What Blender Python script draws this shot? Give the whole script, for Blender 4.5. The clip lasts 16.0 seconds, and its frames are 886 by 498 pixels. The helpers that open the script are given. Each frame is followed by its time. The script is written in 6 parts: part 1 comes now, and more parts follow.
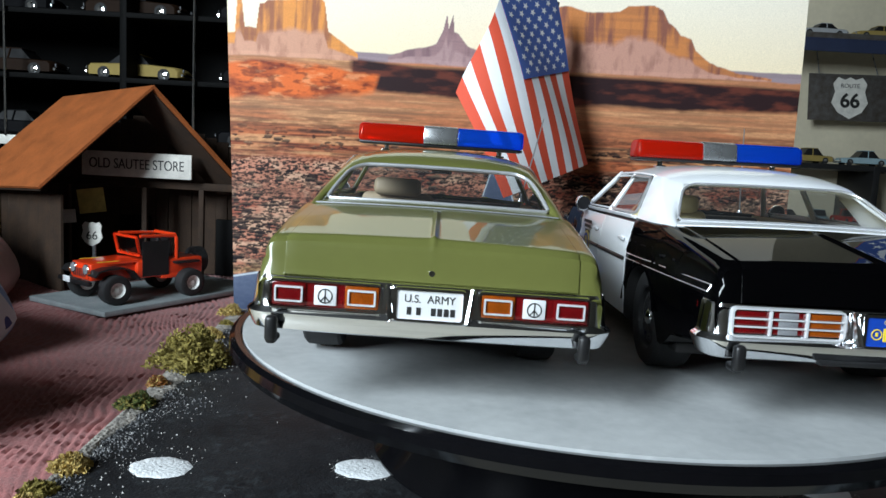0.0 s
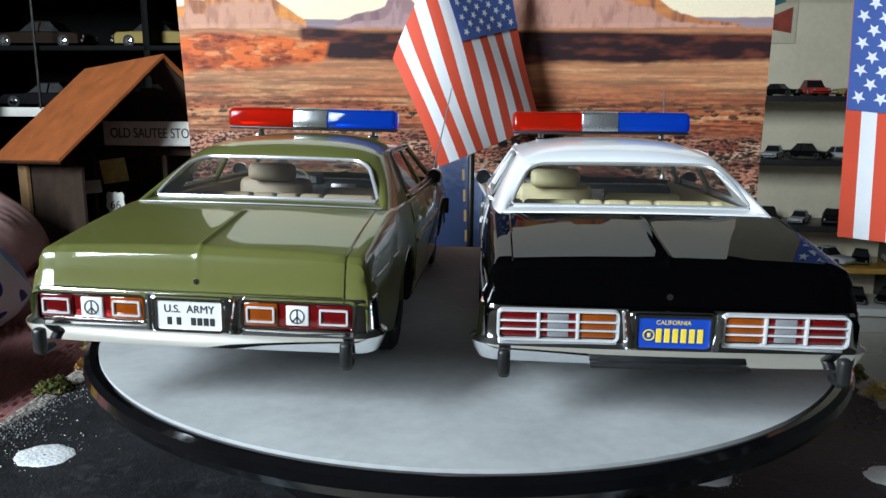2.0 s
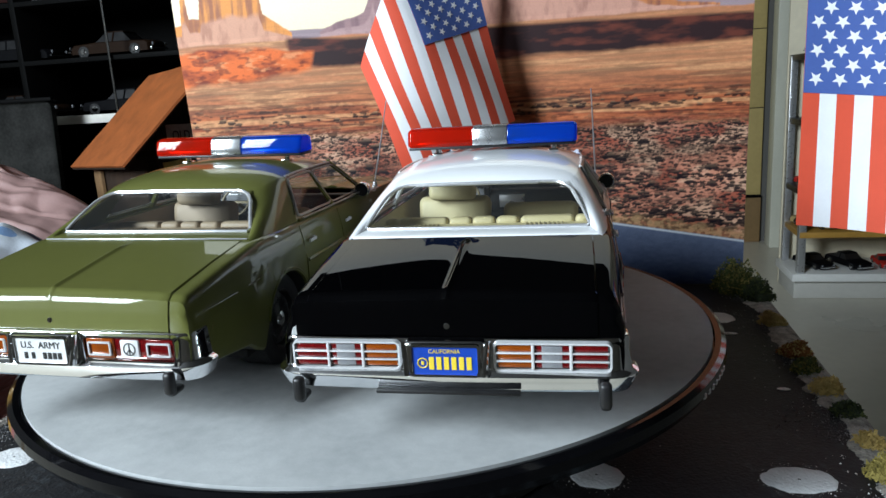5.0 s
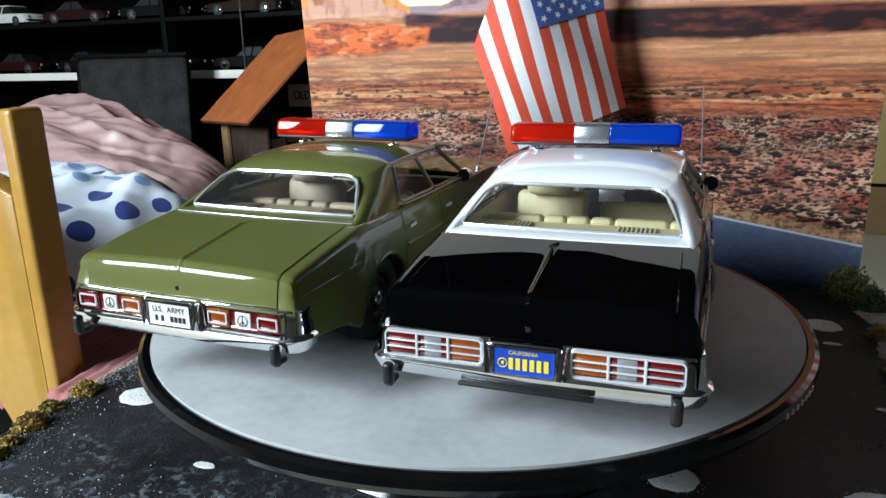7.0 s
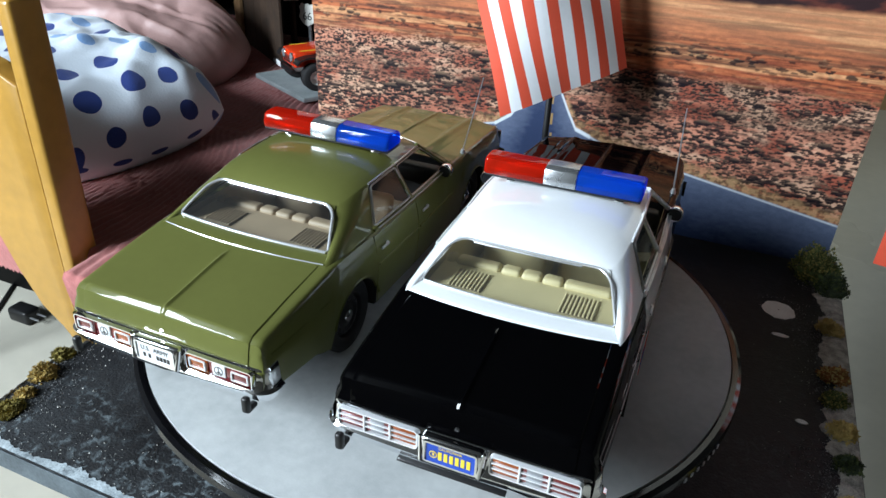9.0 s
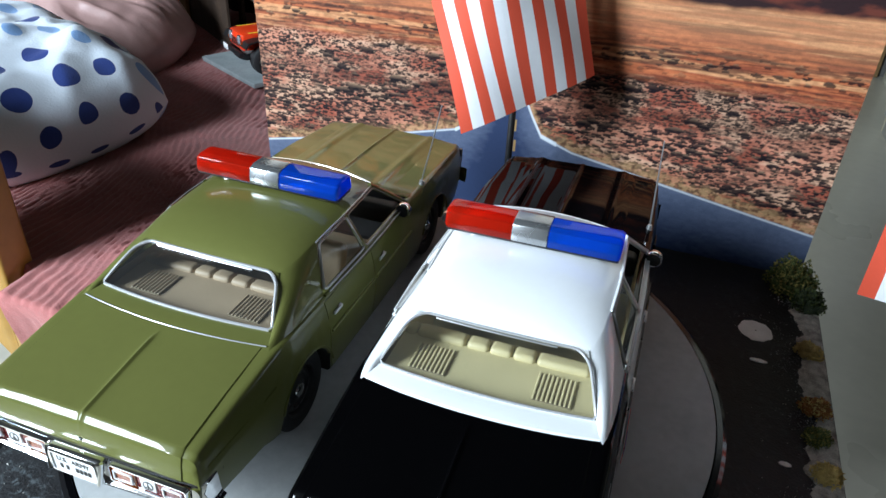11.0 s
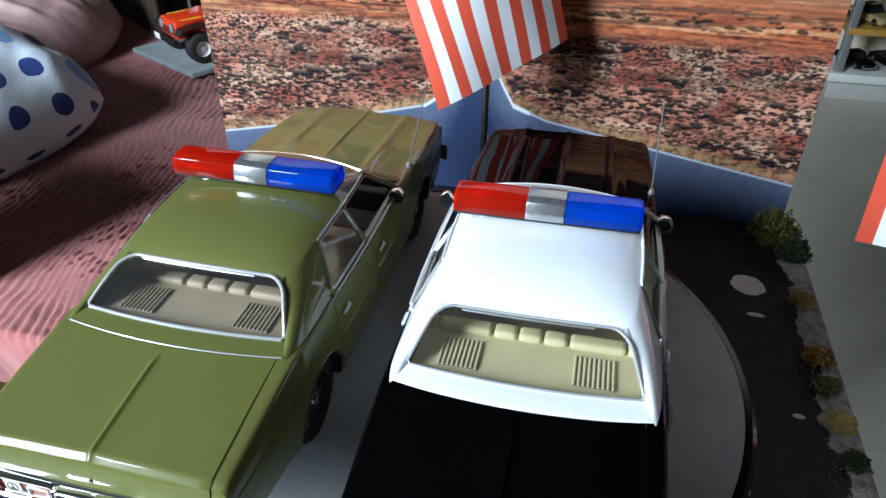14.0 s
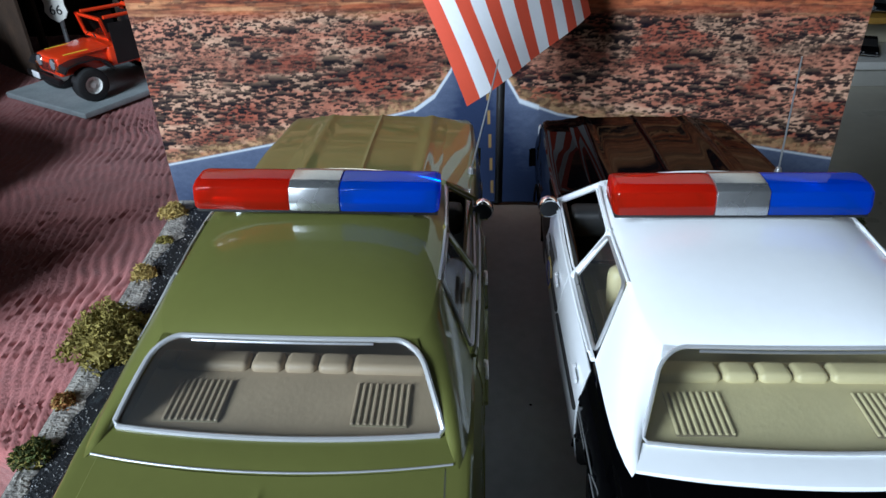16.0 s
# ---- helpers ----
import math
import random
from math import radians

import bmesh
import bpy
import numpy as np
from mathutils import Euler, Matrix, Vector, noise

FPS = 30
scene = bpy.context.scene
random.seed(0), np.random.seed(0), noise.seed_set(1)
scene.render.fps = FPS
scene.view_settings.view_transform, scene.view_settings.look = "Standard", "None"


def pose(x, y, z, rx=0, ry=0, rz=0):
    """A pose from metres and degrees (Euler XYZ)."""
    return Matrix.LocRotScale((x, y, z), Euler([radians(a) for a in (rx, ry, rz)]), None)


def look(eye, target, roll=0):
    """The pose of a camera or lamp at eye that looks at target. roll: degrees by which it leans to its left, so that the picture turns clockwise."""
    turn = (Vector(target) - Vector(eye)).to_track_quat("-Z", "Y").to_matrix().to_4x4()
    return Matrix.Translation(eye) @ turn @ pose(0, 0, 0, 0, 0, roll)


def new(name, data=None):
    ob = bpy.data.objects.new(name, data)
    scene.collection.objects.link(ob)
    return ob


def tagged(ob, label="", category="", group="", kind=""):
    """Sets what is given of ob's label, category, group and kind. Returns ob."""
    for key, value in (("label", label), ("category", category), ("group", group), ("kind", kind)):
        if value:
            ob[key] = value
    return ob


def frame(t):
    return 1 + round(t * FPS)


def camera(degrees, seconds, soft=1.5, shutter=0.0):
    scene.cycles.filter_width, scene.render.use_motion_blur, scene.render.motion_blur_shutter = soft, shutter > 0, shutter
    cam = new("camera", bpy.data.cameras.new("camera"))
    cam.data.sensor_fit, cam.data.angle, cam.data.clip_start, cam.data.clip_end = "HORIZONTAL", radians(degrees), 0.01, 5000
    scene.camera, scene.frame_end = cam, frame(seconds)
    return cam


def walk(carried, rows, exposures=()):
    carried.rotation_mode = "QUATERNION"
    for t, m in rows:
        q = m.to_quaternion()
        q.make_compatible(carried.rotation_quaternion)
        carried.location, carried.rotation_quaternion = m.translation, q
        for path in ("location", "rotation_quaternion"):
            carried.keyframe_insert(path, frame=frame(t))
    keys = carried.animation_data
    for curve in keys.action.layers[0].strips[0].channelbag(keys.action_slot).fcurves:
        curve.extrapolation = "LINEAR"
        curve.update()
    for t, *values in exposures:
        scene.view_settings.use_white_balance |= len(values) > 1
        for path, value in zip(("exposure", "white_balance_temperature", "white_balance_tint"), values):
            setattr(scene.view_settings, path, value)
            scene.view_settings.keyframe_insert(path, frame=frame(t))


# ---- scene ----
cam = camera(64.0, 16.0, soft=1.5, shutter=0.0)
# seconds, eye (x, y, z), yaw to the left, pitch up, roll
PATH = [
    (0.0, -0.0641, -0.3546, 0.0762, 0.29, -6.57, 3.04),
    (0.5, -0.0518, -0.3517, 0.0795, 0.49, -7.13, 2.56),
    (1.0, -0.0334, -0.3486, 0.0879, 1.14, -7.82, 1.55),
    (1.5, -0.0107, -0.3454, 0.0920, 2.62, -9.35, 0.89),
    (2.0, 0.0223, -0.3417, 0.0938, 4.83, -10.80, 0.44),
    (2.5, 0.0507, -0.3392, 0.0998, 6.72, -11.42, -0.99),
    (3.0, 0.0676, -0.3370, 0.1005, 8.53, -11.96, -1.31),
    (3.5, 0.0849, -0.3357, 0.1050, 10.70, -12.22, -1.81),
    (4.0, 0.0993, -0.3391, 0.1105, 11.50, -12.34, -2.91),
    (6.5, 0.1174, -0.3435, 0.1146, 15.79, -13.72, -2.67),
    (7.0, 0.1208, -0.3486, 0.1275, 21.05, -15.13, -1.29),
    (7.5, 0.1331, -0.3459, 0.1390, 23.16, -16.83, -0.48),
    (8.0, 0.1384, -0.3397, 0.1714, 23.22, -23.49, 0.63),
    (8.5, 0.1381, -0.3351, 0.2077, 22.18, -29.65, 3.03),
    (9.0, 0.1364, -0.3277, 0.2283, 22.16, -29.04, 2.52),
    (9.5, 0.1287, -0.3047, 0.2396, 20.94, -29.34, 2.47),
    (10.0, 0.1200, -0.2806, 0.2441, 19.27, -30.37, 2.36),
    (12.5, 0.1158, -0.2751, 0.2559, 17.95, -32.40, 3.09),
    (13.0, 0.1152, -0.2777, 0.2553, 16.89, -32.48, 3.68),
    (13.5, 0.1101, -0.2762, 0.2529, 15.89, -33.08, 2.77),
    (14.0, 0.0848, -0.2670, 0.2445, 13.59, -33.78, 0.21),
    (14.5, 0.0497, -0.2540, 0.2327, 10.92, -33.99, -2.32),
    (15.0, 0.0194, -0.2366, 0.2168, 6.75, -33.13, -2.54),
    (15.5, -0.0037, -0.2175, 0.2060, 4.63, -31.69, -2.20),
    (16.0, -0.0158, -0.2061, 0.1982, 3.62, -32.05, -1.42),
]


def aim(x, y, z, yaw, pitch, roll):
    a, b = radians(yaw), radians(pitch)
    ahead = Vector((-math.sin(a) * math.cos(b), math.cos(a) * math.cos(b), math.sin(b)))
    return look((x, y, z), Vector((x, y, z)) + ahead, roll)


walk(cam, [(row[0], aim(*row[1:])) for row in PATH], exposures=[
    (0.0, 0.17, 6500, 14), (1.5, 0.19, 6500, 15), (3.5, 0.27, 6500, 15), (7.5, 0.45, 6450, 14), (9.0, 0.60, 6420, 14), (10.0, 0.64, 6380, 14),
    (12.5, 0.68, 6120, 14), (14.0, 0.69, 6080, 14), (14.5, 0.65, 6090, 14), (15.0, 0.58, 6070, 15), (15.5, 0.43, 6050, 15), (16.0, 0.20, 6050, 15)])

# ---- world and light ----
world = bpy.data.worlds.new("sky")
world.use_nodes = True
scene.world = world
sky = world.node_tree.nodes.new("ShaderNodeTexSky")
sky.sky_type = "NISHITA"
sky.sun_disc = False
sky.sun_elevation, sky.sun_rotation = radians(38), radians(200)
world.node_tree.links.new(sky.outputs[0], world.node_tree.nodes["Background"].inputs[0])
world.node_tree.nodes["Background"].inputs[1].default_value = 0.12

WIN = (-2.08, -1.14, 0.48, 1.76)      # window in the south wall: x0, x1, z0, z1
SOUTH = -1.75
lamp_data = bpy.data.lights.new("window_light", "AREA")
lamp_data.shape, lamp_data.size, lamp_data.size_y = "RECTANGLE", WIN[1] - WIN[0] - 0.1, WIN[3] - WIN[2] - 0.1
lamp_data.energy = 128.0
lamp_data.color = (0.78, 0.93, 1.0)
window_light = new("window_light", lamp_data)
window_light.matrix_world = look(((WIN[0] + WIN[1]) / 2, SOUTH + 0.02, (WIN[2] + WIN[3]) / 2), (-0.35, 0.2, 0.0))

# ---- helpers for meshes ----
def part(name, bm, material, parent=None, label="", angle=35):
    """Links a bmesh as one mesh object; material may be one or a list for the faces' slots."""
    me = bpy.data.meshes.new(name)
    bmesh.ops.recalc_face_normals(bm, faces=bm.faces)
    bm.to_mesh(me)
    bm.free()
    for m in material if isinstance(material, (list, tuple)) else [material]:
        me.materials.append(m)
    if angle:
        me.shade_smooth()
        me.set_sharp_from_angle(angle=radians(angle))
    ob = new(name, me)
    ob.parent = parent
    if label:
        tagged(ob, label)
    return ob


def share(name, data, parent, m=None):
    """One more object on the same mesh."""
    ob = new(name, data)
    ob.parent = parent
    if m is not None:
        ob.matrix_basis = m
    return ob


def thing(name, label, category, m=None, group="", kind=""):
    ob = tagged(new(name), label, category, group, kind)
    if m is not None:
        ob.matrix_basis = m
    return ob


def join(bm, other, m=None, slot=None):
    """Adds the faces of another bmesh."""
    if m is not None:
        other.transform(m)
    made = [bm.verts.new(v.co) for v in other.verts]
    other.verts.index_update()
    for f in other.faces:
        try:
            g = bm.faces.new([made[v.index] for v in f.verts])
            g.material_index = f.material_index if slot is None else slot
        except ValueError:
            pass
    other.free()
    return bm


def box(size, at=(0, 0, 0), bevel=0.0, seg=2, turn=(0, 0, 0)):
    bm = bmesh.new()
    bmesh.ops.create_cube(bm, size=1)
    bm.transform(Matrix.Diagonal((*size, 1)))
    if bevel:
        bmesh.ops.bevel(bm, geom=bm.edges[:], offset=bevel, segments=seg, affect="EDGES", profile=0.5)
    bm.transform(pose(*at, *turn))
    return bm


def boxes(*rows):
    bm = bmesh.new()
    for r in rows:
        join(bm, box(*r))
    return bm


def grid(rows, closed=False):
    """A surface through rows of points."""
    bm = bmesh.new()
    vs = [[bm.verts.new(p) for p in r] for r in rows]
    for a, b in zip(vs, vs[1:]):
        n = len(a)
        for i in range(n if closed else n - 1):
            j = (i + 1) % n
            if len({a[i], a[j], b[j], b[i]}) == 4:
                bm.faces.new((a[i], a[j], b[j], b[i]))
    return bm


def slab(rows, depth):
    """A surface through rows of points, given thickness against its normals."""
    bm = grid(rows)
    bmesh.ops.recalc_face_normals(bm, faces=bm.faces)
    bm.normal_update()
    bmesh.ops.solidify(bm, geom=bm.faces[:], thickness=depth)
    return bm


def tube(points, r, n=8, closed=False, flat=1.0):
    """A round bar along points; r one radius or one per point."""
    pts = [Vector(p) for p in points]
    rows, up = [], Vector((0, 0, 1))
    for i, p in enumerate(pts):
        a = pts[i - 1] if i or closed else p
        b = pts[(i + 1) % len(pts)] if i + 1 < len(pts) or closed else p
        d = (b - a).normalized()
        side = d.cross(up if abs(d.z) < 0.95 else Vector((0, 1, 0))).normalized()
        top = side.cross(d)
        rr = r[i] if isinstance(r, (list, tuple)) else r
        rows.append([p + rr * (math.cos(t) * side + flat * math.sin(t) * top) for t in [2 * math.pi * k / n for k in range(n)]])
    if closed:
        rows.append(rows[0])
        bm = grid(rows, True)
        bmesh.ops.remove_doubles(bm, verts=bm.verts, dist=1e-7)
        return bm
    bm = grid(rows, True)
    bm.verts.ensure_lookup_table()
    bm.faces.new(bm.verts[:n])
    bm.faces.new(bm.verts[-n:])
    return bm


def lathe(profile, n=32, m=None):
    """A body turned round z, from (radius, height) pairs."""
    rows = [[(r * math.cos(t), r * math.sin(t), z) for t in [2 * math.pi * k / n for k in range(n)]] for r, z in profile]
    bm = grid(rows, True)
    bmesh.ops.remove_doubles(bm, verts=bm.verts, dist=1e-7)
    if m is not None:
        bm.transform(m)
    return bm


def prism(outline, depth, axis="y", at=0.0, bevel=0.0):
    """A plate with an outline in the plane across an axis."""
    bm = bmesh.new()
    def place(a, b, d):
        return {"x": (at + d, a, b), "y": (a, at + d, b), "z": (a, b, at + d)}[axis]
    front = [bm.verts.new(place(a, b, 0)) for a, b in outline]
    back = [bm.verts.new(place(a, b, depth)) for a, b in outline]
    bm.faces.new(front)
    bm.faces.new(back[::-1])
    for i in range(len(outline)):
        j = (i + 1) % len(outline)
        bm.faces.new((front[i], back[i], back[j], front[j]))
    if bevel:
        bmesh.ops.bevel(bm, geom=bm.edges[:], offset=bevel, segments=2, affect="EDGES", profile=0.5)
    return bm


def ring(w, h, r, n=5):
    """A rounded rectangle's outline."""
    out = []
    for cx, cy, a in ((w / 2 - r, h / 2 - r, 0), (-w / 2 + r, h / 2 - r, 90), (-w / 2 + r, -h / 2 + r, 180), (w / 2 - r, -h / 2 + r, 270)):
        out += [(cx + r * math.cos(radians(a + 90 * k / n)), cy + r * math.sin(radians(a + 90 * k / n))) for k in range(n + 1)]
    return out


def frame_bar(w, h, r, bar, deep):
    """A rounded rectangular frame in the x-z plane, its front towards -y."""
    o, i = ring(w, h, r), ring(w - 2 * bar, h - 2 * bar, max(r - bar, r * 0.3))
    rows = [[(a, 0, b) for a, b in o], [(a * 0.985, -deep, b * 0.96) for a, b in o], [(a, -deep, b) for a, b in i], [(a, 0, b) for a, b in i]]
    return grid(rows, True)


def words(text, size, m, material, parent, name="lettering", width=None, bold=0.0):
    """Raised lettering in the built-in font, centred, lying in the x-y plane of m."""
    cu = bpy.data.curves.new(name, "FONT")
    cu.body, cu.size, cu.align_x, cu.align_y, cu.extrude, cu.offset = text, size, "CENTER", "CENTER", size * 0.02, bold
    tmp = bpy.data.objects.new(name, cu)
    scene.collection.objects.link(tmp)
    bpy.context.view_layer.update()
    me = bpy.data.meshes.new_from_object(tmp.evaluated_get(bpy.context.evaluated_depsgraph_get()))
    bpy.data.objects.remove(tmp)
    if width:
        xs = [v.co.x for v in me.vertices]
        me.transform(Matrix.Diagonal((width / (max(xs) - min(xs)), 1, 1, 1)))
    me.transform(m)
    me.materials.clear()
    me.materials.append(material)
    ob = new(name, me)
    ob.parent = parent
    return ob


def lin(*c):
    """A linear colour from display values of 0 to 255."""
    return tuple((v / 255 / 12.92) if v / 255 < 0.04045 else ((v / 255 + 0.055) / 1.055) ** 2.4 for v in c) + (1.0,)


# ---- materials ----
def mat(name, color, rough=0.5, metal=0.0, coat=0.0, var=0.0, scale=60.0, bump=0.0, bscale=None, second=None, spec=0.5,
        transmit=0.0, grit=0.0, coat_rough=0.03, sheen=0.0):
    """A surface with colour varied at two scales, worn gloss and fine relief."""
    m = bpy.data.materials.new(name)
    m.use_nodes = True
    nt = m.node_tree
    p = nt.nodes["Principled BSDF"]
    color = tuple(color)[:3] + (1.0,)
    p.inputs["Base Color"].default_value = color
    p.inputs["Roughness"].default_value = rough
    p.inputs["Metallic"].default_value = metal
    p.inputs["Coat Weight"].default_value = coat
    p.inputs["Coat Roughness"].default_value = coat_rough
    p.inputs["Specular IOR Level"].default_value = spec
    p.inputs["Transmission Weight"].default_value = transmit
    p.inputs["Sheen Weight"].default_value = sheen
    if not (var or bump or grit):
        return m
    geo = nt.nodes.new("ShaderNodeTexCoord")
    def noise_node(s, detail=4):
        t = nt.nodes.new("ShaderNodeTexNoise")
        t.inputs["Scale"].default_value, t.inputs["Detail"].default_value = s, detail
        nt.links.new(geo.outputs["Object"], t.inputs["Vector"])
        return t
    big, small = noise_node(scale, 3), noise_node(scale * 9, 5)
    if var:
        both = nt.nodes.new("ShaderNodeMath")
        both.operation = "MULTIPLY_ADD"
        nt.links.new(small.outputs[0], both.inputs[0])
        both.inputs[1].default_value = 0.6
        nt.links.new(big.outputs[0], both.inputs[2])
        ramp = nt.nodes.new("ShaderNodeValToRGB")
        ramp.color_ramp.elements[0].position, ramp.color_ramp.elements[1].position = 0.55, 1.05
        other = second[:3] + (1.0,) if second else tuple(c * (1 - var) for c in color[:3]) + (1.0,)
        ramp.color_ramp.elements[0].color, ramp.color_ramp.elements[1].color = other, color
        nt.links.new(both.outputs[0], ramp.inputs[0])
        nt.links.new(ramp.outputs[0], p.inputs["Base Color"])
    if grit:
        r = nt.nodes.new("ShaderNodeMapRange")
        r.inputs["To Min"].default_value, r.inputs["To Max"].default_value = max(rough - grit, 0.02), min(rough + grit, 1)
        nt.links.new(big.outputs[0], r.inputs[0])
        nt.links.new(r.outputs[0], p.inputs["Roughness"])
    if bump:
        b = nt.nodes.new("ShaderNodeBump")
        b.inputs["Strength"].default_value, b.inputs["Distance"].default_value = 1.0, bump
        src = noise_node(bscale, 3) if bscale else small
        nt.links.new(src.outputs[0], b.inputs["Height"])
        nt.links.new(b.outputs[0], p.inputs["Normal"])
    return m


def pane(name, tint, haze=0.0, keep=0.9):
    """Thin clear glass: mostly seen through, with a mirror's share that grows at a slant."""
    m = bpy.data.materials.new(name)
    m.use_nodes = True
    nt = m.node_tree
    nt.nodes.remove(nt.nodes["Principled BSDF"])
    a, b, mix, fr, power, share_ = (nt.nodes.new("ShaderNode" + n) for n in ("BsdfTransparent", "BsdfGlossy", "MixShader", "LayerWeight", "Math", "Math"))
    a.inputs[0].default_value = tuple(t * keep for t in tint) + (1.0,)
    b.inputs["Roughness"].default_value = 0.02
    power.operation, share_.operation = "POWER", "MULTIPLY_ADD"
    power.inputs[1].default_value = 5
    share_.inputs[1].default_value, share_.inputs[2].default_value = 0.95, 0.045
    nt.links.new(fr.outputs["Facing"], power.inputs[0])
    nt.links.new(power.outputs[0], share_.inputs[0])
    nt.links.new(share_.outputs[0], mix.inputs[0])
    nt.links.new(a.outputs[0], mix.inputs[1])
    nt.links.new(b.outputs[0], mix.inputs[2])
    last = mix
    # whitish diffuse share that paints a hazy room reflection onto the pane
    if haze:
        d, m2 = nt.nodes.new("ShaderNodeBsdfDiffuse"), nt.nodes.new("ShaderNodeMixShader")
        d.inputs[0].default_value = (0.75, 0.78, 0.80, 1.0)
        m2.inputs[0].default_value = haze
        nt.links.new(mix.outputs[0], m2.inputs[1])
        nt.links.new(d.outputs[0], m2.inputs[2])
        last = m2
    nt.links.new(last.outputs[0], nt.nodes["Material Output"].inputs[0])
    return m


OLIVE = mat("olive_paint", (0.126, 0.132, 0.036), 0.34, coat=0.75, var=0.08, scale=25, bump=0.00002, bscale=70, spec=0.12, coat_rough=0.015)
BLACK_PAINT = mat("black_paint", (0.0009, 0.0009, 0.0012), 0.4, coat=0.48, var=0.2, scale=30, bump=0.00002, bscale=70, spec=0.0, coat_rough=0.012)
WHITE_PAINT = mat("white_paint", (0.86, 0.88, 0.90), 0.32, coat=0.8, var=0.03, scale=30, bump=0.00002, bscale=70, coat_rough=0.02)
CHROME = mat("chrome", (0.90, 0.91, 0.93), 0.07, 1.0, grit=0.03, scale=80, var=0.05)
BAR_SILVER = mat("speaker_silver", (0.46, 0.47, 0.48), 0.26, 0.85, grit=0.08, scale=60, var=0.1)
WINDOW_CHROME = mat("dull_window_chrome", (0.46, 0.46, 0.46), 0.3, 0.6, grit=0.06, scale=90, var=0.15)
RIM = mat("dull_steel", (0.05, 0.05, 0.052), 0.35, 0.6, grit=0.1, scale=120, var=0.2)
SILVER = mat("silver_plastic", (0.55, 0.56, 0.58), 0.3, 0.8, grit=0.1, scale=120, var=0.1)
RUBBER = mat("tyre_rubber", (0.018, 0.018, 0.019), 0.72, var=0.35, scale=120, bump=0.0002, grit=0.1)
BLACK_PLASTIC = mat("black_plastic", (0.012, 0.012, 0.013), 0.4, var=0.3, scale=90, grit=0.12)
UNDER = mat("underbody", (0.014, 0.013, 0.013), 0.8, var=0.4, scale=90)
CREAM = mat("cream_trim", (0.60, 0.52, 0.29), 0.5, var=0.12, scale=70, bump=0.00012, grit=0.1)
TAN = mat("tan_trim", (0.38, 0.29, 0.19), 0.55, var=0.12, scale=70, bump=0.00012, grit=0.1)
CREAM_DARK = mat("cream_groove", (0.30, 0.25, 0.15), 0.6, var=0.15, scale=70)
DASH = mat("dashboard_black", (0.02, 0.02, 0.02), 0.5, var=0.3, scale=80)
GLASS = pane("window_glass", (0.95, 0.97, 0.96))
# car windows, with a little painted reflection haze
CAR_GLASS = pane("hazed_car_glass", (0.92, 0.94, 0.93), 0.014)
RED_LENS = mat("red_lens", (0.22, 0.005, 0.007), 0.12, coat=0.8, transmit=0.35, var=0.25, scale=220)
AMBER_LENS = mat("amber_lens", (0.42, 0.085, 0.006), 0.12, coat=0.8, transmit=0.3, var=0.25, scale=220)
CLEAR_LENS = mat("clear_lens", (0.30, 0.31, 0.33), 0.15, coat=0.8, transmit=0.2, var=0.15, scale=220)


def acrylic(name, tint, body):
    """Coloured clear plastic that tints the light passing through it."""
    m = pane(name, tint, 0.0, 1.0)
    nt = m.node_tree
    out = nt.nodes["Material Output"]
    first = out.inputs[0].links[0].from_socket
    d, t, half_mix, m2 = (nt.nodes.new(n) for n in ("ShaderNodeBsdfDiffuse", "ShaderNodeBsdfTranslucent", "ShaderNodeMixShader", "ShaderNodeMixShader"))
    d.inputs[0].default_value = t.inputs[0].default_value = body + (1.0,)
    nt.links.new(d.outputs[0], half_mix.inputs[1])
    nt.links.new(t.outputs[0], half_mix.inputs[2])
    m2.inputs[0].default_value = 0.40
    nt.links.new(first, m2.inputs[1])
    nt.links.new(half_mix.outputs[0], m2.inputs[2])
    nt.links.new(m2.outputs[0], out.inputs[0])
    return m


RED_BAR = acrylic("red_acrylic", (0.90, 0.07, 0.02), (0.85, 0.035, 0.010))
BLUE_BAR = acrylic("blue_acrylic", (0.01, 0.26, 0.95), (0.008, 0.12, 0.85))
PLATE_WHITE = mat("plate_white", (0.78, 0.79, 0.80), 0.35, var=0.06, scale=150, coat=0.4)
PLATE_BLUE = mat("plate_blue", (0.008, 0.06, 0.42), 0.35, var=0.1, scale=150, coat=0.4)
INK_BLACK = mat("ink_black", (0.02, 0.02, 0.02), 0.5)
INK_YELLOW = mat("ink_yellow", (0.85, 0.62, 0.05), 0.45)
INK_BLUE = mat("ink_blue", (0.02, 0.05, 0.28), 0.5)
GOLD = mat("gold_ink", (0.45, 0.33, 0.10), 0.45, var=0.1)
DISC_WHITE = mat("grey_felt_sheet", (0.51, 0.525, 0.525), 0.65, var=0.22, scale=22, bump=0.00006, bscale=900, grit=0.1, second=(0.39, 0.405, 0.41), spec=0.3)
DISC_BLACK = mat("black_gloss_plastic", (0.004, 0.004, 0.005), 0.1, grit=0.04, scale=30, var=0.3, spec=0.3)
ASPHALT = mat("painted_asphalt", (0.017, 0.018, 0.020), 0.55, var=0.5, scale=14, bump=0.0005, bscale=700, grit=0.15, second=(0.006, 0.006, 0.007), spec=0.25)
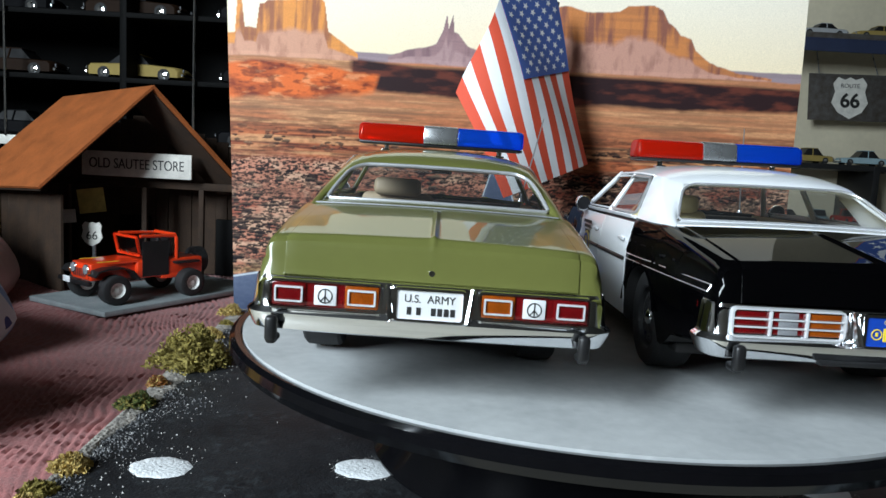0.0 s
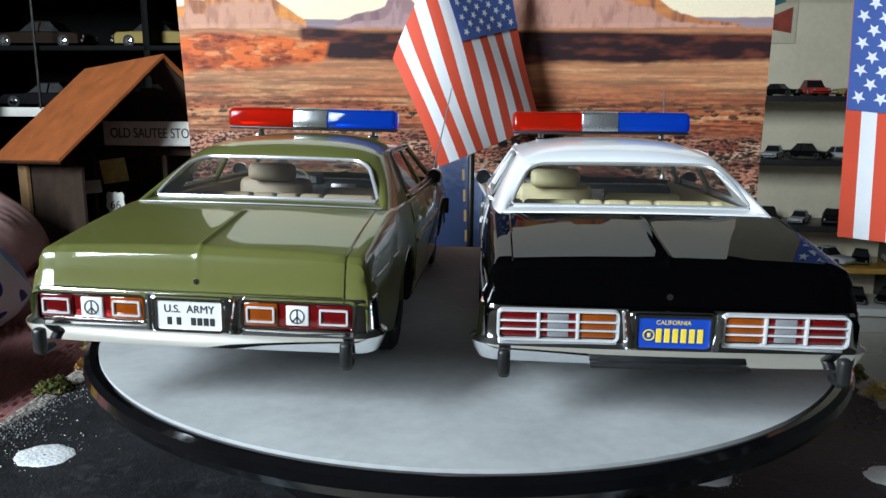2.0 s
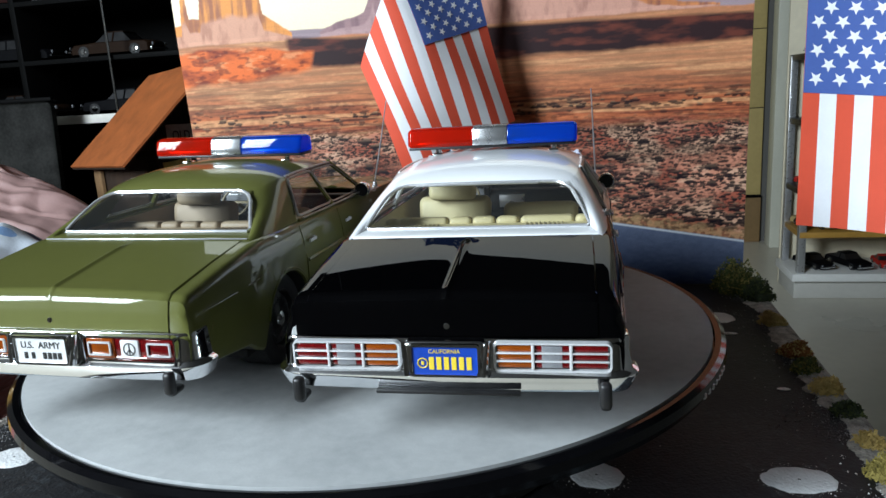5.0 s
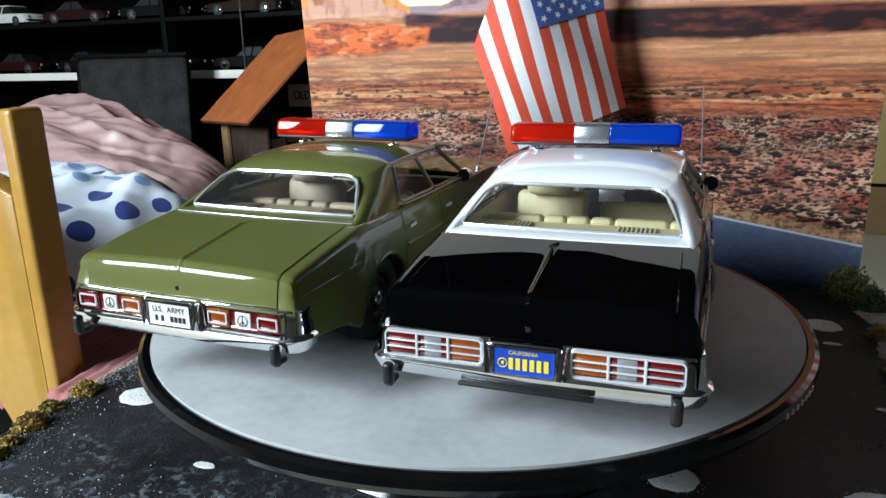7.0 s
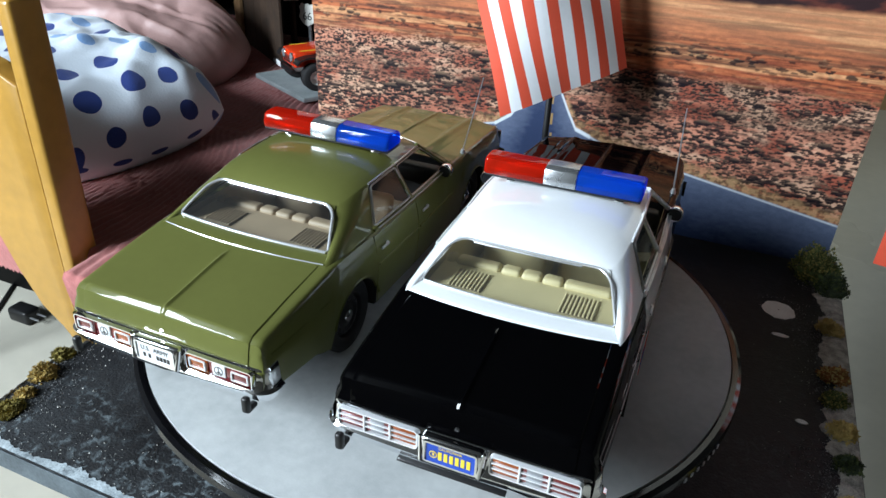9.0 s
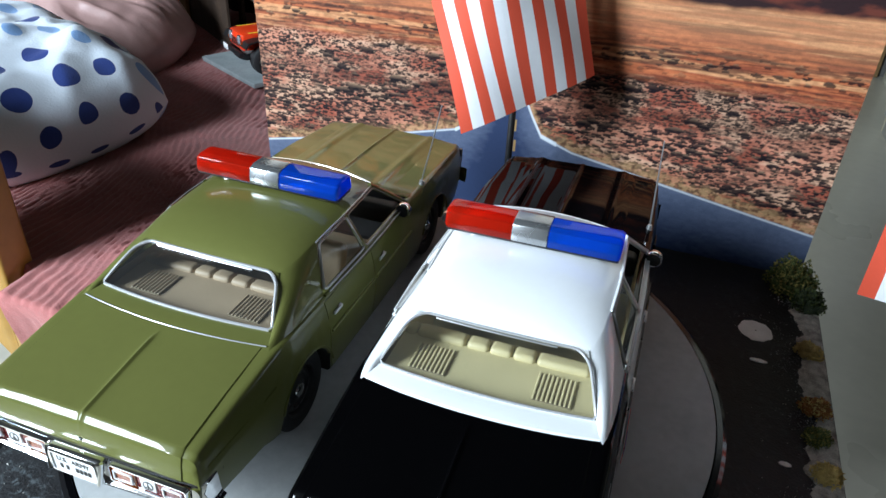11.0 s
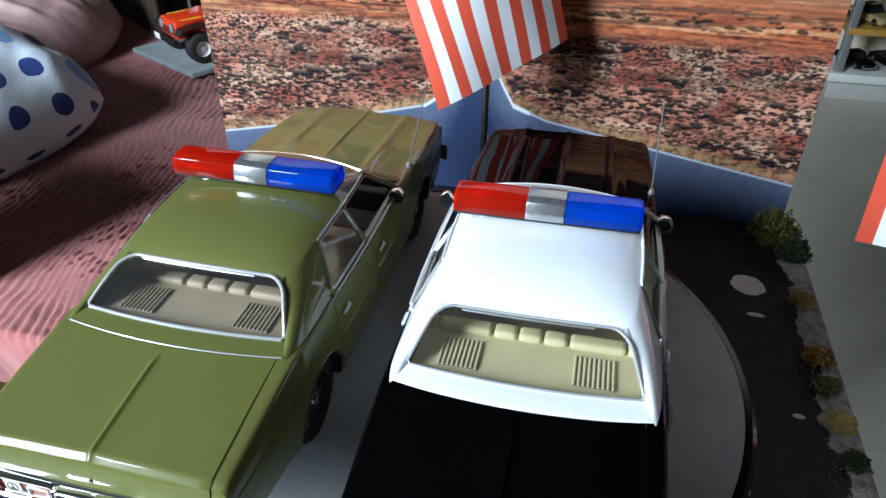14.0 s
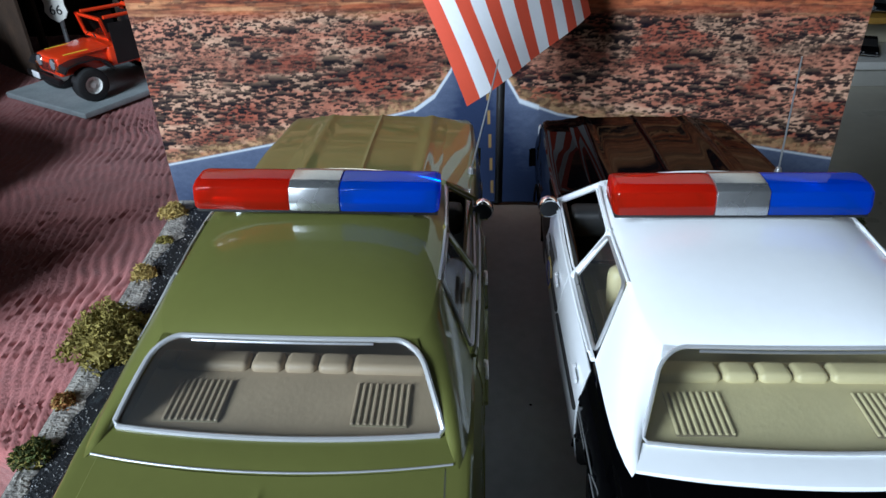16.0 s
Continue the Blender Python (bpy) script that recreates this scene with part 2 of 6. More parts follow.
def smear(m):
    """Pale scuffs on the board, thickest along its front edge."""
    nt = m.node_tree
    p = nt.nodes["Principled BSDF"]
    old = p.inputs["Base Color"].links[0].from_socket
    tc, sep, rng, mix = (nt.nodes.new("ShaderNode" + n) for n in ("TexCoord", "SeparateXYZ", "MapRange", "Mix"))
    nt.links.new(tc.outputs["Object"], sep.inputs[0])
    nt.links.new(sep.outputs["Y"], rng.inputs[0])
    rng.inputs["From Min"].default_value, rng.inputs["From Max"].default_value = -0.158, -0.085
    rng.inputs["To Min"].default_value, rng.inputs["To Max"].default_value = 0.75, 0.06
    last = rng.outputs[0]
    for scale, low, high in ((34, 0.42, 0.68), (210, 0.50, 0.66)):
        n, r, mul = (nt.nodes.new("ShaderNode" + k) for k in ("TexNoise", "MapRange", "Math"))
        n.inputs["Scale"].default_value, n.inputs["Detail"].default_value, n.inputs["Distortion"].default_value = scale, 6, 0.8
        nt.links.new(tc.outputs["Object"], n.inputs["Vector"])
        r.inputs["From Min"].default_value, r.inputs["From Max"].default_value = low, high
        nt.links.new(n.outputs[0], r.inputs[0])
        mul.operation = "MULTIPLY"
        nt.links.new(last, mul.inputs[0])
        nt.links.new(r.outputs[0], mul.inputs[1])
        last = mul.outputs[0]
    mix.data_type = "RGBA"
    nt.links.new(last, mix.inputs[0])
    nt.links.new(old, mix.inputs[6])
    mix.inputs[7].default_value = (0.30, 0.36, 0.39, 1)
    nt.links.new(mix.outputs[2], p.inputs["Base Color"])


smear(ASPHALT)
ROAD_WHITE = mat("road_paint", (0.80, 0.82, 0.83), 0.8, var=0.15, scale=60, bump=0.0006, bscale=600)
GRAVEL = mat("grey_grit", (0.24, 0.24, 0.245), 0.95, var=0.6, scale=300)
SAND = mat("white_grit", (0.55, 0.54, 0.51), 0.95, var=0.3, scale=300)
MOSS = [mat("moss_olive", (0.36, 0.29, 0.075), 0.9, var=0.5, scale=200), mat("moss_straw", (0.58, 0.42, 0.14), 0.9, var=0.4, scale=200),
        mat("moss_rust", (0.32, 0.12, 0.03), 0.9, var=0.5, scale=200), mat("moss_green", (0.085, 0.11, 0.025), 0.9, var=0.5, scale=200),
        mat("moss_dark", (0.03, 0.045, 0.018), 0.9, var=0.5, scale=200)]
FLAG_RED = mat("flag_red", (0.66, 0.075, 0.032), 0.75, var=0.06, scale=60, bump=0.00008, bscale=1200)
FLAG_WHITE = mat("flag_white", (0.78, 0.79, 0.82), 0.75, var=0.06, scale=60, bump=0.00008, bscale=1200)
FLAG_BLUE = mat("flag_blue", (0.055, 0.11, 0.36), 0.75, var=0.12, scale=60, bump=0.00008, bscale=1200)
BLANKET = mat("pink_crinkle_cotton", (0.44, 0.148, 0.138), 0.92, var=0.25, scale=18, bump=0.0006, bscale=420, sheen=0.2)
PINK_SATIN = mat("pink_satin", (0.44, 0.27, 0.25), 0.5, var=0.14, scale=10, bump=0.0003, bscale=220, spec=0.5, coat=0.5, coat_rough=0.38)
PINE = mat("yellow_varnished_pine", (0.44, 0.235, 0.042), 0.32, coat=0.3, var=0.25, scale=7, grit=0.08)
WALL = mat("wall_plaster", (0.13, 0.125, 0.115), 0.9, var=0.08, scale=4, bump=0.0005, bscale=120)
CEIL = mat("grey_ceiling", (0.035, 0.035, 0.034), 0.8, var=0.04, scale=4)
FLOOR = mat("grey_beige_lino", (0.60, 0.565, 0.475), 0.3, var=0.12, scale=3, grit=0.1)
BRIGHT = mat("bright_trim", (0.82, 0.83, 0.85), 0.28, 0.35, var=0.06, scale=90)
TRIM = mat("bright_window_trim", (0.74, 0.75, 0.77), 0.24, 0.6, var=0.08, scale=90)
BEIGE = mat("beige_board", (0.78, 0.70, 0.52), 0.6, var=0.15, scale=5)
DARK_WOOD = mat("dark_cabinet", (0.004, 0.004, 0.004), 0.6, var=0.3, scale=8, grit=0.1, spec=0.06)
GREY_LAC = mat("grey_lacquer", (0.80, 0.78, 0.71), 0.4, var=0.1, scale=9, grit=0.1)
WHITE_LAC = mat("white_lacquer", (0.72, 0.72, 0.69), 0.35, var=0.06, scale=9, grit=0.1)
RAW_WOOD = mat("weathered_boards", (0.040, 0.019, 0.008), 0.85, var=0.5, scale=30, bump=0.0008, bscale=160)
ROOF_WOOD = mat("orange_stained_roof", (0.42, 0.115, 0.028), 0.6, var=0.35, scale=22, bump=0.0006, bscale=160)
SIGN_GREY = mat("faded_sign_board", (0.74, 0.72, 0.66), 0.8, var=0.25, scale=40)
JEEP_RED = mat("orange_red_paint", (0.86, 0.052, 0.009), 0.3, coat=0.8, var=0.1, scale=40)
BASE_GREY = mat("grey_diorama_base", (0.30, 0.34, 0.35), 0.8, var=0.25, scale=30)
TIN = mat("rusty_tin", (0.11, 0.105, 0.10), 0.5, 0.3, var=0.6, scale=40, second=(0.06, 0.045, 0.035))

# ---- the room ----
EAST, WEST, NORTH, LOW, HIGH = 2.35, -2.75, 3.5, -0.74, 1.75
floor = tagged(part("floor", box((EAST - WEST + 0.4, NORTH - SOUTH + 0.4, 0.06), ((EAST + WEST) / 2, (NORTH + SOUTH) / 2, LOW - 0.03)), FLOOR), "grey beige glossy floor of the room", "floor", kind="structure")
tagged(part("ceiling", box((EAST - WEST + 0.4, NORTH - SOUTH + 0.4, 0.1), ((EAST + WEST) / 2, (NORTH + SOUTH) / 2, HIGH + 0.05)), CEIL), "plain grey ceiling", "ceiling", kind="structure")
MID = (LOW + HIGH) / 2
tagged(part("wall_north", box((EAST - WEST, 0.12, HIGH - LOW), ((EAST + WEST) / 2, NORTH + 0.06, MID)), WALL), "plain dim plaster wall", "wall", kind="structure")
tagged(part("wall_east", box((0.12, NORTH - SOUTH + 0.24, HIGH - LOW), (EAST + 0.06, (NORTH + SOUTH) / 2, MID)), WALL), "plain dim plaster wall", "wall", kind="structure")
tagged(part("wall_west", box((0.12, NORTH - SOUTH + 0.24, HIGH - LOW), (WEST - 0.06, (NORTH + SOUTH) / 2, MID)), WALL), "plain dim plaster wall", "wall", kind="structure")
sw = boxes(((WIN[0] - WEST, 0.12, HIGH - LOW), ((WEST + WIN[0]) / 2, SOUTH - 0.06, MID)),
           ((EAST - WIN[1], 0.12, HIGH - LOW), ((EAST + WIN[1]) / 2, SOUTH - 0.06, MID)),
           ((WIN[1] - WIN[0], 0.12, HIGH - WIN[3]), ((WIN[0] + WIN[1]) / 2, SOUTH - 0.06, (HIGH + WIN[3]) / 2)),
           ((WIN[1] - WIN[0], 0.12, WIN[2] - LOW), ((WIN[0] + WIN[1]) / 2, SOUTH - 0.06, (LOW + WIN[2]) / 2)))
tagged(part("wall_south", sw, WALL), "plain plaster wall with a window opening", "wall", kind="structure")
win = tagged(new("window_1"), "white framed window that lets daylight in", "window", kind="structure")
wm = pose((WIN[0] + WIN[1]) / 2, SOUTH - 0.06, (WIN[2] + WIN[3]) / 2)
W, H = WIN[1] - WIN[0], WIN[3] - WIN[2]
wf = boxes(((W, 0.06, 0.05), (0, 0, H / 2 - 0.025), 0.004), ((W, 0.06, 0.05), (0, 0, -H / 2 + 0.025), 0.004),
           ((0.05, 0.06, H - 0.1), (-W / 2 + 0.025, 0, 0), 0.004), ((0.05, 0.06, H - 0.1), (W / 2 - 0.025, 0, 0), 0.004), ((0.04, 0.05, H - 0.1), (0, 0, 0), 0.004))
part("window_frame", wf, WHITE_LAC, win)
part("window_sill", box((W + 0.1, 0.14, 0.03), (0, 0.1, -H / 2 - 0.016), 0.006), WHITE_LAC, win)
for sx in (-1, 1):
    g = part("pane", box((W / 2 - 0.08, 0.004, H - 0.12), (sx * W / 4, -0.01, 0)), GLASS, win)
    g.visible_shadow = False
win.matrix_basis = wm

# ---- table under the board ----
BOARD_Z = -0.062
TOP_T = 0.016
board = thing("diorama_board", "black painted road board with worn white dashes", "diorama board")
BX0, BX1, BY0, BY1 = -0.255, 0.248, -0.158, 0.290
FRONT_LEFT = -0.219      # the left edge runs in towards the front
part("slab", prism([(BX0, BY1), (FRONT_LEFT, BY0), (BX1, BY0), (BX1, BY1)], TOP_T, "z", BOARD_Z - TOP_T, 0.0004), ASPHALT, board)


def blob(rx, ry, h, seed, n=30, rough=0.2):
    """A low uneven patch of paint or grit."""
    rnd = random.Random(seed)
    ph = [rnd.uniform(0, 6.28) for _ in range(5)]
    rows = []
    for k, hh in ((1.0, 0.0), (0.93, 1.0), (0.5, 1.0), (0.05, 1.0)):
        row = []
        for i in range(n):
            t = 2 * math.pi * i / n
            w = 1 + rough * (0.5 * math.sin(2 * t + ph[0]) + 0.35 * math.sin(5 * t + ph[1]) + 0.3 * math.sin(9 * t + ph[2]) + 0.25 * rnd.uniform(-1, 1))
            row.append((rx * k * w * math.cos(t), ry * k * w * math.sin(t), h * hh))
        rows.append(row)
    return grid(rows, True)


for i, (x, y, rx, ry) in enumerate(((-0.185, -0.056, 0.0135, 0.011), (-0.096, -0.046, 0.0135, 0.011), (0.1135, -0.043, 0.0125, 0.011), (0.2, -0.038, 0.0155, 0.011),
                                    (0.2025, 0.186, 0.0115, 0.0125), (0.02, -0.046, 0.013, 0.010), (-0.19, 0.19, 0.012, 0.012), (0.217, 0.059, 0.0035, 0.002), (0.204, 0.151, 0.006, 0.0022), (-0.1, -0.105, 0.006, 0.0025))):
    d = part("road_dash", blob(rx, ry, 0.0004, 40 + i, 84, 0.07), ROAD_WHITE, board)
    d.location = (x, y, BOARD_Z + 0.0001)
rnd = random.Random(7)
DASHES = ((-0.187, -0.052), (-0.096, -0.046), (0.1135, -0.043), (0.2, -0.038), (0.2035, 0.192), (-0.19, 0.19))
gb = bmesh.new()
def left_edge(y):
    return FRONT_LEFT + (BX0 - FRONT_LEFT) * (y - BY0) / (BY1 - BY0)


def fleck(x, y, s):
    v = [gb.verts.new((x + s * rnd.uniform(-1, 1), y + s * rnd.uniform(-1, 1), BOARD_Z + z)) for z in (0.0002, 0.0002, 0.0002)] + [gb.verts.new((x, y, BOARD_Z + s * 1.1))]
    for a, b, c in ((0, 1, 3), (1, 2, 3), (2, 0, 3)):
        gb.faces.new((v[a], v[b], v[c]))
for cx, cy in DASHES:
    for i in range(90):
        t, q = rnd.uniform(0, 6.283), 0.0135 * (1 + abs(rnd.gauss(0, 0.18)))
        fleck(cx + q * math.cos(t), cy + 0.85 * q * math.sin(t), rnd.uniform(0.0002, 0.0006))
for i in range(2200):
    k = rnd.random()
    if k < 0.42:
        y = rnd.uniform(-0.155, 0.28)
        fleck(left_edge(y) + 0.002 + abs(rnd.gauss(0, 0.022)), y, rnd.uniform(0.0003, 0.0009))
    elif k < 0.62:
        fleck(0.246 - abs(rnd.gauss(0, 0.016)), rnd.uniform(-0.155, 0.28), rnd.uniform(0.0003, 0.0009))
    elif k < 0.93:
        fleck(-0.217 + abs(rnd.gauss(0, 0.16)), -0.156 + abs(rnd.gauss(0, 0.022)), rnd.uniform(0.0002, 0.0007))
    else:
        fleck(rnd.uniform(-0.215, 0.24), rnd.uniform(-0.155, 0.28), rnd.uniform(0.0002, 0.0005))
tagged(part("white_grit", gb, SAND, angle=0), "fine white grit scattered on the black board", "gravel", kind="stuff")

gb = bmesh.new()
for i in range(16000):
    y = rnd.uniform(-0.155, 0.28)
    k = 0.018 * (0.55 + 0.9 * noise.noise((y * 22, 1.0 * (i % 2), 0)))
    x = left_edge(y) + 0.001 + abs(rnd.gauss(0, k)) if i % 2 else 0.2465 - abs(rnd.gauss(0, k))
    fleck(x, y, rnd.uniform(0.0003, 0.0009))
tagged(part("roadside_grit", gb, GRAVEL, angle=0), "grey grit strewn along both edges of the board", "gravel", kind="stuff")

VERGE = mat("beige_grit_verge", (0.36, 0.33, 0.29), 0.95, var=0.6, scale=160, bump=0.0010, bscale=520, second=(0.12, 0.11, 0.10))
for side in (1, -1):
    gb = bmesh.new()
    rows = []
    for i in range(520):
        y = -0.150 + 0.43 * i / 519
        wide = 0.016 + 0.013 * noise.noise((y * 24, 2.0 * side, 4.0)) + 0.004 * noise.noise((y * 110, 1.0 * side, 2.0)) + 0.0014 * noise.noise((y * 600, 3.0 * side, 6.0))
        wide = max(0.003, wide) * (1.0 if side > 0 else 0.8 * min(1, max(0.1, (y + 0.10) / 0.12)))
        row = []
        for k in range(13):
            q = k / 12
            x = BX1 - 0.0006 - wide * q if side > 0 else left_edge(y) + 0.0006 + wide * q
            row.append((x, y, BOARD_Z + 0.00015 + (0.0011 + 0.0008 * noise.noise((x * 700, y * 700, 1.0))) * (1 - q**6) * min(1, 0.25 + 3 * q)))
        rows.append(row)
    join(gb, grid(rows))
    tagged(part("grit_verge", gb, VERGE, angle=0), "beige grit strewn along the edge of the board", "gravel", kind="stuff")

FROST = mat("frost_white", (0.55, 0.62, 0.66), 0.95, var=0.55, scale=120, bump=0.0004, bscale=500, second=(0.16, 0.19, 0.21))
gb = bmesh.new()
near_row, far_row = [], []
for i in range(420):
    x = FRONT_LEFT + 0.002 + 0.462 * i / 419
    wide = 0.0045 + 0.0050 * noise.noise((x * 26, 3.0, 1.0)) + 0.0030 * noise.noise((x * 130, 5.0, 1.0)) + 0.0018 * noise.noise((x * 420, 8.0, 1.0))
    wide *= 1 - 0.75 * max(0, (x - 0.02) / 0.23)
    near_row.append((x, BY0 + 0.0002, BOARD_Z + 0.0003))
    far_row.append((x, BY0 + 0.0006 + max(0.0004, wide), BOARD_Z + 0.0003))
join(gb, grid([near_row, far_row]))
tagged(part("worn_edge", gb, FROST, angle=0), "bluish white worn paint along the board's front edge", "worn paint", kind="stuff")
part("front_face", box((BX1 - FRONT_LEFT - 0.003, 0.0006, TOP_T - 0.002), ((BX1 + FRONT_LEFT) / 2, BY0 - 0.0006, BOARD_Z - TOP_T / 2), 0.0002, 1), mat("blue_grey_edge", (0.12, 0.145, 0.16), 0.8, var=0.5, scale=60, bump=0.0002, bscale=400), board, "blue grey painted edge")

table = thing("side_table", "black wooden side table under the road board", "table")
TT = BOARD_Z - TOP_T
part("tabletop", box((0.30, 0.28, 0.02), (0.02, 0.10, TT - 0.0102), 0.002), DARK_WOOD, table)
for sx in (-0.10, 0.14):
    for sy in (-0.02, 0.22):
        part("leg", box((0.035, 0.035, TT - 0.0204 - LOW), (sx, sy, (TT - 0.0204 + LOW) / 2), 0.002), RAW_WOOD, table)

# ---- turntable ----
tt = thing("turntable", "black display turntable with a pale grey top", "turntable", pose(0.0040, -0.0035, 0))
R = 0.1629
part("disc", lathe([(0.02, -0.011), (R - 0.004, -0.011), (R + 0.0035, -0.0085), (R + 0.0055, -0.005), (R + 0.005, -0.0018), (R + 0.003, -0.0004), (R + 0.0005, -0.0008), (R, -0.003), (0.001, -0.003)], 128), DISC_BLACK, tt)
part("top_sheet", lathe([(R - 0.0004, -0.0029), (R - 0.0004, -0.00004), (R - 0.0008, 0.0), (0.1, 0.0), (0.0005, 0.0)], 128), DISC_WHITE, tt, "pale grey matt sheet")
for k in range(7):
    a = radians(-27 + k * 1.7)
    part("rim_mark", box((0.0020, 0.0010, 0.0022), (0, 0, 0), 0.0003, 1), SILVER, tt).matrix_basis = pose((R + 0.0052) * math.cos(a), (R + 0.0052) * math.sin(a), -0.005, 0, 0, math.degrees(a) + 90)
part("pedestal", lathe([(0.001, -0.0111), (0.075, -0.0111), (0.078, -0.02), (0.092, -0.05), (0.1, -0.0605), (0.1, BOARD_Z + 0.0005), (0.001, BOARD_Z + 0.0005)], 64), DISC_BLACK, tt)

# ---- desert poster ----
HOR = 0.166


def lattice(nx, nz, seed):
    return np.random.RandomState(seed).rand(nz, nx)


def vnoise(x, z, sx, sz, seed):
    """Smooth value noise with its own grain across and up."""
    g = lattice(97, 89, seed)
    u, v = x * sx + 31.7, z * sz + 47.3
    i, j = np.floor(u).astype(int), np.floor(v).astype(int)
    a, b = u - i, v - j
    a, b = a * a * (3 - 2 * a), b * b * (3 - 2 * b)
    p = lambda m, n: g[(j + n) % 89, (i + m) % 97]
    return (p(0, 0) * (1 - a) + p(1, 0) * a) * (1 - b) + (p(0, 1) * (1 - a) + p(1, 1) * a) * b


def fbm(x, z, sx, sz, seed, n=4):
    return sum(vnoise(x, z, sx * 2**k, sz * 2**k, seed + k) * 0.5**k for k in range(n)) / sum(0.5**k for k in range(n))


def rgb(*c):
    return np.array(lin(*c)[:3])


def desert(x, z):
    """The printed picture: sky, buttes, dunes, plain, scrub and a forked road."""
    def mix(a, b, w):
        return a * (1 - w[..., None]) + b * w[..., None]
    def step(e, w, v):
        return np.clip((v - e) / w + 0.5, 0, 1)
    sky_c = mix(np.broadcast_to(rgb(246, 226, 190), x.shape + (3,)), rgb(238, 240, 240), np.clip((z - HOR) / 0.16, 0, 1))
    c = sky_c
    # far blue hills and three buttes
    hill = HOR + 0.006 + 0.004 * fbm(x, z * 0, 30, 1, 3)
    c = mix(c, rgb(150, 132, 138), step(0, 0.001, hill - z))
    n1, n2 = fbm(x, z, 50, 34, 11), fbm(x, z, 150, 80, 15)
    tops = ((-0.30, -0.1775, [-0.30, -0.262, -0.261, -0.2575, -0.2535, -0.243, -0.241, -0.2365, -0.234, -0.186, -0.183, -0.179, -0.170, -0.152],
             [0.180, 0.186, 0.215, 0.218, 0.191, 0.190, 0.212, 0.212, 0.215, 0.218, 0.215, 0.190, 0.184, 0.172]),
            (0, 0, [-0.125, -0.108, -0.092, -0.083, -0.0785, -0.0775, -0.0745, -0.0725, -0.069, -0.0675, -0.064, -0.055, -0.043, -0.03],
             [0.171, 0.178, 0.181, 0.184, 0.194, 0.196, 0.211, 0.198, 0.211, 0.196, 0.194, 0.184, 0.180, 0.170]),
            (0, 0, [0.0, 0.02, 0.032, 0.05, 0.078, 0.085, 0.108, 0.116, 0.122, 0.128, 0.133, 0.1425, 0.147, 0.160, 0.185, 0.215],
             [0.195, 0.222, 0.224, 0.219, 0.221, 0.226, 0.228, 0.224, 0.213, 0.209, 0.203, 0.200, 0.190, 0.180, 0.172, 0.169]))
    cols = (rgb(228, 150, 80), rgb(160, 128, 130), rgb(206, 132, 80))
    darks = (rgb(146, 92, 76), rgb(132, 104, 110), rgb(130, 84, 78))
    for (_, _, px, pz), cc, dd in zip(tops, cols, darks):
        top = np.interp(x, px, pz) + 0.0016 * (fbm(x, z * 0, 260, 1, 21) - 0.5)
        inside = step(0, 0.0012, top - z) * step(0, 0.001, z - HOR + 0.003) * ((x > px[0]) & (x < px[-1]))
        rel = np.clip((z - HOR) / np.maximum(top - HOR, 1e-4), 0, 1)
        cols_n = 0.65 * fbm(x, z, 120, 16, 19) + 0.35 * fbm(x, z, 330, 40, 23)
        strata = np.clip((cols_n - 0.47) * 6 + 0.35 * (n2 - 0.5), 0, 1)
        layers = np.clip((fbm(x, z, 14, 330, 29) - 0.5) * 5, 0, 1)
        wall_c = mix(mix(np.broadcast_to(cc, x.shape + (3,)), dd, strata * 0.85), dd * 0.85, layers * 0.25)
        slope_c = mix(np.broadcast_to(0.45 * cc + 0.55 * rgb(192, 160, 158), x.shape + (3,)), dd, np.clip((fbm(x, z, 170, 60, 33) - 0.5) * 4, 0, 1) * 0.5)
        face = 0.95 * mix(wall_c, slope_c, np.clip((0.52 + 0.30 * (n1 - 0.5) - rel) / 0.10, 0, 1))
        c = mix(c, face, inside)
    # red plain with thin streaks and dark scrub lines
    warp = 0.006 * (fbm(x, z, 40, 60, 31) - 0.5)
    full = lambda *q: np.broadcast_to(rgb(*q), x.shape + (3,))
    plain = mix(full(176, 98, 62), rgb(128, 66, 46), np.clip((fbm(x, z, 24, 420, 41) - 0.38) * 3.0, 0, 1))
    plain = mix(plain, rgb(208, 152, 106), np.clip((fbm(x, z, 15, 300, 52) - 0.48) * 5, 0, 1) * 0.75)
    plain = mix(plain, rgb(84, 46, 36), np.clip((fbm(x, z, 36, 560, 47) - 0.53) * 7, 0, 1) * 0.75)
    plain = plain * (0.60 + 0.80 * fbm(x, z, 240, 600, 57))[..., None]
    for zz, wd, sd in ((0.122, 0.0022, 63), (0.101, 0.0030, 64), (0.0905, 0.0016, 65)):
        line = np.clip(1 - np.abs(z - zz - 0.006 * (fbm(x, z * 0, 9, 1, sd) - 0.5)) / (wd * (0.3 + fbm(x, z * 0, 40, 1, sd + 3))), 0, 1)
        plain = mix(plain, rgb(58, 36, 34), line * np.clip((fbm(x, z, 26, 60, sd + 5) - 0.38) * 6, 0, 1) * 0.9)
    plain = mix(plain, rgb(206, 150, 108), np.clip((z - 0.098) / 0.03, 0, 1) * 0.45)
    c = mix(c, plain * np.array([0.92, 0.94, 0.98]), step(0, 0.0015, HOR - z + warp * 0.4))
    # bright dune on the one side, dark ridge on the other
    dark_top = np.interp(x, [-0.16, -0.15, -0.1, 0.0, 0.1, 0.25], [0.166, 0.1675, 0.163, 0.164, 0.163, 0.160])
    dark_low = np.interp(x, [-0.162, -0.15, -0.13, -0.07, 0.0, 0.1, 0.25], [0.165, 0.148, 0.141, 0.137, 0.136, 0.137, 0.139]) + warp
    dk = step(0, 0.003, dark_top - z) * step(0, 0.004, z - dark_low) * step(-0.158, 0.006, x)
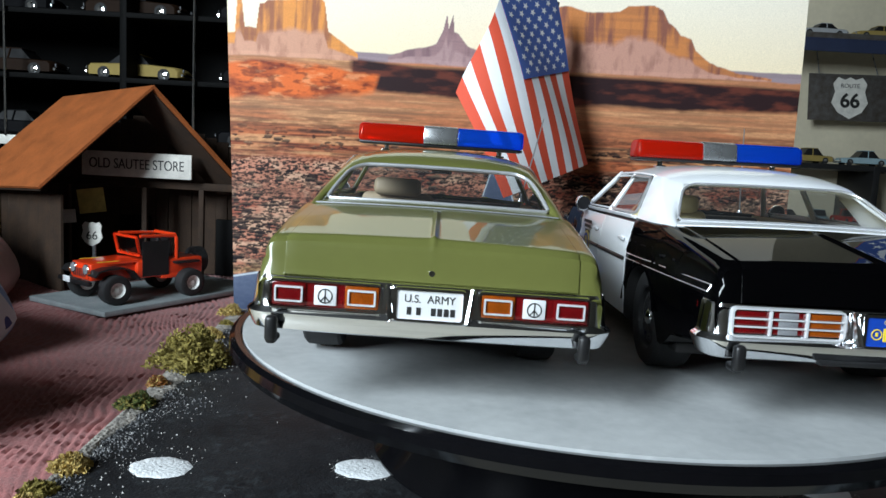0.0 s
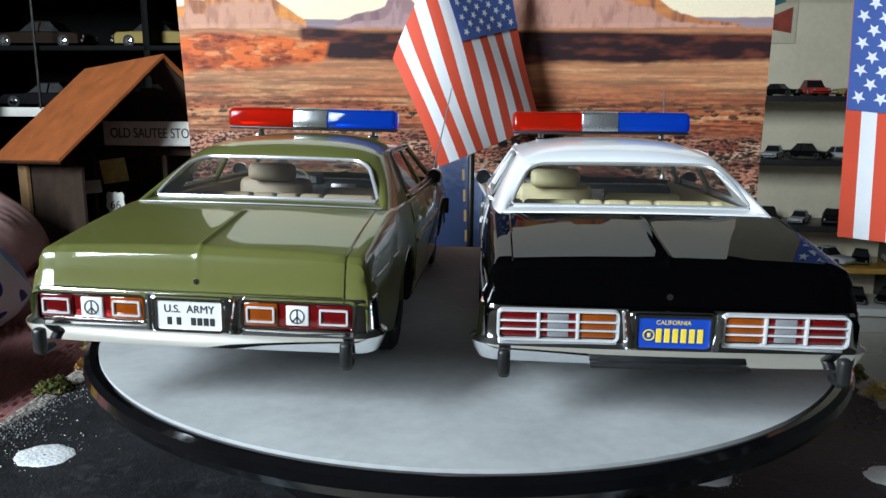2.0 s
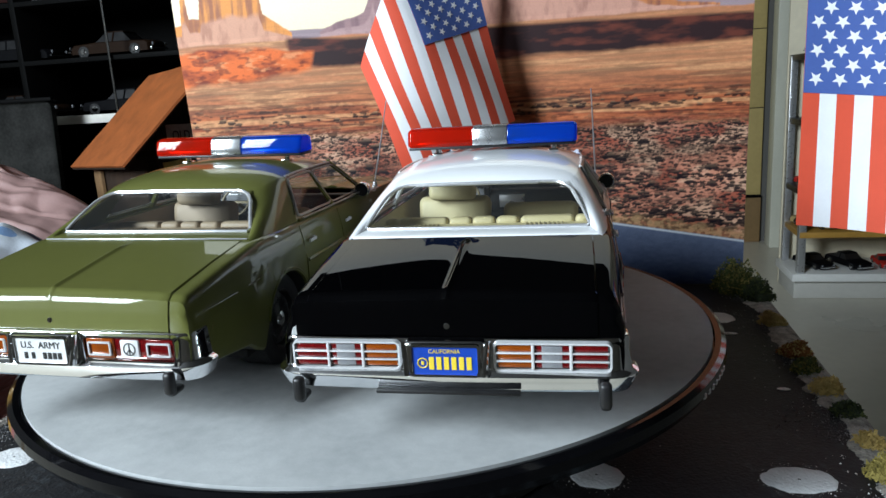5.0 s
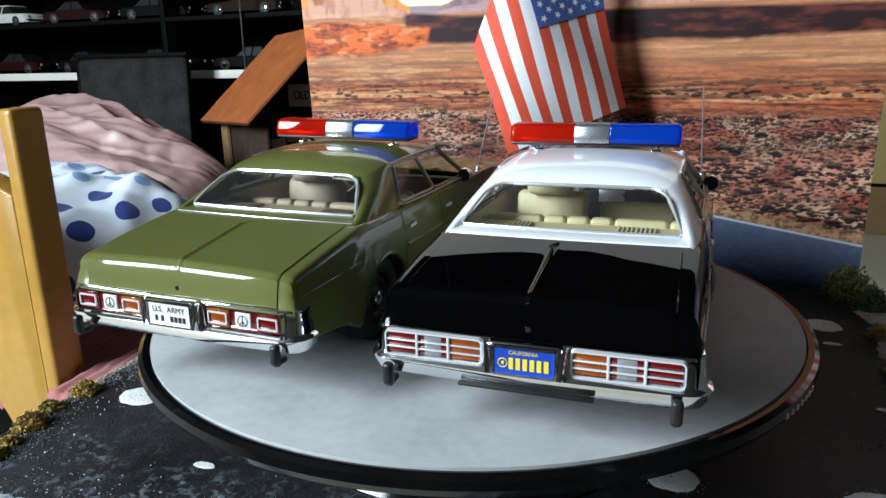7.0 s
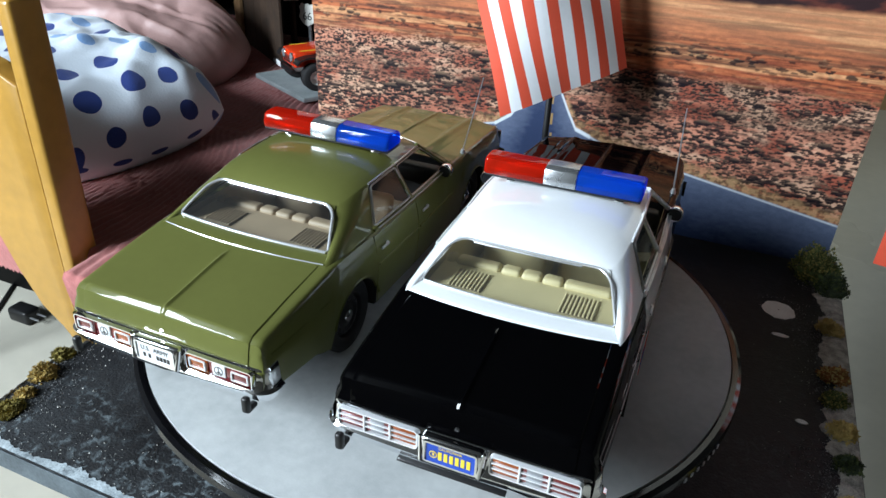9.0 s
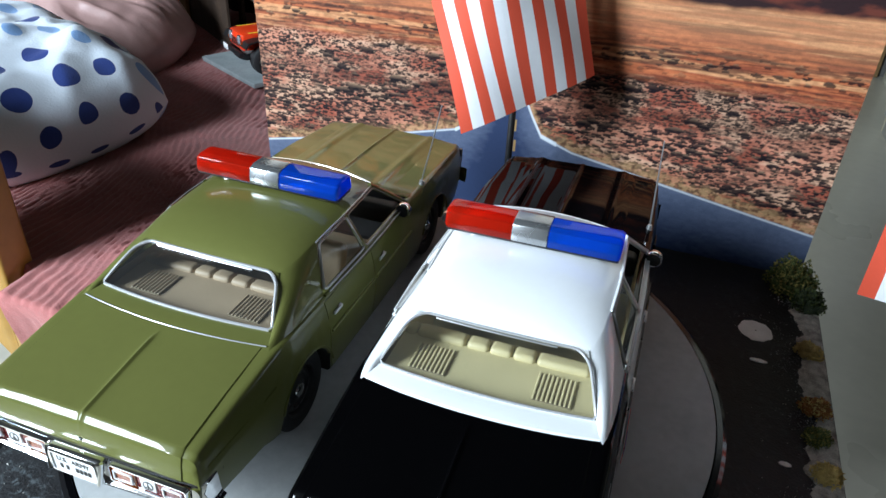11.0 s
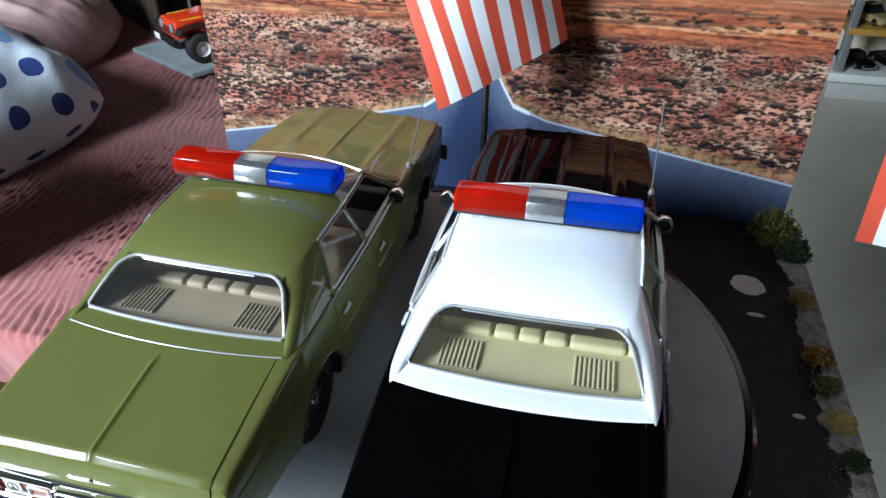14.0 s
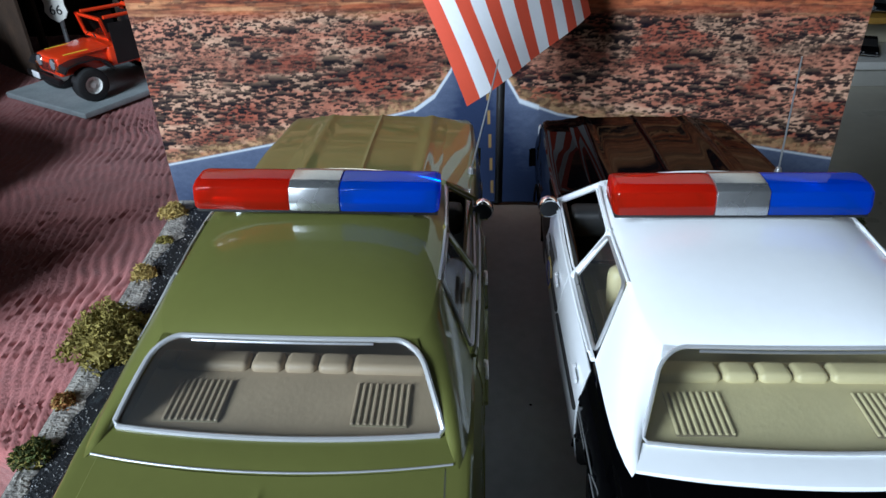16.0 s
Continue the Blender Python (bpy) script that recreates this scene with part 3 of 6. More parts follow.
    c = mix(c, mix(full(52, 36, 38), rgb(108, 58, 48), np.clip((fbm(x, z, 50, 190, 61) - 0.45) * 4, 0, 1)) * 0.8, dk)
    dune_top = np.interp(x, [-0.29, -0.22, -0.175, -0.15], [0.160, 0.162, 0.160, 0.156]) + warp
    dune_low = np.interp(x, [-0.29, -0.2, -0.15, -0.138], [0.128, 0.130, 0.136, 0.140]) + warp
    dn = step(0, 0.003, dune_top - z) * step(0, 0.006, z - dune_low) * step(0.136, 0.004, -x + 0.25 * (z - 0.14))
    dune = mix(full(212, 104, 52), rgb(120, 52, 36), np.clip((fbm(x, z, 55, 150, 71) - 0.44) * 3.2 + (0.148 - z) * 12, 0, 1))
    dune = mix(dune, rgb(226, 152, 104), np.clip((fbm(x, z, 70, 260, 73) - 0.56) * 7, 0, 1) * 0.6)
    dune = mix(dune, rgb(70, 34, 32), np.clip((fbm(x, z, 130, 320, 75) - 0.56) * 7, 0, 1) * 0.6)
    c = mix(c, dune, dn)
    # single bushes, larger towards the road, light above and dark below
    def bushes(base, s, seed, dense):
        u, v = x * s + 40, z * s * 1.8 + 40
        rs = np.random.RandomState(seed)
        jx, jz, rr, on, tone = (rs.rand(211, 211) for _ in range(5))
        i, j = np.floor(u).astype(int), np.floor(v).astype(int)
        wob = 1.9 * (fbm(x, z, s * 1.9, s * 3.0, seed + 2, 3) - 0.5)
        best, up, tn = np.full(x.shape, 9.0), np.zeros(x.shape), np.zeros(x.shape)
        for a in (-1, 0, 1):
            for b in (-1, 0, 1):
                ii, jj = (i + a) % 211, (j + b) % 211
                du, dv = u - (i + a + jx[jj, ii]), v - (j + b + jz[jj, ii])
                q = np.hypot(du * 0.9, dv * 1.25) / (0.30 + 0.38 * rr[jj, ii]) + wob + np.where(on[jj, ii] < dense, 0, 5)
                near_one = q < best
                best, up, tn = np.where(near_one, q, best), np.where(near_one, dv, up), np.where(near_one, tone[jj, ii], tn)
        top_c = mix(full(170, 138, 106), rgb(74, 58, 50), tn)
        col = mix(full(17, 14, 21), top_c, np.clip(0.04 + up * 1.5, 0, 1))
        return mix(base, col, np.clip((1.0 - best) * 6, 0, 1) * 0.95)
    near = np.clip((0.084 + 0.010 * (fbm(x, z, 30, 60, 77) - 0.5) - z) / 0.010, 0, 1)
    soil = mix(full(200, 134, 104), rgb(158, 84, 62), np.clip((fbm(x, z, 18, 60, 81) - 0.4) * 4, 0, 1))
    soil = mix(soil, rgb(218, 178, 142), np.clip((fbm(x, z, 40, 130, 83) - 0.52) * 6, 0, 1) * 0.7)
    soil = soil * (0.74 + 0.5 * fbm(x, z, 260, 560, 127))[..., None]
    s1, s2 = fbm(x, z, 95, 210, 91), fbm(x, z, 210, 420, 97)
    thick = np.clip((fbm(x, z, 11, 62, 107) - 0.40) * 6, 0, 1)
    low_z = np.clip((0.062 - z) / 0.03, 0, 1)
    sparse = bushes(bushes(soil, 330, 111, 0.70), 230, 113, 0.45)
    packed = bushes(bushes(soil, 290, 117, 0.95), 200, 119, 0.85)
    wide = bushes(bushes(soil, 230, 118, 0.9), 140, 120, 0.85)
    wide_sparse = bushes(bushes(soil, 250, 112, 0.7), 160, 114, 0.5)
    ground = mix(mix(sparse, packed, thick), mix(wide_sparse, wide, thick), low_z)
    ground = bushes(ground, 95, 121, 0.16)
    strip = np.clip(1 - np.abs(z - 0.0815 - 0.004 * (fbm(x, z * 0, 12, 1, 133) - 0.5)) / 0.004, 0, 1) * np.clip((fbm(x, z * 0, 10, 1, 137) - 0.35) * 5, 0, 1)
    ground = mix(ground, rgb(186, 92, 60), strip * 0.75)
    clump = np.clip((fbm(x, z, 20, 75, 141) - 0.50) * 6, 0, 1)
    ground = ground * (1 - 0.30 * clump * np.clip((z - 0.012) / 0.02, 0, 1))[..., None]
    c = mix(c, ground * np.array([0.80, 0.81, 0.90]), near)
    mid = np.clip(1 - np.abs(z - 0.094) / 0.018, 0, 1)
    c = mix(c, bushes(c, 170, 131, 0.4), mid)
    # road with white edge lines
    left = np.interp(x, [-0.29, -0.254, -0.174, -0.064, -0.050, -0.038, -0.028], [-0.036, -0.030, -0.014, 0.012, 0.022, 0.040, 0.075])
    right = np.interp(x, [-0.014, -0.006, 0.002, 0.011, 0.039, 0.122, 0.238, 0.28], [0.075, 0.048, 0.033, 0.018, 0.008, -0.006, -0.024, -0.03])
    edge = np.where(x < -0.021, left, right)
    grass = np.clip((edge + 0.011 + 0.014 * (s1 - 0.5) - z) / 0.008, 0, 1) * (np.abs(x + 0.021) > 0.02)
    c = mix(c, mix(np.broadcast_to(rgb(206, 164, 118), x.shape + (3,)), rgb(126, 92, 66), np.clip((fbm(x, z, 300, 420, 99) - 0.44) * 5, 0, 1)) * 0.82, grass * near * 0.62)
    tar = mix(np.broadcast_to(rgb(84, 94, 116), x.shape + (3,)), rgb(40, 52, 80), np.clip((edge - z) / 0.05 + 0.5 * (s2 - 0.5), 0, 1))
    c = mix(c, tar, step(0, 0.0012, edge - z))
    steep = np.where(np.abs(x + 0.02) < 0.045, 0.0042, 0.0017)
    c = mix(c, rgb(190, 198, 206), step(0, 0.0011, steep * 0.40 - np.abs(z - edge + 0.001)))
    dash = (np.abs(x + 0.0125 + 0.06 * (z - 0.03)) < 0.0011) & (np.mod(z, 0.018) < 0.010) & (z < 0.05)
    c = c * np.where(z > HOR + 0.004, 0.92, 1.0)[..., None]
    return mix(c, rgb(178, 140, 70), dash.astype(float) * 0.6)


PNX, PNZ = 720, 510
PTOP = 0.287
uu, vv = np.meshgrid(np.linspace(0, 1, PNX), np.linspace(0, 1, PNZ))
pz = BOARD_Z + 0.0005 + vv * (PTOP - BOARD_Z)
x_l, x_r = -0.2555 - 0.06 * (pz + 0.03), 0.2370 + 0.02 * (pz + 0.03)
px = x_l + (x_r - x_l) * uu
py = 0.281 + 0.06 * pz + 0.0015 * np.sin(px * 14 + 1) + 0.001 * np.sin(pz * 25)
pc = desert(px, pz)
me = bpy.data.meshes.new("print")
idx = (np.arange(PNZ - 1)[:, None] * PNX + np.arange(PNX - 1)[None]).ravel()
me.from_pydata(np.stack([px, py, pz], -1).reshape(-1, 3).tolist(), [], np.stack([idx, idx + 1, idx + 1 + PNX, idx + PNX], -1).tolist())
ca = me.color_attributes.new("ink", "FLOAT_COLOR", "POINT")
ca.data.foreach_set("color", np.concatenate([pc, np.ones(pc.shape[:2] + (1,))], -1).ravel().astype(np.float32))
me.shade_smooth()
PRINT = mat("glossy_photo_print", (0.5, 0.3, 0.2), 0.5, bump=0.00003, bscale=60, spec=0.12)
nt = PRINT.node_tree
ink = nt.nodes.new("ShaderNodeVertexColor")
ink.layer_name = "ink"
tc = nt.nodes.new("ShaderNodeTexCoord")
fine = nt.nodes.new("ShaderNodeTexNoise")
fine.inputs["Scale"].default_value, fine.inputs["Detail"].default_value = 900, 3
nt.links.new(tc.outputs["Object"], fine.inputs["Vector"])
fr = nt.nodes.new("ShaderNodeMapRange")
fr.inputs["From Min"].default_value, fr.inputs["From Max"].default_value = 0.3, 0.7
fr.inputs["To Min"].default_value, fr.inputs["To Max"].default_value = 0.93, 1.06
nt.links.new(fine.outputs[0], fr.inputs[0])
mul = nt.nodes.new("ShaderNodeVectorMath")
mul.operation = "MULTIPLY"
nt.links.new(ink.outputs[0], mul.inputs[0])
nt.links.new(fr.outputs[0], mul.inputs[1])
nt.links.new(mul.outputs[0], nt.nodes["Principled BSDF"].inputs["Base Color"])
me.materials.append(PRINT)
poster = thing("desert_poster", "glossy photo poster of red desert buttes and a road", "poster")
pr = new("print", me)
pr.parent = poster
part("backing_board", grid([[(-0.2555 - 0.06 * (z + 0.03), 0.281 + d + 0.06 * z, z), (0.2370 + 0.02 * (z + 0.03), 0.281 + d + 0.06 * z, z)] for d, z in ((0.0032, BOARD_Z + 0.0005), (0.0032, PTOP), (0.0062, PTOP), (0.0062, BOARD_Z + 0.0005))]), WHITE_LAC, poster, "white card backing")

# ---- the two model cars, 1:18 ----
MM = Matrix.Scale(0.001, 4)
YR, YF, WZ = -67.0, 99.0, 20.0


def ip(v, xs, zs):
    return float(np.interp(v, xs, zs))


def half(y):
    return ip(y, [-143, -139, -100, 0, 100, 155, 165], [52.0, 52.8, 54.0, 55.0, 54.2, 52.0, 49.0])


def top(y):
    return ip(y, [-144, -143, -142.4, -141.2, -138.6, -112, -86, -80, 62, 66, 110, 158, 163, 166], [39, 40.2, 45, 50.0, 51.8, 55.6, 58.6, 58.8, 58.2, 57.6, 56, 52.5, 51, 36])


def low(y):
    z = ip(y, [-144, -104, -92, 150, 166], [27, 21, 14, 13.5, 20])
    for w, r in ((YR, 21.6), (YF, 22.8)):
        if abs(y - w) < r:
            z = max(z, WZ + 0.95 * math.sqrt(r * r - (y - w) ** 2))
    return z


def side_x(y, z):
    h, t = half(y), top(y)
    if z < 37:
        return h - 3.2 * ((37 - z) / 25) ** 2
    return h - 3.4 * ((z - 37) / max(t - 37, 2)) ** 2.2 - (0.7 if 44 < z < 46.5 else 0.0)


def ridge(x, y):
    """The raised line along the middle of lid and bonnet, ending short of the rear window."""
    end = 1 - min(max((y + 99) / 6, 0), 1) if y < 0 else 1
    return end * (0.75 * math.exp(-((x / 0.9) ** 2)) + 0.2 * math.exp(-((x / 5) ** 2)))


def deck(x, y):
    """Height of boot lid or bonnet above the flanks' line."""
    h = half(y) - 4.2
    k = min(abs(x) / h, 1)
    fade = min(max((y + 143.4) / 4.4, 0), 1) if y < 0 else 1
    z = top(y) + 1.3 * (1 - k * k) * fade
    if y > 60:
        z += 1.1 * math.exp(-(((abs(x) - 27) / 2.5) ** 2)) - 1.0 * math.exp(-(((abs(x) - 40) / 4) ** 2))
    return z + ridge(x, y) * fade


def car_section(y, cabin):
    b, t = low(y), top(y)
    pts = [(0, b), (half(y) - 9, b), (side_x(y, b) - 1.0, b)]
    for k in (0.03, 0.2, 0.36, 0.5, 0.62, 0.72, 0.82, 0.91, 0.965):
        z = b + (t - b) * k
        pts.append((side_x(y, z), z))
    h = half(y) - 4.2
    pts += [(h + 0.35, t - 0.35), (h - 0.6, t)]
    if cabin:
        pts += [(h - 3.0, t - 0.4), (h - 3.6, t - 3), (h - 4.5, 26), (30, 23), (0, 23)]
    else:
        pts += [(x, deck(x, y)) for x in (h - 2.5, 30, 12, 3, 0)]
    return pts


def mirror_rows(ys, cabin):
    rows = []
    for y in ys:
        p = car_section(y, cabin)
        rows.append([(x, y, z) for x, z in p] + [(-x, y, z) for x, z in p[-2:0:-1]])
    return rows


def arch_steps(a, b, n):
    return list(np.linspace(a, b, n))


def flank(y0, y1, z0, z1, off, ny=14, nz=9):
    """A panel that follows the car's side, for the right hand."""
    rows = []
    for i in range(nz):
        k = i / (nz - 1)
        row = []
        for y in np.linspace(y0, y1, ny):
            b = max(z0, low(y) + 1.0)
            z = b + (min(z1, top(y) - 1.6) - b) * k
            row.append((side_x(y, z) + off, y, z))
        rows.append(row)
    return rows


def glue(*bms):
    bm = bmesh.new()
    for b in bms:
        join(bm, b)
    return bm


def flip(bm):
    bm.transform(Matrix.Diagonal((-1, 1, 1, 1)))
    return bm


def both(make):
    return glue(make(), flip(make()))


def bez(a, k, b, t):
    return tuple((1 - t) ** 2 * p + 2 * t * (1 - t) * q + t * t * r for p, q, r in zip(a, k, b))


def lerp(a, b, t):
    return tuple(p + (q - p) * t for p, q in zip(a, b))


# greenhouse lines, right-hand side (belt, roof)
RG = ((43.6, -77.0, 60.3), (35.2, -56.0, 74.2))      # rear glass edge
RK = ((51.3, -80.5, 59.2), (39.9, -49.5, 76.5))      # corner of the rear pillar
RS = ((50.5, -44.5, 59.6), (39.9, -30.0, 77.7))      # rear side window's back edge
BP = ((51.2, -0.5, 59.4), (40.2, -2.0, 78.2))        # middle pillar
AP = ((50.4, 55.0, 58.8), (38.8, 32.5, 77.5))        # front pillar


def roof_edge(y):
    """The roof's right-hand border at y: half width and height."""
    if y < RS[1][1]:
        for j in range(101):
            p = bez(RG[1], RK[1], RS[1], j / 100)
            if p[1] >= y:
                return p[0], p[2]
    return ip(y, [-30, 0, 24, 34], [39.9, 40.5, 39.8, 38.7]), ip(y, [-30, -10, 10, 34], [77.7, 78.3, 78.3, 77.2])


def roof_z(x, y):
    w, z = roof_edge(y)
    k = min(abs(x) / w, 1)
    rise = ip(y, [-57, -54, -48, -38, -24, 0, 16, 24, 30, 34], [0.4, 2.0, 3.6, 4.7, 5.3, 5.5, 5.2, 4.3, 2.9, 1.6])
    return z + rise * (0.62 * (1 - k**5) + 0.38 * (1 - k * k))


def lid_edge(u):
    """Where the boot lid begins behind the rear glass."""
    return -86.0 - 5.2 * (1 - u * u)


def rear_glass(u, v, off=0.0):
    """u -1..1 across, v 0..1 up."""
    a, b = lerp((0, RG[0][1] - 3.6, RG[0][2] + 0.6), (0, RG[1][1] - 1.2, RG[1][2] + 0.5), v), lerp(*RG, v)
    w = u * u
    return (u * b[0], a[1] + (b[1] - a[1]) * w - off * 0.55, a[2] + (b[2] - a[2]) * w + off * 0.83 + 1.0 * math.sin(math.pi * v))


def inset(poly, k):
    c = [sum(p[i] for p in poly) / len(poly) for i in range(3)]
    return [lerp(p, c, k) for p in poly]


def soft_loop(poly, r=0.18, n=4):
    """A closed outline with rounded corners."""
    out = []
    for i, p in enumerate(poly):
        a, b = lerp(p, poly[i - 1], r), lerp(p, poly[(i + 1) % len(poly)], r)
        out += [bez(a, p, b, k / n) for k in range(n + 1)]
    return out


def mm(bm):
    bm.transform(MM)
    return bm


def make_car(name, label, m, paint, roof_paint, door_paint, army):
    car = thing(name, label, "model car", m, group="model cars on the turntable")

    def add(n, bm, material, parent=car, text="", angle=35):
        return part(n, mm(bm), material, parent, text, angle)

    trim_mat = TAN if army else CREAM
    # shell
    ys_r = sorted(set([-144, -143, -142, -141, -140, -139, -138, -134, -128, -120, -112, -104, -97] + arch_steps(YR - 23, YR + 23, 17)))
    rear = [y for y in ys_r if y <= -80] + [-80]
    cab = sorted(set([-80] + [y for y in ys_r if y > -80] + arch_steps(-42, 62, 14) + [62]))
    front = sorted(set([62, 66, 70] + arch_steps(YF - 23.5, YF + 23.5, 17) + [128, 136, 144, 152, 158, 161, 163, 164.5, 166]))
    cab = [y for y in cab if y <= 62]
    shell = glue(grid(mirror_rows(rear, False), True), grid(mirror_rows(cab, True), True), grid(mirror_rows(front, False), True))
    for f in shell.faces:
        c = f.calc_center_median()
        if -79 < c.y < 61 and abs(c.x) < half(c.y) - 6.5 and c.z > 15:
            f.material_index = 1
        if c.z < low(c.y) + 0.3 and abs(c.x) < half(c.y) - 2:
            f.material_index = 2
    add("body", shell, [paint, trim_mat, UNDER])
    add("underside", glue(box((92, 222, 4), (0, 16, 14), 1), box((60, 36, 5), (0, -112, 24.5), 1)), UNDER)

    # boot lid over the rear face, bonnet, doors
    ly = [-143.2, -142.8, -142.4, -142.0, -141.6, -141.2, -140.8, -140.4, -139.6, -138.8, -138, -137, -134, -130, -120, -110, -104, -100, -98, -96, -94, -92, -89.2]
    lx = [-44.5, -44, -40, -30, -20, -12, -7, -4, -2.2, -1.4, -0.9, -0.45, 0, 0.45, 0.9, 1.4, 2.2, 4, 7, 12, 20, 30, 40, 44, 44.5]
    lid = add("boot_lid", slab([[(x, y - (0.35 if y < -138 else 0) + max(0, (y + 120) / 30.8) * (5.2 * (x / 45.5) ** 2 - 2.4), max(deck(x, y), 40.2) + (0.5 if abs(x) < 44.2 else 0.1)) for x in lx] for y in ly], 0.8), paint)
    add("lid_lock", lathe([(0.01, 0.6), (0.9, 0.6), (1.1, 0.2), (1.1, 0)], 16, pose(0, -142.6, 43.5, 90)), CHROME, lid, "small chrome lock")
    hy = list(np.linspace(68, 160, 40))
    hx = [-43, -42.5] + list(np.linspace(-41.5, -5, 24)) + [-3.6, -2.4, -1.6, -1, -0.5, 0, 0.5, 1, 1.6, 2.4, 3.6] + list(np.linspace(5, 41.5, 24)) + [42.5, 43]

    def smooth_deck(x, y):
        return sum(deck(x, min(max(y + k, 66), 162)) for k in (-12, -9, -6, -3, 0, 3, 6, 9, 12)) / 9

    add("bonnet", slab([[(x, y, smooth_deck(x, y) + (0.45 if abs(x) < 42.8 else 0.1)) for x in hx] for y in hy], 0.8), paint)
    for sx in (1, -1):
        for kind, y0, y1 in (("rear_door", -46.5, 2.3), ("front_door", 3.1, 55.0)):
            bm = slab(flank(y0, y1, 16.0, 57.4, 0.35), 0.7)
            d = add(kind, bm if sx > 0 else flip(bm), door_paint)
            hz, hyy = 49.3, (-39.0 if kind == "rear_door" else 11.5)
            hb = glue(box((1.0, 7.8, 1.5), (half(hyy) + 0.5, hyy, hz), 0.3), box((0.8, 2.0, 2.0), (half(hyy) - 0.1, hyy + 2.9, hz), 0.3))
            add("door_handle", hb if sx > 0 else flip(hb), BRIGHT, d, "chrome handle")
            mb = tube([(side_x(y, 41) + 0.6, y, 41) for y in np.linspace(y0 + 1, y1 - 1, 8)], 0.75, 6, flat=1.2)
            add("side_moulding", mb if sx > 0 else flip(mb), BLACK_PLASTIC if not army else OLIVE, d, "slim rub strip")
        if army:
            qb = tube([(side_x(y, 44.8) + 0.2, y, ip(y, [-138, -50], [44.0, 45.6])) for y in np.linspace(-137, -92, 12)], 0.35, 6)
        else:
            lines = [[(side_x(y, zz) + 0.15, y, zz) for y in np.linspace(-136.5, -47.5, 24) for zz in [z0 + ip(y, [-136, -47], [0.9, 0])]] for z0 in (43.7, 41.5)]
            qb = glue(*[tube(ln, 0.22, 5) for ln in lines], tube([lines[0][0], lines[1][0]], 0.22, 5))
        add("side_crease", qb if sx > 0 else flip(qb), OLIVE if army else SILVER, car, "thin side line")
        mk = box((1.0, 6.0, 2.6), (half(-128) - 0.6, -128, 37.5), 0.4)
        add("side_marker", mk if sx > 0 else flip(mk), RED_LENS, car, "small red side marker lamp")
        for yw in (YR, YF):
            ab = tube([(half(yw) - 0.5 + 0.25, yw + 23.2 * math.cos(radians(a)), WZ + 0.95 * 23.2 * math.sin(radians(a))) for a in range(8, 173, 12)], 0.55, 6)
            add("arch_lip", ab if sx > 0 else flip(ab), paint, car)

    # roof and pillars
    ks = (-1, -0.985, -0.95, -0.88, -0.75, -0.5, -0.25, 0, 0.25, 0.5, 0.75, 0.88, 0.95, 0.985, 1)
    roof_rows = []
    back_y = [bez(RG[1], RK[1], RS[1], j / 8)[1] for j in range(9)]
    for y in back_y + [-22, -12, -4, 4, 12, 20, 25, 29, 32, 34]:
        w = roof_edge(y)[0] if y > back_y[0] + 0.01 else RG[1][0]
        push = 1.2 * ip(y, [-56, -44], [1, 0])
        roof_rows.append([(w * k, y - push * (1 - k * k) + 7.0 * (1 - k * k) * ip(y, [8, 34], [0, 1]), roof_z(w * k, y)) for k in ks])

    foot = ((43.6, -77.0, 60.3), (45.0, -81.5, 59.9), (46.3, -85.2, 59.2), (47.7, -86.8, 58.5), (48.9, -85.0, 58.0), (49.8, -79, 58.1), (50.2, -70, 58.3), (50.3, -58, 58.6), (50.4, -44.5, 58.8))
    base = [bez(RG[0], RK[0], RS[0], j / 8) for j in range(9)]

    def pillar_c():
        rows = []
        for i in range(11):
            t = i / 10
            g, k, s = (lerp(*p, t) for p in (RG, RK, RS))
            bow = 1.5 * math.sin(math.pi * t)
            row = [bez(g, (k[0] + bow, k[1], k[2] + 0.4 * bow), s, j / 8) for j in range(9)]
            rows.append([tuple(a + (b - c) * (1 - t) ** 2.2 for a, b, c in zip(p, q, o)) for p, q, o in zip(row, foot, base)])
        for j in range(9):
            y = back_y[j]
            w = roof_edge(y)[0] if j else RG[1][0]
            rows[-1][j] = (w, y, roof_z(w, y))
        return grid(rows)

    hood = glue(grid(roof_rows), pillar_c(), flip(pillar_c()))
    bmesh.ops.remove_doubles(hood, verts=hood.verts, dist=0.05)
    bmesh.ops.recalc_face_normals(hood, faces=hood.faces)
    hood.normal_update()
    bmesh.ops.solidify(hood, geom=hood.faces[:], thickness=0.9)
    add("roof", hood, roof_paint, car, "", 50)
    for sx in (1, -1):
        b = tube([lerp(*BP, t) for t in np.linspace(-0.04, 1.02, 6)], [1.9, 1.8, 1.7, 1.6, 1.5, 1.5], 8, flat=0.7)
        add("middle_pillar", b if sx > 0 else flip(b), roof_paint)
        b = tube([lerp(*AP, t) for t in np.linspace(-0.03, 1.03, 8)], 1.35, 8)
        add("front_pillar", b if sx > 0 else flip(b), roof_paint)
        rail = tube([(40.2, -31, 77.6), (40.8, -16, 78.3), (41.0, 0, 78.4), (40.4, 18, 78.3), (39.8, 27, 78.0), (39.3, 32.5, 77.4), (40.6, 36.5, 75.0), (45.2, 45.5, 67.6), (50.6, 55.8, 59.2)], 0.55, 6)
        add("drip_rail", rail if sx > 0 else flip(rail), WINDOW_CHROME if army else roof_paint, car, "thin gutter over the side windows")
        sill = tube([(50.9, -44, 59.1), (51.8, -20, 59.1), (52.0, 20, 58.8), (50.9, 56, 58.4)], 0.85, 6)
        add("window_sill", sill if sx > 0 else flip(sill), door_paint)
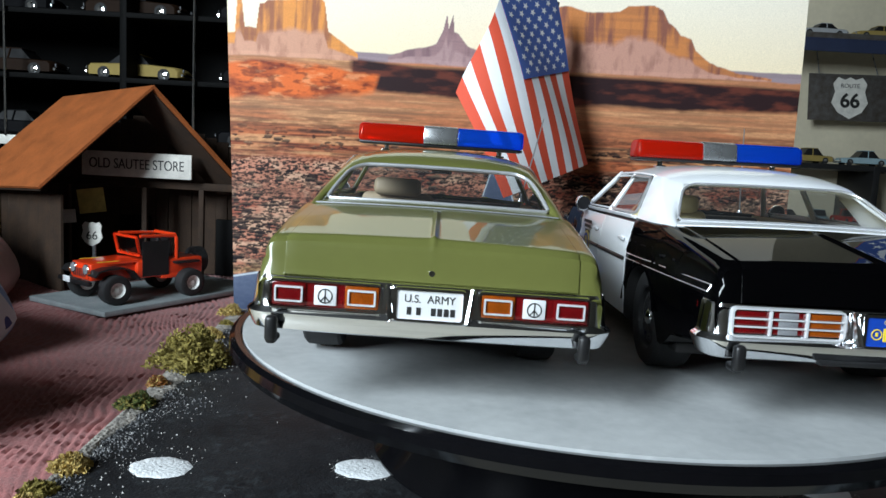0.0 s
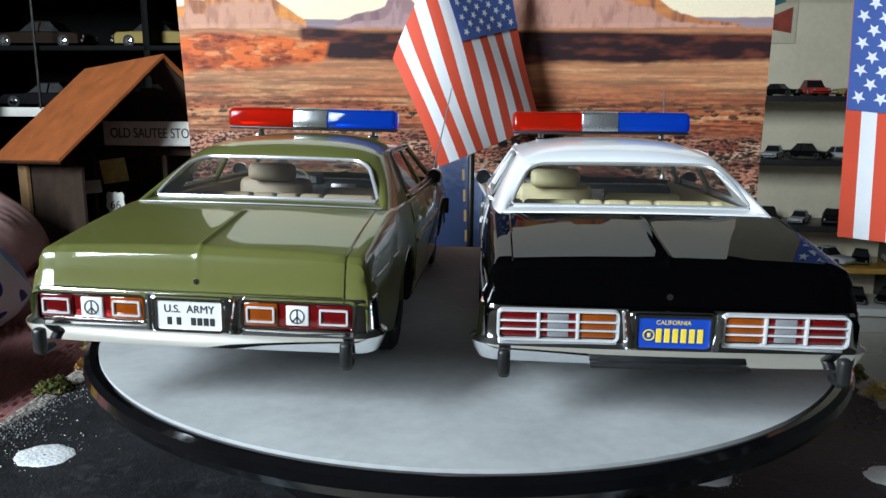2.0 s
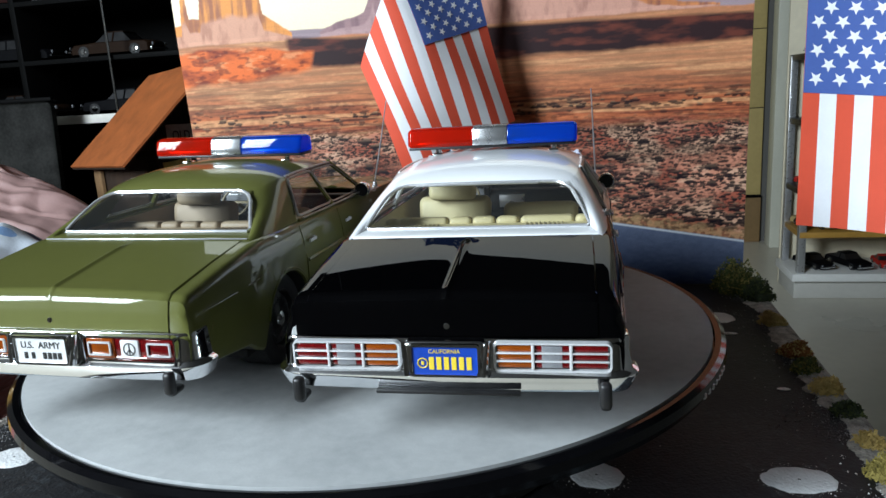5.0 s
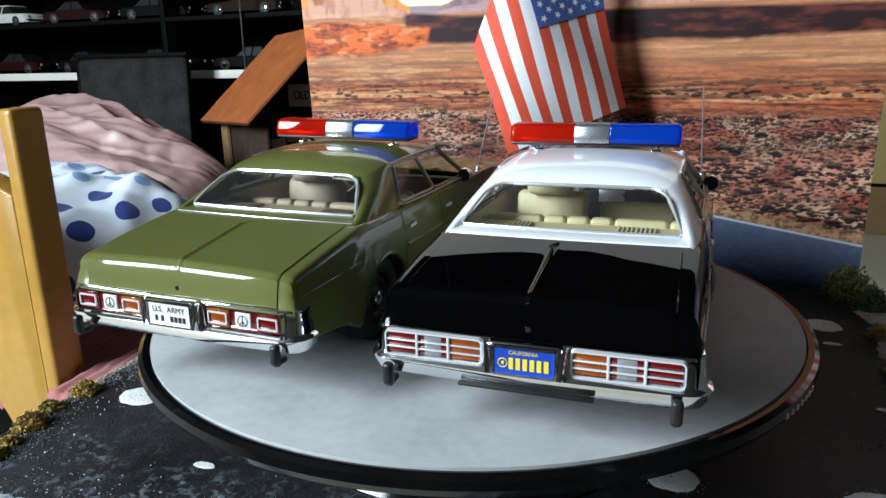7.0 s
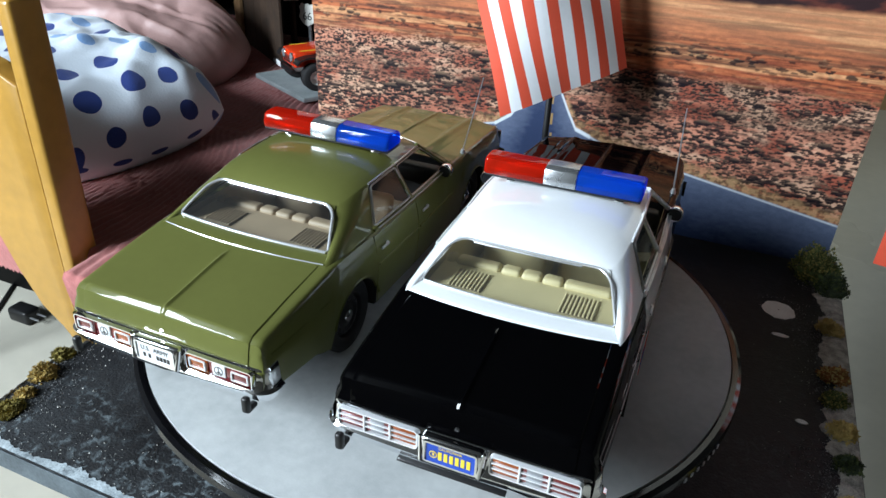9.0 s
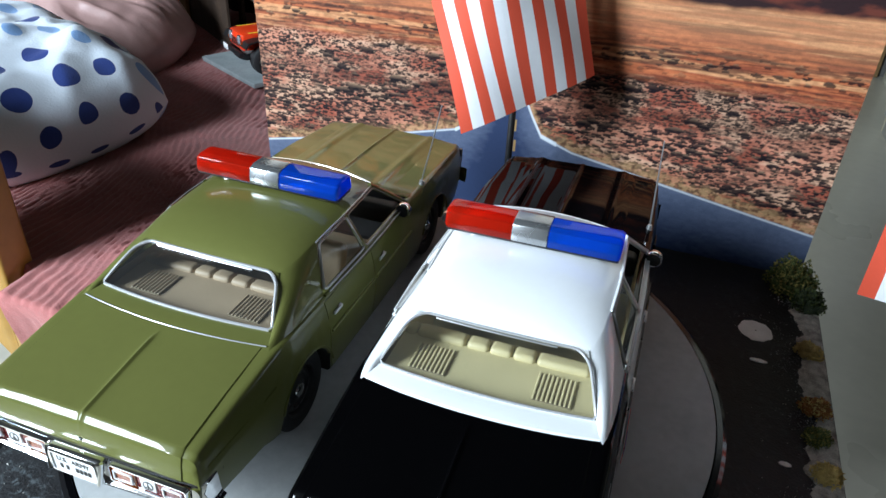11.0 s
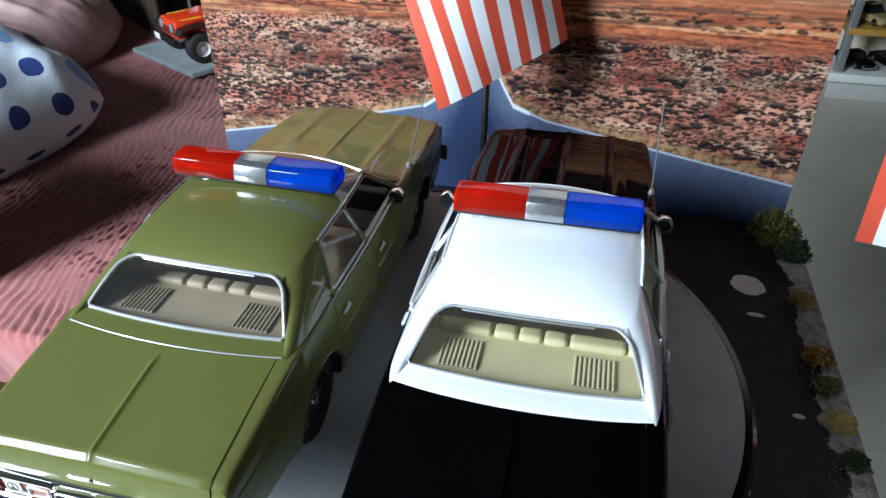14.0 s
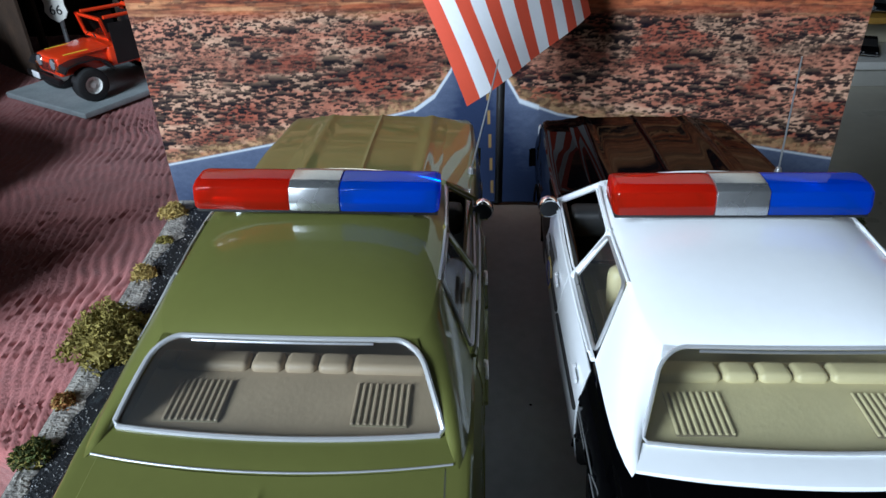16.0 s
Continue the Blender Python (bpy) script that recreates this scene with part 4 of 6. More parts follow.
        for name_, back_, fore_, tone in (("side_window", RS, BP, CAR_GLASS), ("front_window_frame", BP, AP, None)):
            quad = [lerp(*back_, 0.05), lerp(*back_, 0.955), lerp(*fore_, 0.955), lerp(*fore_, 0.05)]
            rim = [(p[0] + 0.55, p[1], p[2]) for p in soft_loop(inset(quad, 0.035), 0.10)]
            fr = tube(rim, 0.66 if tone else 0.46, 6, closed=True)
            w = car
            if tone:
                gl = grid([[lerp(quad[0], quad[3], k) for k in (0, 0.33, 0.66, 1)], [lerp(quad[1], quad[2], k) for k in (0, 0.33, 0.66, 1)]])
                w = add(name_, gl if sx > 0 else flip(gl), tone, car, "clear rear door glass")
                w.visible_shadow = False
            add("window_frame", fr if sx > 0 else flip(fr), WINDOW_CHROME if army or tone else roof_paint, w)
        belt = tube([(51.9, -41, 59.7), (52.6, -18, 59.7), (52.8, 18, 59.4), (51.8, 53, 59.0)], 0.42, 6)
        add("belt_strip", belt if sx > 0 else flip(belt), WINDOW_CHROME if army else door_paint, car, "thin strip under the windows")

    # rear window and windscreen
    us, vs = np.linspace(-1, 1, 17), np.linspace(0, 1, 7)
    rg = grid([[rear_glass(u * 0.985, v) for u in us] for v in vs])
    rw = add("rear_window", rg, CAR_GLASS)
    rw.visible_shadow = False
    turn = [(0.83 + 0.17 * math.cos(a), 0.68 + 0.32 * math.sin(a)) for a in np.linspace(0, math.pi / 2, 9)]
    side = [(1, v) for v in (0.05, 0.2, 0.35, 0.5, 0.6)] + turn
    loop = [rear_glass(u, 0.0, 0.6) for u in np.linspace(-0.97, 0.97, 13)] + [rear_glass(u, v, 0.6) for u, v in side]
    loop += [rear_glass(u, 1.0, 0.6) for u in np.linspace(0.7, -0.7, 9)] + [rear_glass(-u, v, 0.6) for u, v in side[::-1]]
    for sx in (1, -1):
        gore = bmesh.new()
        tip = gore.verts.new(rear_glass(sx * 1.01, 1.02, 0.35))
        arc = [gore.verts.new(rear_glass(sx * u, v, 0.35)) for u, v in turn]
        for a, b in zip(arc, arc[1:]):
            gore.faces.new((tip, a, b))
        bmesh.ops.solidify(gore, geom=gore.faces[:], thickness=0.4)
        add("glass_corner", gore, roof_paint, rw, "painted corner of the window opening")
    add("window_trim", tube(loop, 0.8 if army else 0.6, 8, closed=True), TRIM, rw, "bright trim round the glass")
    strip = tube([rear_glass(u, 0.945, 0.9) for u in np.linspace(-0.74, 0.66, 13)], 0.45, 6)
    add("glass_strip", strip, SILVER, rw, "thin bright strip along the top of the glass")
    add("rear_scuttle", slab([[rear_glass(u, 0.0)[:1] + (rear_glass(u, 0)[1] - 0.2, rear_glass(u, 0)[2] + 0.1) for u in us],
                              [(u * 45.0, lid_edge(u) * 0.45 - 0.55 * (78.5 + 4 * (1 - u * u)), 60.3 - 0.5 * u * u + 0.8 * (1 - u * u)) for u in us],
                              [(u * 46.6, lid_edge(u) + 0.9, deck(u * 45, -88) - ridge(u * 45, -88) + 0.75) for u in us],
                              [(u * 46.4, lid_edge(u) + 0.35, deck(u * 45, -88) - ridge(u * 45, -88) - 0.1) for u in us]], 0.8), roof_paint)
    if army:
        add("lid_strip", tube([(u * 46.0, lid_edge(u) + 0.3, deck(u * 45, -88) - ridge(u * 45, -88) + 0.75) for u in us], 0.30, 6), TRIM, lid, "thin bright strip at the lid's front edge")
    ws = grid([[(u * (48.5 - 10.2 * v), 62 + 5 * (1 - u * u) - 27 * v + 1.5 * (1 - u * u) * v, 58.6 + 18.5 * v + 1.2 * math.sin(math.pi * v) + 1.0 * (1 - u * u) * v) for u in us] for v in vs])
    wsc = add("windscreen", ws, CAR_GLASS)
    wsc.visible_shadow = False
    add("window_trim", tube([(u * 38.2, 34.4 + 6.6 * (1 - u * u), 77.4 + 1.0 * (1 - u * u)) for u in us], 0.7, 6), CHROME if army else roof_paint, wsc)
    add("scuttle", slab([[(u * 48.5, 62 + 5 * (1 - u * u), 58.6) for u in us], [(u * 49, 69, deck(u * 45, 69) - 0.3) for u in us]], 0.6), paint)

    # inside
    shelf = add("parcel_shelf", slab([[(x, y, z) for x in np.linspace(-43, 43, 9)] for y, z in ((-81, 57.2), (-70, 57.3), (-56, 57.5), (-50, 57.2))], 1.2), trim_mat)
    for sx in (-1, 1):
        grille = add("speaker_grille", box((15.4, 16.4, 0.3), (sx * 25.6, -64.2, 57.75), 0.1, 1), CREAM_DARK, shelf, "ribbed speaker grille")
        vb = bmesh.new()
        for k in range(9):
            join(vb, box((1.05, 16.0, 0.7), (sx * 25.6 - 7.2 + k * 1.8, -64.2, 58.2), 0.3, 1))
        add("ribs", vb, trim_mat, grille)
    seat = glue(box((84, 20, 13), (0, -34, 32), 4), box((84, 9, 28), (0, -46, 43), 4, 3, (-12, 0, 0)))
    bench = add("rear_seat", seat, trim_mat)
    for x, w in ((-40.4, 5.0), (-26.4, 22.0), (-10.0, 9.6), (0.0, 9.6), (10.0, 9.6), (26.4, 22.0), (40.4, 5.0)):
        add("seat_roll", box((w, 8.0, 4.4), (x, -47.6, 57.4), 2.0, 4, (-6, 0, 0)), trim_mat, bench)
        add("seat_pleat", box((w, 6.5, 23), (x, -43.8, 44), 2.2, 3, (-12, 0, 0)), trim_mat, bench)
    for sx in (-1, 1):
        tall = 31 if sx < 0 else 27
        st = add("front_seat", glue(box((36, 24, 12), (sx * 21, 14, 31), 4), box((36, 8, tall), (sx * 21, 0, 30.5 + tall / 2), 3.5, 3, (-10, 0, 0))), trim_mat)
        if sx < 0:
            add("headrest", box((23, 8, 8.5), (sx * 21, -4, 64.5), 2.8, 3, (-8, 0, 0)), trim_mat, st)
        add("sun_visor", box((30, 7.5, 1.2), (sx * 18, 32.5, 75.4), 0.5, 2, (22, 0, 0)), trim_mat)
    db = add("dashboard", glue(box((92, 11, 12), (0, 53, 51), 3, 3), box((26, 5, 6), (-22, 48, 57), 1.5)), DASH)
    add("instrument", box((20, 0.8, 4.2), (-22, 45.3, 56.6), 0.3), CLEAR_LENS, db, "pale instrument strip")
    add("radio", box((14, 1.2, 7), (3, 47.2, 51), 0.4), SILVER, db)
    sw_m = pose(-22, 37, 55, 62)
    ringb = tube([(8.2 * math.cos(t), 8.2 * math.sin(t), 0) for t in np.linspace(0, 2 * math.pi, 25)[:-1]], 0.7, 6, closed=True)
    ringb = glue(ringb, box((15.5, 1.6, 0.9), (0, 0, -0.6), 0.3), tube([(0, 0, -1), (0, 0, -11)], 1.2, 8))
    ringb.transform(sw_m)
    add("steering_wheel", ringb, CREAM_DARK)
    add("inside_mirror", glue(box((11, 1.6, 3.2), (0, 37, 73.5), 0.7), tube([(0, 37.6, 74), (0, 39, 77)], 0.5, 6)), BLACK_PLASTIC)
    add("roof_lining", slab([[(x, y, roof_z(x, y) - 2.0) for x in np.linspace(-36, 36, 9)] for y in (-46, -30, -15, 0, 15, 30)], 0.5), trim_mat)

    # rear bumper
    BEAM = ((-3.6, 40.1), (-0.9, 40.4), (-0.1, 40.1), (0.2, 39.4), (0.6, 35.5), (1.0, 31.4), (1.5, 30.3), (2.5, 29.7), (2.95, 29.1), (2.8, 28.3), (1.6, 25.6), (0.7, 24.0), (-0.6, 23.4), (-3.4, 23.3))

    def beam(out, x1=53.4, back=-134.5):
        """A chrome beam that runs across the tail and round both corners."""
        r, yb = 5.5, -144.0 - out
        right = [(x, yb + 1.2 * (x / 48) ** 2) for x in np.linspace(0, x1 - r, 14)]
        cx, cy = right[-1][0], right[-1][1] + r
        right += [(cx + r * math.sin(t), cy - r * math.cos(t)) for t in np.linspace(0.2, 1.5708, 8)]
        right += [(x1 - 0.2 * k, lerp((0, cy), (0, back), k)[1]) for k in (0.35, 0.7, 1.0)]
        path = [(-x, y) for x, y in right[:0:-1]] + right
        rows = []
        for i, (x, y) in enumerate(path):
            p, q = path[max(i - 1, 0)], path[min(i + 1, len(path) - 1)]
            tx, ty = q[0] - p[0], q[1] - p[1]
            ln = math.hypot(tx, ty)
            nx, ny = ty / ln, -tx / ln
            rows.append([(x + nx * o, y + ny * o, z) for o, z in BEAM])
        return grid(rows)
    bp = add("rear_bumper", beam(0.8), CHROME, car, "bright chrome bumper")
    add("plate_housing", box((24.5, 4.6, 11.4), (0, -146.6, 34.9), 1.4, 3), CHROME, bp)
    add("bumper_top", slab([[(u * 51.0, -143.4 + 2.6 * u * u, 39.9) for u in us], [(u * 51.6, -139.5, 40.2) for u in us]], 0.5), CHROME, bp)
    for sx in (-1, 1):
        add("overrider", glue(box((3.6, 3.4, 8.0), (sx * 46.4, -149.2, 25.0), 1.3, 3), box((3.4, 7, 2.6), (sx * 46.4, -146.6, 21.6), 1.2, 3)), BLACK_PLASTIC, bp, "black rubber bumper guard")
        add("plate_upright", tube([(sx * 11.4, -149.5, 30.2), (sx * 12.6, -147.6, 40.2)], [1.1, 0.8], 8), CHROME, bp)
    if not army:
        add("rubber_strip", box((44, 2.6, 1.2), (0, -147.2, 24.3), 0.3), BLACK_PLASTIC, bp, "black lower strip")
    add("valance", slab([[(u * 50, -140, 26) for u in us], [(u * 47, -128, 22) for u in us]], 0.8), paint if army else BLACK_PAINT)
    # number plate
    plate_h, plate_w = 8.8, 19.6
    pl = add("number_plate", prism(ring(plate_w, plate_h, 1.0), 0.7, "y", -149.0), PLATE_WHITE if army else PLATE_BLUE, bp, "white plate" if army else "blue plate with yellow marks")
    pl.location = (0, 0, 0.0349)
    add("plate_frame", frame_bar(plate_w + 2.2, plate_h + 1.8, 1.5, 1.0, 0.8), CHROME, pl).location = (0, -0.1488, 0)
    face = Matrix.Translation((0, -0.1491, 0)) @ pose(0, 0, 0, 90)
    if army:
        words("U.S.  ARMY", 0.0033, face @ pose(0, 0.0017, 0), INK_BLACK, pl, width=0.0150)
        for i, (x, w) in enumerate(((-6.0, 1.3), (-3.2, 1.3), (1.2, 1.4), (3.1, 1.4), (5.0, 1.4), (6.9, 1.4))):
            add("mark", box((w, 0.25, 2.3), (x, -149.1, -1.9), 0.08, 1), INK_BLACK, pl)
    else:
        words("CALIFORNIA", 0.0018, face @ pose(0, 0.0028, 0), INK_YELLOW, pl, width=0.0094)
        add("seal", tube([(-6.6 + 1.5 * math.cos(t), -149.2, -0.8 + 1.5 * math.sin(t)) for t in np.linspace(0, 6.283, 13)[:-1]], 0.2, 5, closed=True), INK_YELLOW, pl, "small yellow ring")
        add("seal_letter", box((0.9, 0.2, 1.2), (-6.6, -149.15, -0.8), 0.1, 1), INK_YELLOW, pl)
        for i in range(6):
            add("mark", box((1.55, 0.25, 4.0), (-3.9 + i * 2.25, -149.1, -0.9), 0.1, 1), INK_YELLOW, pl)
    # tail lamps
    for sx in (-1, 1):
        lamp = add("tail_lamp", box((32.6, 2.0, 7.6), (sx * 31.3, -144.6, 35.2), 0.5), RED_LENS if army else BLACK_PLASTIC, bp, "tail lamp with red, clear and amber cells")
        lamp_frame = frame_bar(34.6, 9.4, 1.8, 0.8, 1.9)
        lamp_frame.transform(pose(sx * 31.3, -144.8, 35.2))
        add("surround", lamp_frame, CHROME if army else BRIGHT, lamp)
        for cx, lens in ((42.2, RED_LENS), (31.3, CLEAR_LENS if army else RED_LENS), (20.4, AMBER_LENS)):
            if not army:
                for kz in (-2.45, 0, 2.45):
                    add("lens", box((10.2, 1.2, 2.0), (sx * cx, -145.4, 35.2 + kz), 0.4), lens, lamp)
                    if cx == 31.3:
                        add("reversing_lens", box((6.0, 1.3, 1.9), (sx * cx, -145.55, 35.2 + kz), 0.3), CLEAR_LENS, lamp, "clear strip")
            elif lens is CLEAR_LENS:
                c = add("reversing_lens", box((6.8, 1.4, 6.0), (sx * cx, -145.6, 35.2), 0.4), PLATE_WHITE, lamp, "pale square lens")
                add("emblem", glue(tube([(sx * cx + 2.1 * math.cos(t), -146.35, 35.1 + 2.1 * math.sin(t)) for t in np.linspace(0, 6.283, 17)[:-1]], 0.2, 5, closed=True), box((0.35, 0.2, 4.0), (sx * cx, -146.35, 35.1), 0, 1), box((0.35, 0.2, 2.2), (sx * cx - 0.8, -146.35, 34.1), 0, 1, (0, 40, 0)), box((0.35, 0.2, 2.2), (sx * cx + 0.8, -146.35, 34.1), 0, 1, (0, -40, 0))), INK_BLACK, c)
            else:
                c = add("lens", box((10.2, 1.4, 7.0), (sx * cx, -145.6, 35.2), 0.5), lens, lamp)
                fb = frame_bar(8.6, 4.9, 0.5, 0.6, 0.6)
                fb.transform(pose(sx * cx, -146.3, 35.2))
                add("lens_rim", fb, BRIGHT, c)
        if not army:
            for kz in (-1.25, 1.25):
                add("grid_bar", box((32.8, 1.1, 0.5), (sx * 31.3, -146.2, 35.2 + kz), 0.2, 2), BRIGHT, lamp)
            for kx in (25.8, 36.8):
                add("grid_bar", box((0.95, 1.4, 7.6), (sx * kx, -146.2, 35.2), 0.3, 2), BRIGHT, lamp)

    # nose
    fb = grid([[(u * 54, 167 - 6 * abs(u) ** 3, 24), (u * 54, 170.5 - 7 * abs(u) ** 3, 26), (u * 54, 170.5 - 7 * abs(u) ** 3, 33), (u * 54, 167 - 6 * abs(u) ** 3, 35)] for u in us])
    add("front_bumper", fb, CHROME, car, "bright chrome bumper")
    gr = add("grille", box((66, 2, 13), (0, 165.6, 42), 0.6), BLACK_PLASTIC)
    for k in range(9):
        add("grille_bar", box((0.9, 1.2, 12), (-28 + k * 7, 167, 42), 0.2, 1), CHROME, gr)
    for sx in (-1, 1):
        add("headlamp", box((15, 3, 11), (sx * 42, 164.6, 42), 1.0), CLEAR_LENS, car)

    # wheels
    tyre = lathe([(12.5, -7), (15, -7.6), (18.6, -7.4), (19.8, -6.2), (20, -3.0), (20, 3.0), (19.8, 6.2), (18.6, 7.4), (15, 7.6), (12.5, 7)], 40)
    rim = lathe([(0.05, 6.2), (3.6, 6.0), (5.2, 4.8), (7.4, 4.6), (9.0, 5.6), (10.6, 5.2), (11.6, 3.6), (12.2, 6.6), (13.0, 7.2), (13.0, -6), (0.05, -6)], 36)
    cap = lathe([(0.05, 7.6), (1.8, 7.4), (3.2, 6.6), (3.7, 5.4)], 24)
    slot_b = bmesh.new()
    for k in range(12):
        a = radians(30 * k)
        join(slot_b, box((2.2, 1.0, 0.5), (8.9 * math.cos(a), 8.9 * math.sin(a), 5.45), 0.2, 1, (0, 0, 30 * k)))
    meshes = []
    for sx in (1, -1):
        for yw in (YR, YF):
            if not meshes:
                wheel = add("wheel", tyre, RUBBER, car, "black tyre on a dull steel rim")
                r = add("rim", rim, RIM, wheel)
                h = add("hub_cap", cap, CHROME, wheel)
                s = add("rim_slots", slot_b, BLACK_PLASTIC, wheel)
                meshes = [o.data for o in (wheel, r, h, s)]
            else:
                wheel = share("wheel", meshes[0], car)
                for n, dta in zip(("rim", "hub_cap", "rim_slots"), meshes[1:]):
                    share(n, dta, wheel)
            wheel.matrix_basis = pose(sx * 0.0424, yw * 0.001, WZ * 0.001, 0, 90 * sx, 0)

    # spot lamps at the front pillars, aerial
    for sx in (-1, 1):
        back = 3.8 if army and sx > 0 else 0
        cupm = pose(sx * 55.4 - (1.5 if sx > 0 else 0), 46.5 - back, 60.6, 90 + 8, 0, sx * -4)
        sp = add("spot_lamp", lathe([(0.05, -4.6), (2.6, -4.2), (4.0, -2.6), (4.4, 0), (4.3, 1.2), (3.7, 1.25)], 28, cupm), CHROME, car, "round chrome spot lamp")
        add("lamp_back", lathe([(3.7, 1.2), (2.6, 0.7), (0.05, 0.4)], 28, cupm), BLACK_PLASTIC, sp)
        add("lamp_stalk", tube([(sx * 55.0, 47, 57), (sx * 53.6, 49, 55.4), (sx * 51.6, 52, 57.6)], 0.9, 8), CHROME, sp)
    ax = 49.0
    add("aerial", glue(lathe([(0.05, 2.4), (1.1, 2.2), (1.6, 0.6), (1.8, -1.5)], 16, pose(ax, 84, 57.4)), tube([(ax, 84, 59), (ax + (5.5 if army else -1), 84, 84), (ax + (10.5 if army else -2), 84, 109)], [0.45, 0.38, 0.3], 6)), SILVER, car, "thin steel aerial")

    # beacon bar
    bar_h, bar_d = 9.4, 16.5
    def bar_seg(x0, x1, grow=0.0, open0=False, open1=False):
        prof = [(-bar_d / 2 - grow, -bar_h / 2 + 0.6), (-bar_d / 2 - grow, -1.0), (-bar_d / 2 + 1.2 - grow, 3.6 + grow), (-bar_d / 2 + 4.5, bar_h / 2 + grow), (bar_d / 2 - 4.5, bar_h / 2 + grow), (bar_d / 2 - 1.2 + grow, 3.6 + grow), (bar_d / 2 + grow, -1.0), (bar_d / 2 + grow, -bar_h / 2 + 0.6)]
        xs = [x0, x1]
        rows = [[(x, a, b) for a, b in prof] for x in xs]
        if not open0:
            rows.insert(0, [(x0 - 1.4, a * 0.9, b * 0.86) for a, b in prof])
        if not open1:
            rows.append([(x1 + 1.4, a * 0.9, b * 0.86) for a, b in prof])
        bm = grid(rows, True)
        bm.verts.ensure_lookup_table()
        bm.faces.new(bm.verts[:8])
        bm.faces.new(bm.verts[-8:])
        bmesh.ops.recalc_face_normals(bm, faces=bm.faces)
        bmesh.ops.bevel(bm, geom=bm.edges[:], offset=0.5, segments=2, affect="EDGES", profile=0.5)
        return bm
    bar = tagged(new("beacon_bar"), "red, chrome and blue beacon bar on posts")
    bar.parent = car
    bar.location = (0, 0.0020, 0.0904)
    add("red_dome", bar_seg(-40, -9.9, 0, False, True), RED_BAR, bar, "clear red dome")
    add("blue_dome", bar_seg(6.8, 37.6, 0, True, False), BLUE_BAR, bar, "clear blue dome")
    add("speaker_cover", bar_seg(-9.8, 6.7, 0.3, True, True), BAR_SILVER, bar, "chrome middle cover")
    add("bar_base", box((79.5, bar_d - 1.5, 1.4), (-1.2, 0, -bar_h / 2 - 0.05), 0.4), BLACK_PLASTIC, bar)
    for sx in (-1, 1):
        add("reflector", box((25, 7, 2.4), (sx * 23.2 - 1.6, 0, -3.2), 0.8), SILVER, bar, "silver reflector strip")
        add("bar_post", glue(tube([(sx * 28, 0, -5.2), (sx * 28, 0, -9.0)], 1.3, 10), box((4.6, 6, 1.2), (sx * 28, 0, -8.1), 0.4)), CHROME, bar)
    return car


army_car = make_car("army_car", "olive green model sedan with red and blue beacons", pose(-0.0698, 0, 0.0006, 0, 0.9, 0.4), OLIVE, OLIVE, OLIVE, True)
police_car = make_car("police_car", "black and white model police sedan with beacons", pose(0.0675, 0, 0, 0, 0, 0.95), BLACK_PAINT, WHITE_PAINT, WHITE_PAINT, False)
for sx in (-1, 1):
    sm = pose(sx * 0.0555, 0.030, 0.040, 90, 0, 90 * sx)
    badge = part("door_badge", lathe([(0.0066, 0.0), (0.0066, 0.0003), (0.0062, 0.0004), (0.00001, 0.0004)], 28, sm), GOLD, police_car, "round dark gold door badge")
    part("badge_ring", lathe([(0.0052, 0.0004), (0.0052, 0.0006), (0.0040, 0.0006), (0.0040, 0.0004)], 28, sm), INK_BLUE, badge)
    for k in range(3):
        part("mark", box((0.0003, 0.018 - 0.004 * k, 0.0016), (sx * 0.0553, 0.031, 0.0515 - 0.0026 * k)), INK_BLACK, police_car)
decal = part("flag_decal", box((0.0003, 0.023, 0.0092), (0.0556, -0.058, 0.0385)), FLAG_WHITE, police_car, "small stars and stripes sticker")
for k in range(3):
    part("stripe", box((0.0003, 0.0226, 0.0016), (0.0559, -0.058, 0.0349 + 0.0036 * k)), FLAG_RED, decal)
part("canton", box((0.0003, 0.009, 0.0055), (0.0561, -0.0645, 0.0403)), FLAG_BLUE, decal)

# ---- flags ----
def flag_cloth(parent, shape, canton, length, width, cut=None, star_size=0.68):
    """Striped cloth; shape(u, v) gives a place for metres across and along from the lower edge."""
    n = 13
    for s in range(n):
        sub = 3
        nv = 26
        rows = []
        for i in range(nv + 1):
            row = []
            for j in range(sub + 1):
                u = (s + j / sub) / n * width
                hi = length if cut is None else min(length, cut(u))
                row.append(shape(u, hi * i / nv))
            rows.append(row)
        bm = slab(rows, 0.00035)
        part("stripe", bm, FLAG_RED if s % 2 == 0 else FLAG_WHITE, parent, angle=60)
    if canton is not None:
        u0, u1, v0 = canton
        rows = [[shape(u, v, -0.0006) for u in np.linspace(u0, u1, 15)] for v in np.linspace(v0, length, 15)]
        ct = part("canton", slab(rows, 0.0003), FLAG_BLUE, parent, "blue field with white stars", angle=60)
        du, dv = (u1 - u0) / 10.0, (length - v0) / 12.0
        for a in range(11):
            for b in range(9):
                if (a + b) % 2 == 0:
                    cu, cv = u0 + du * 1.0 * (b + 1.0), v0 + dv * (a + 1.0)
                    r = min(du, dv) * star_size
                    bm = bmesh.new()
                    vs = [bm.verts.new(shape(cu + (r if k % 2 == 0 else r * 0.42) * math.sin(math.pi * k / 5 + math.pi), cv + (r if k % 2 == 0 else r * 0.42) * math.cos(math.pi * k / 5 + math.pi), -0.0011)) for k in range(10)]
                    mid = bm.verts.new(shape(cu, cv, -0.0012))
                    for k in range(10):
                        bm.faces.new((vs[k], vs[(k + 1) % 10], mid))
                    part("star", bm, FLAG_WHITE, ct, angle=0)


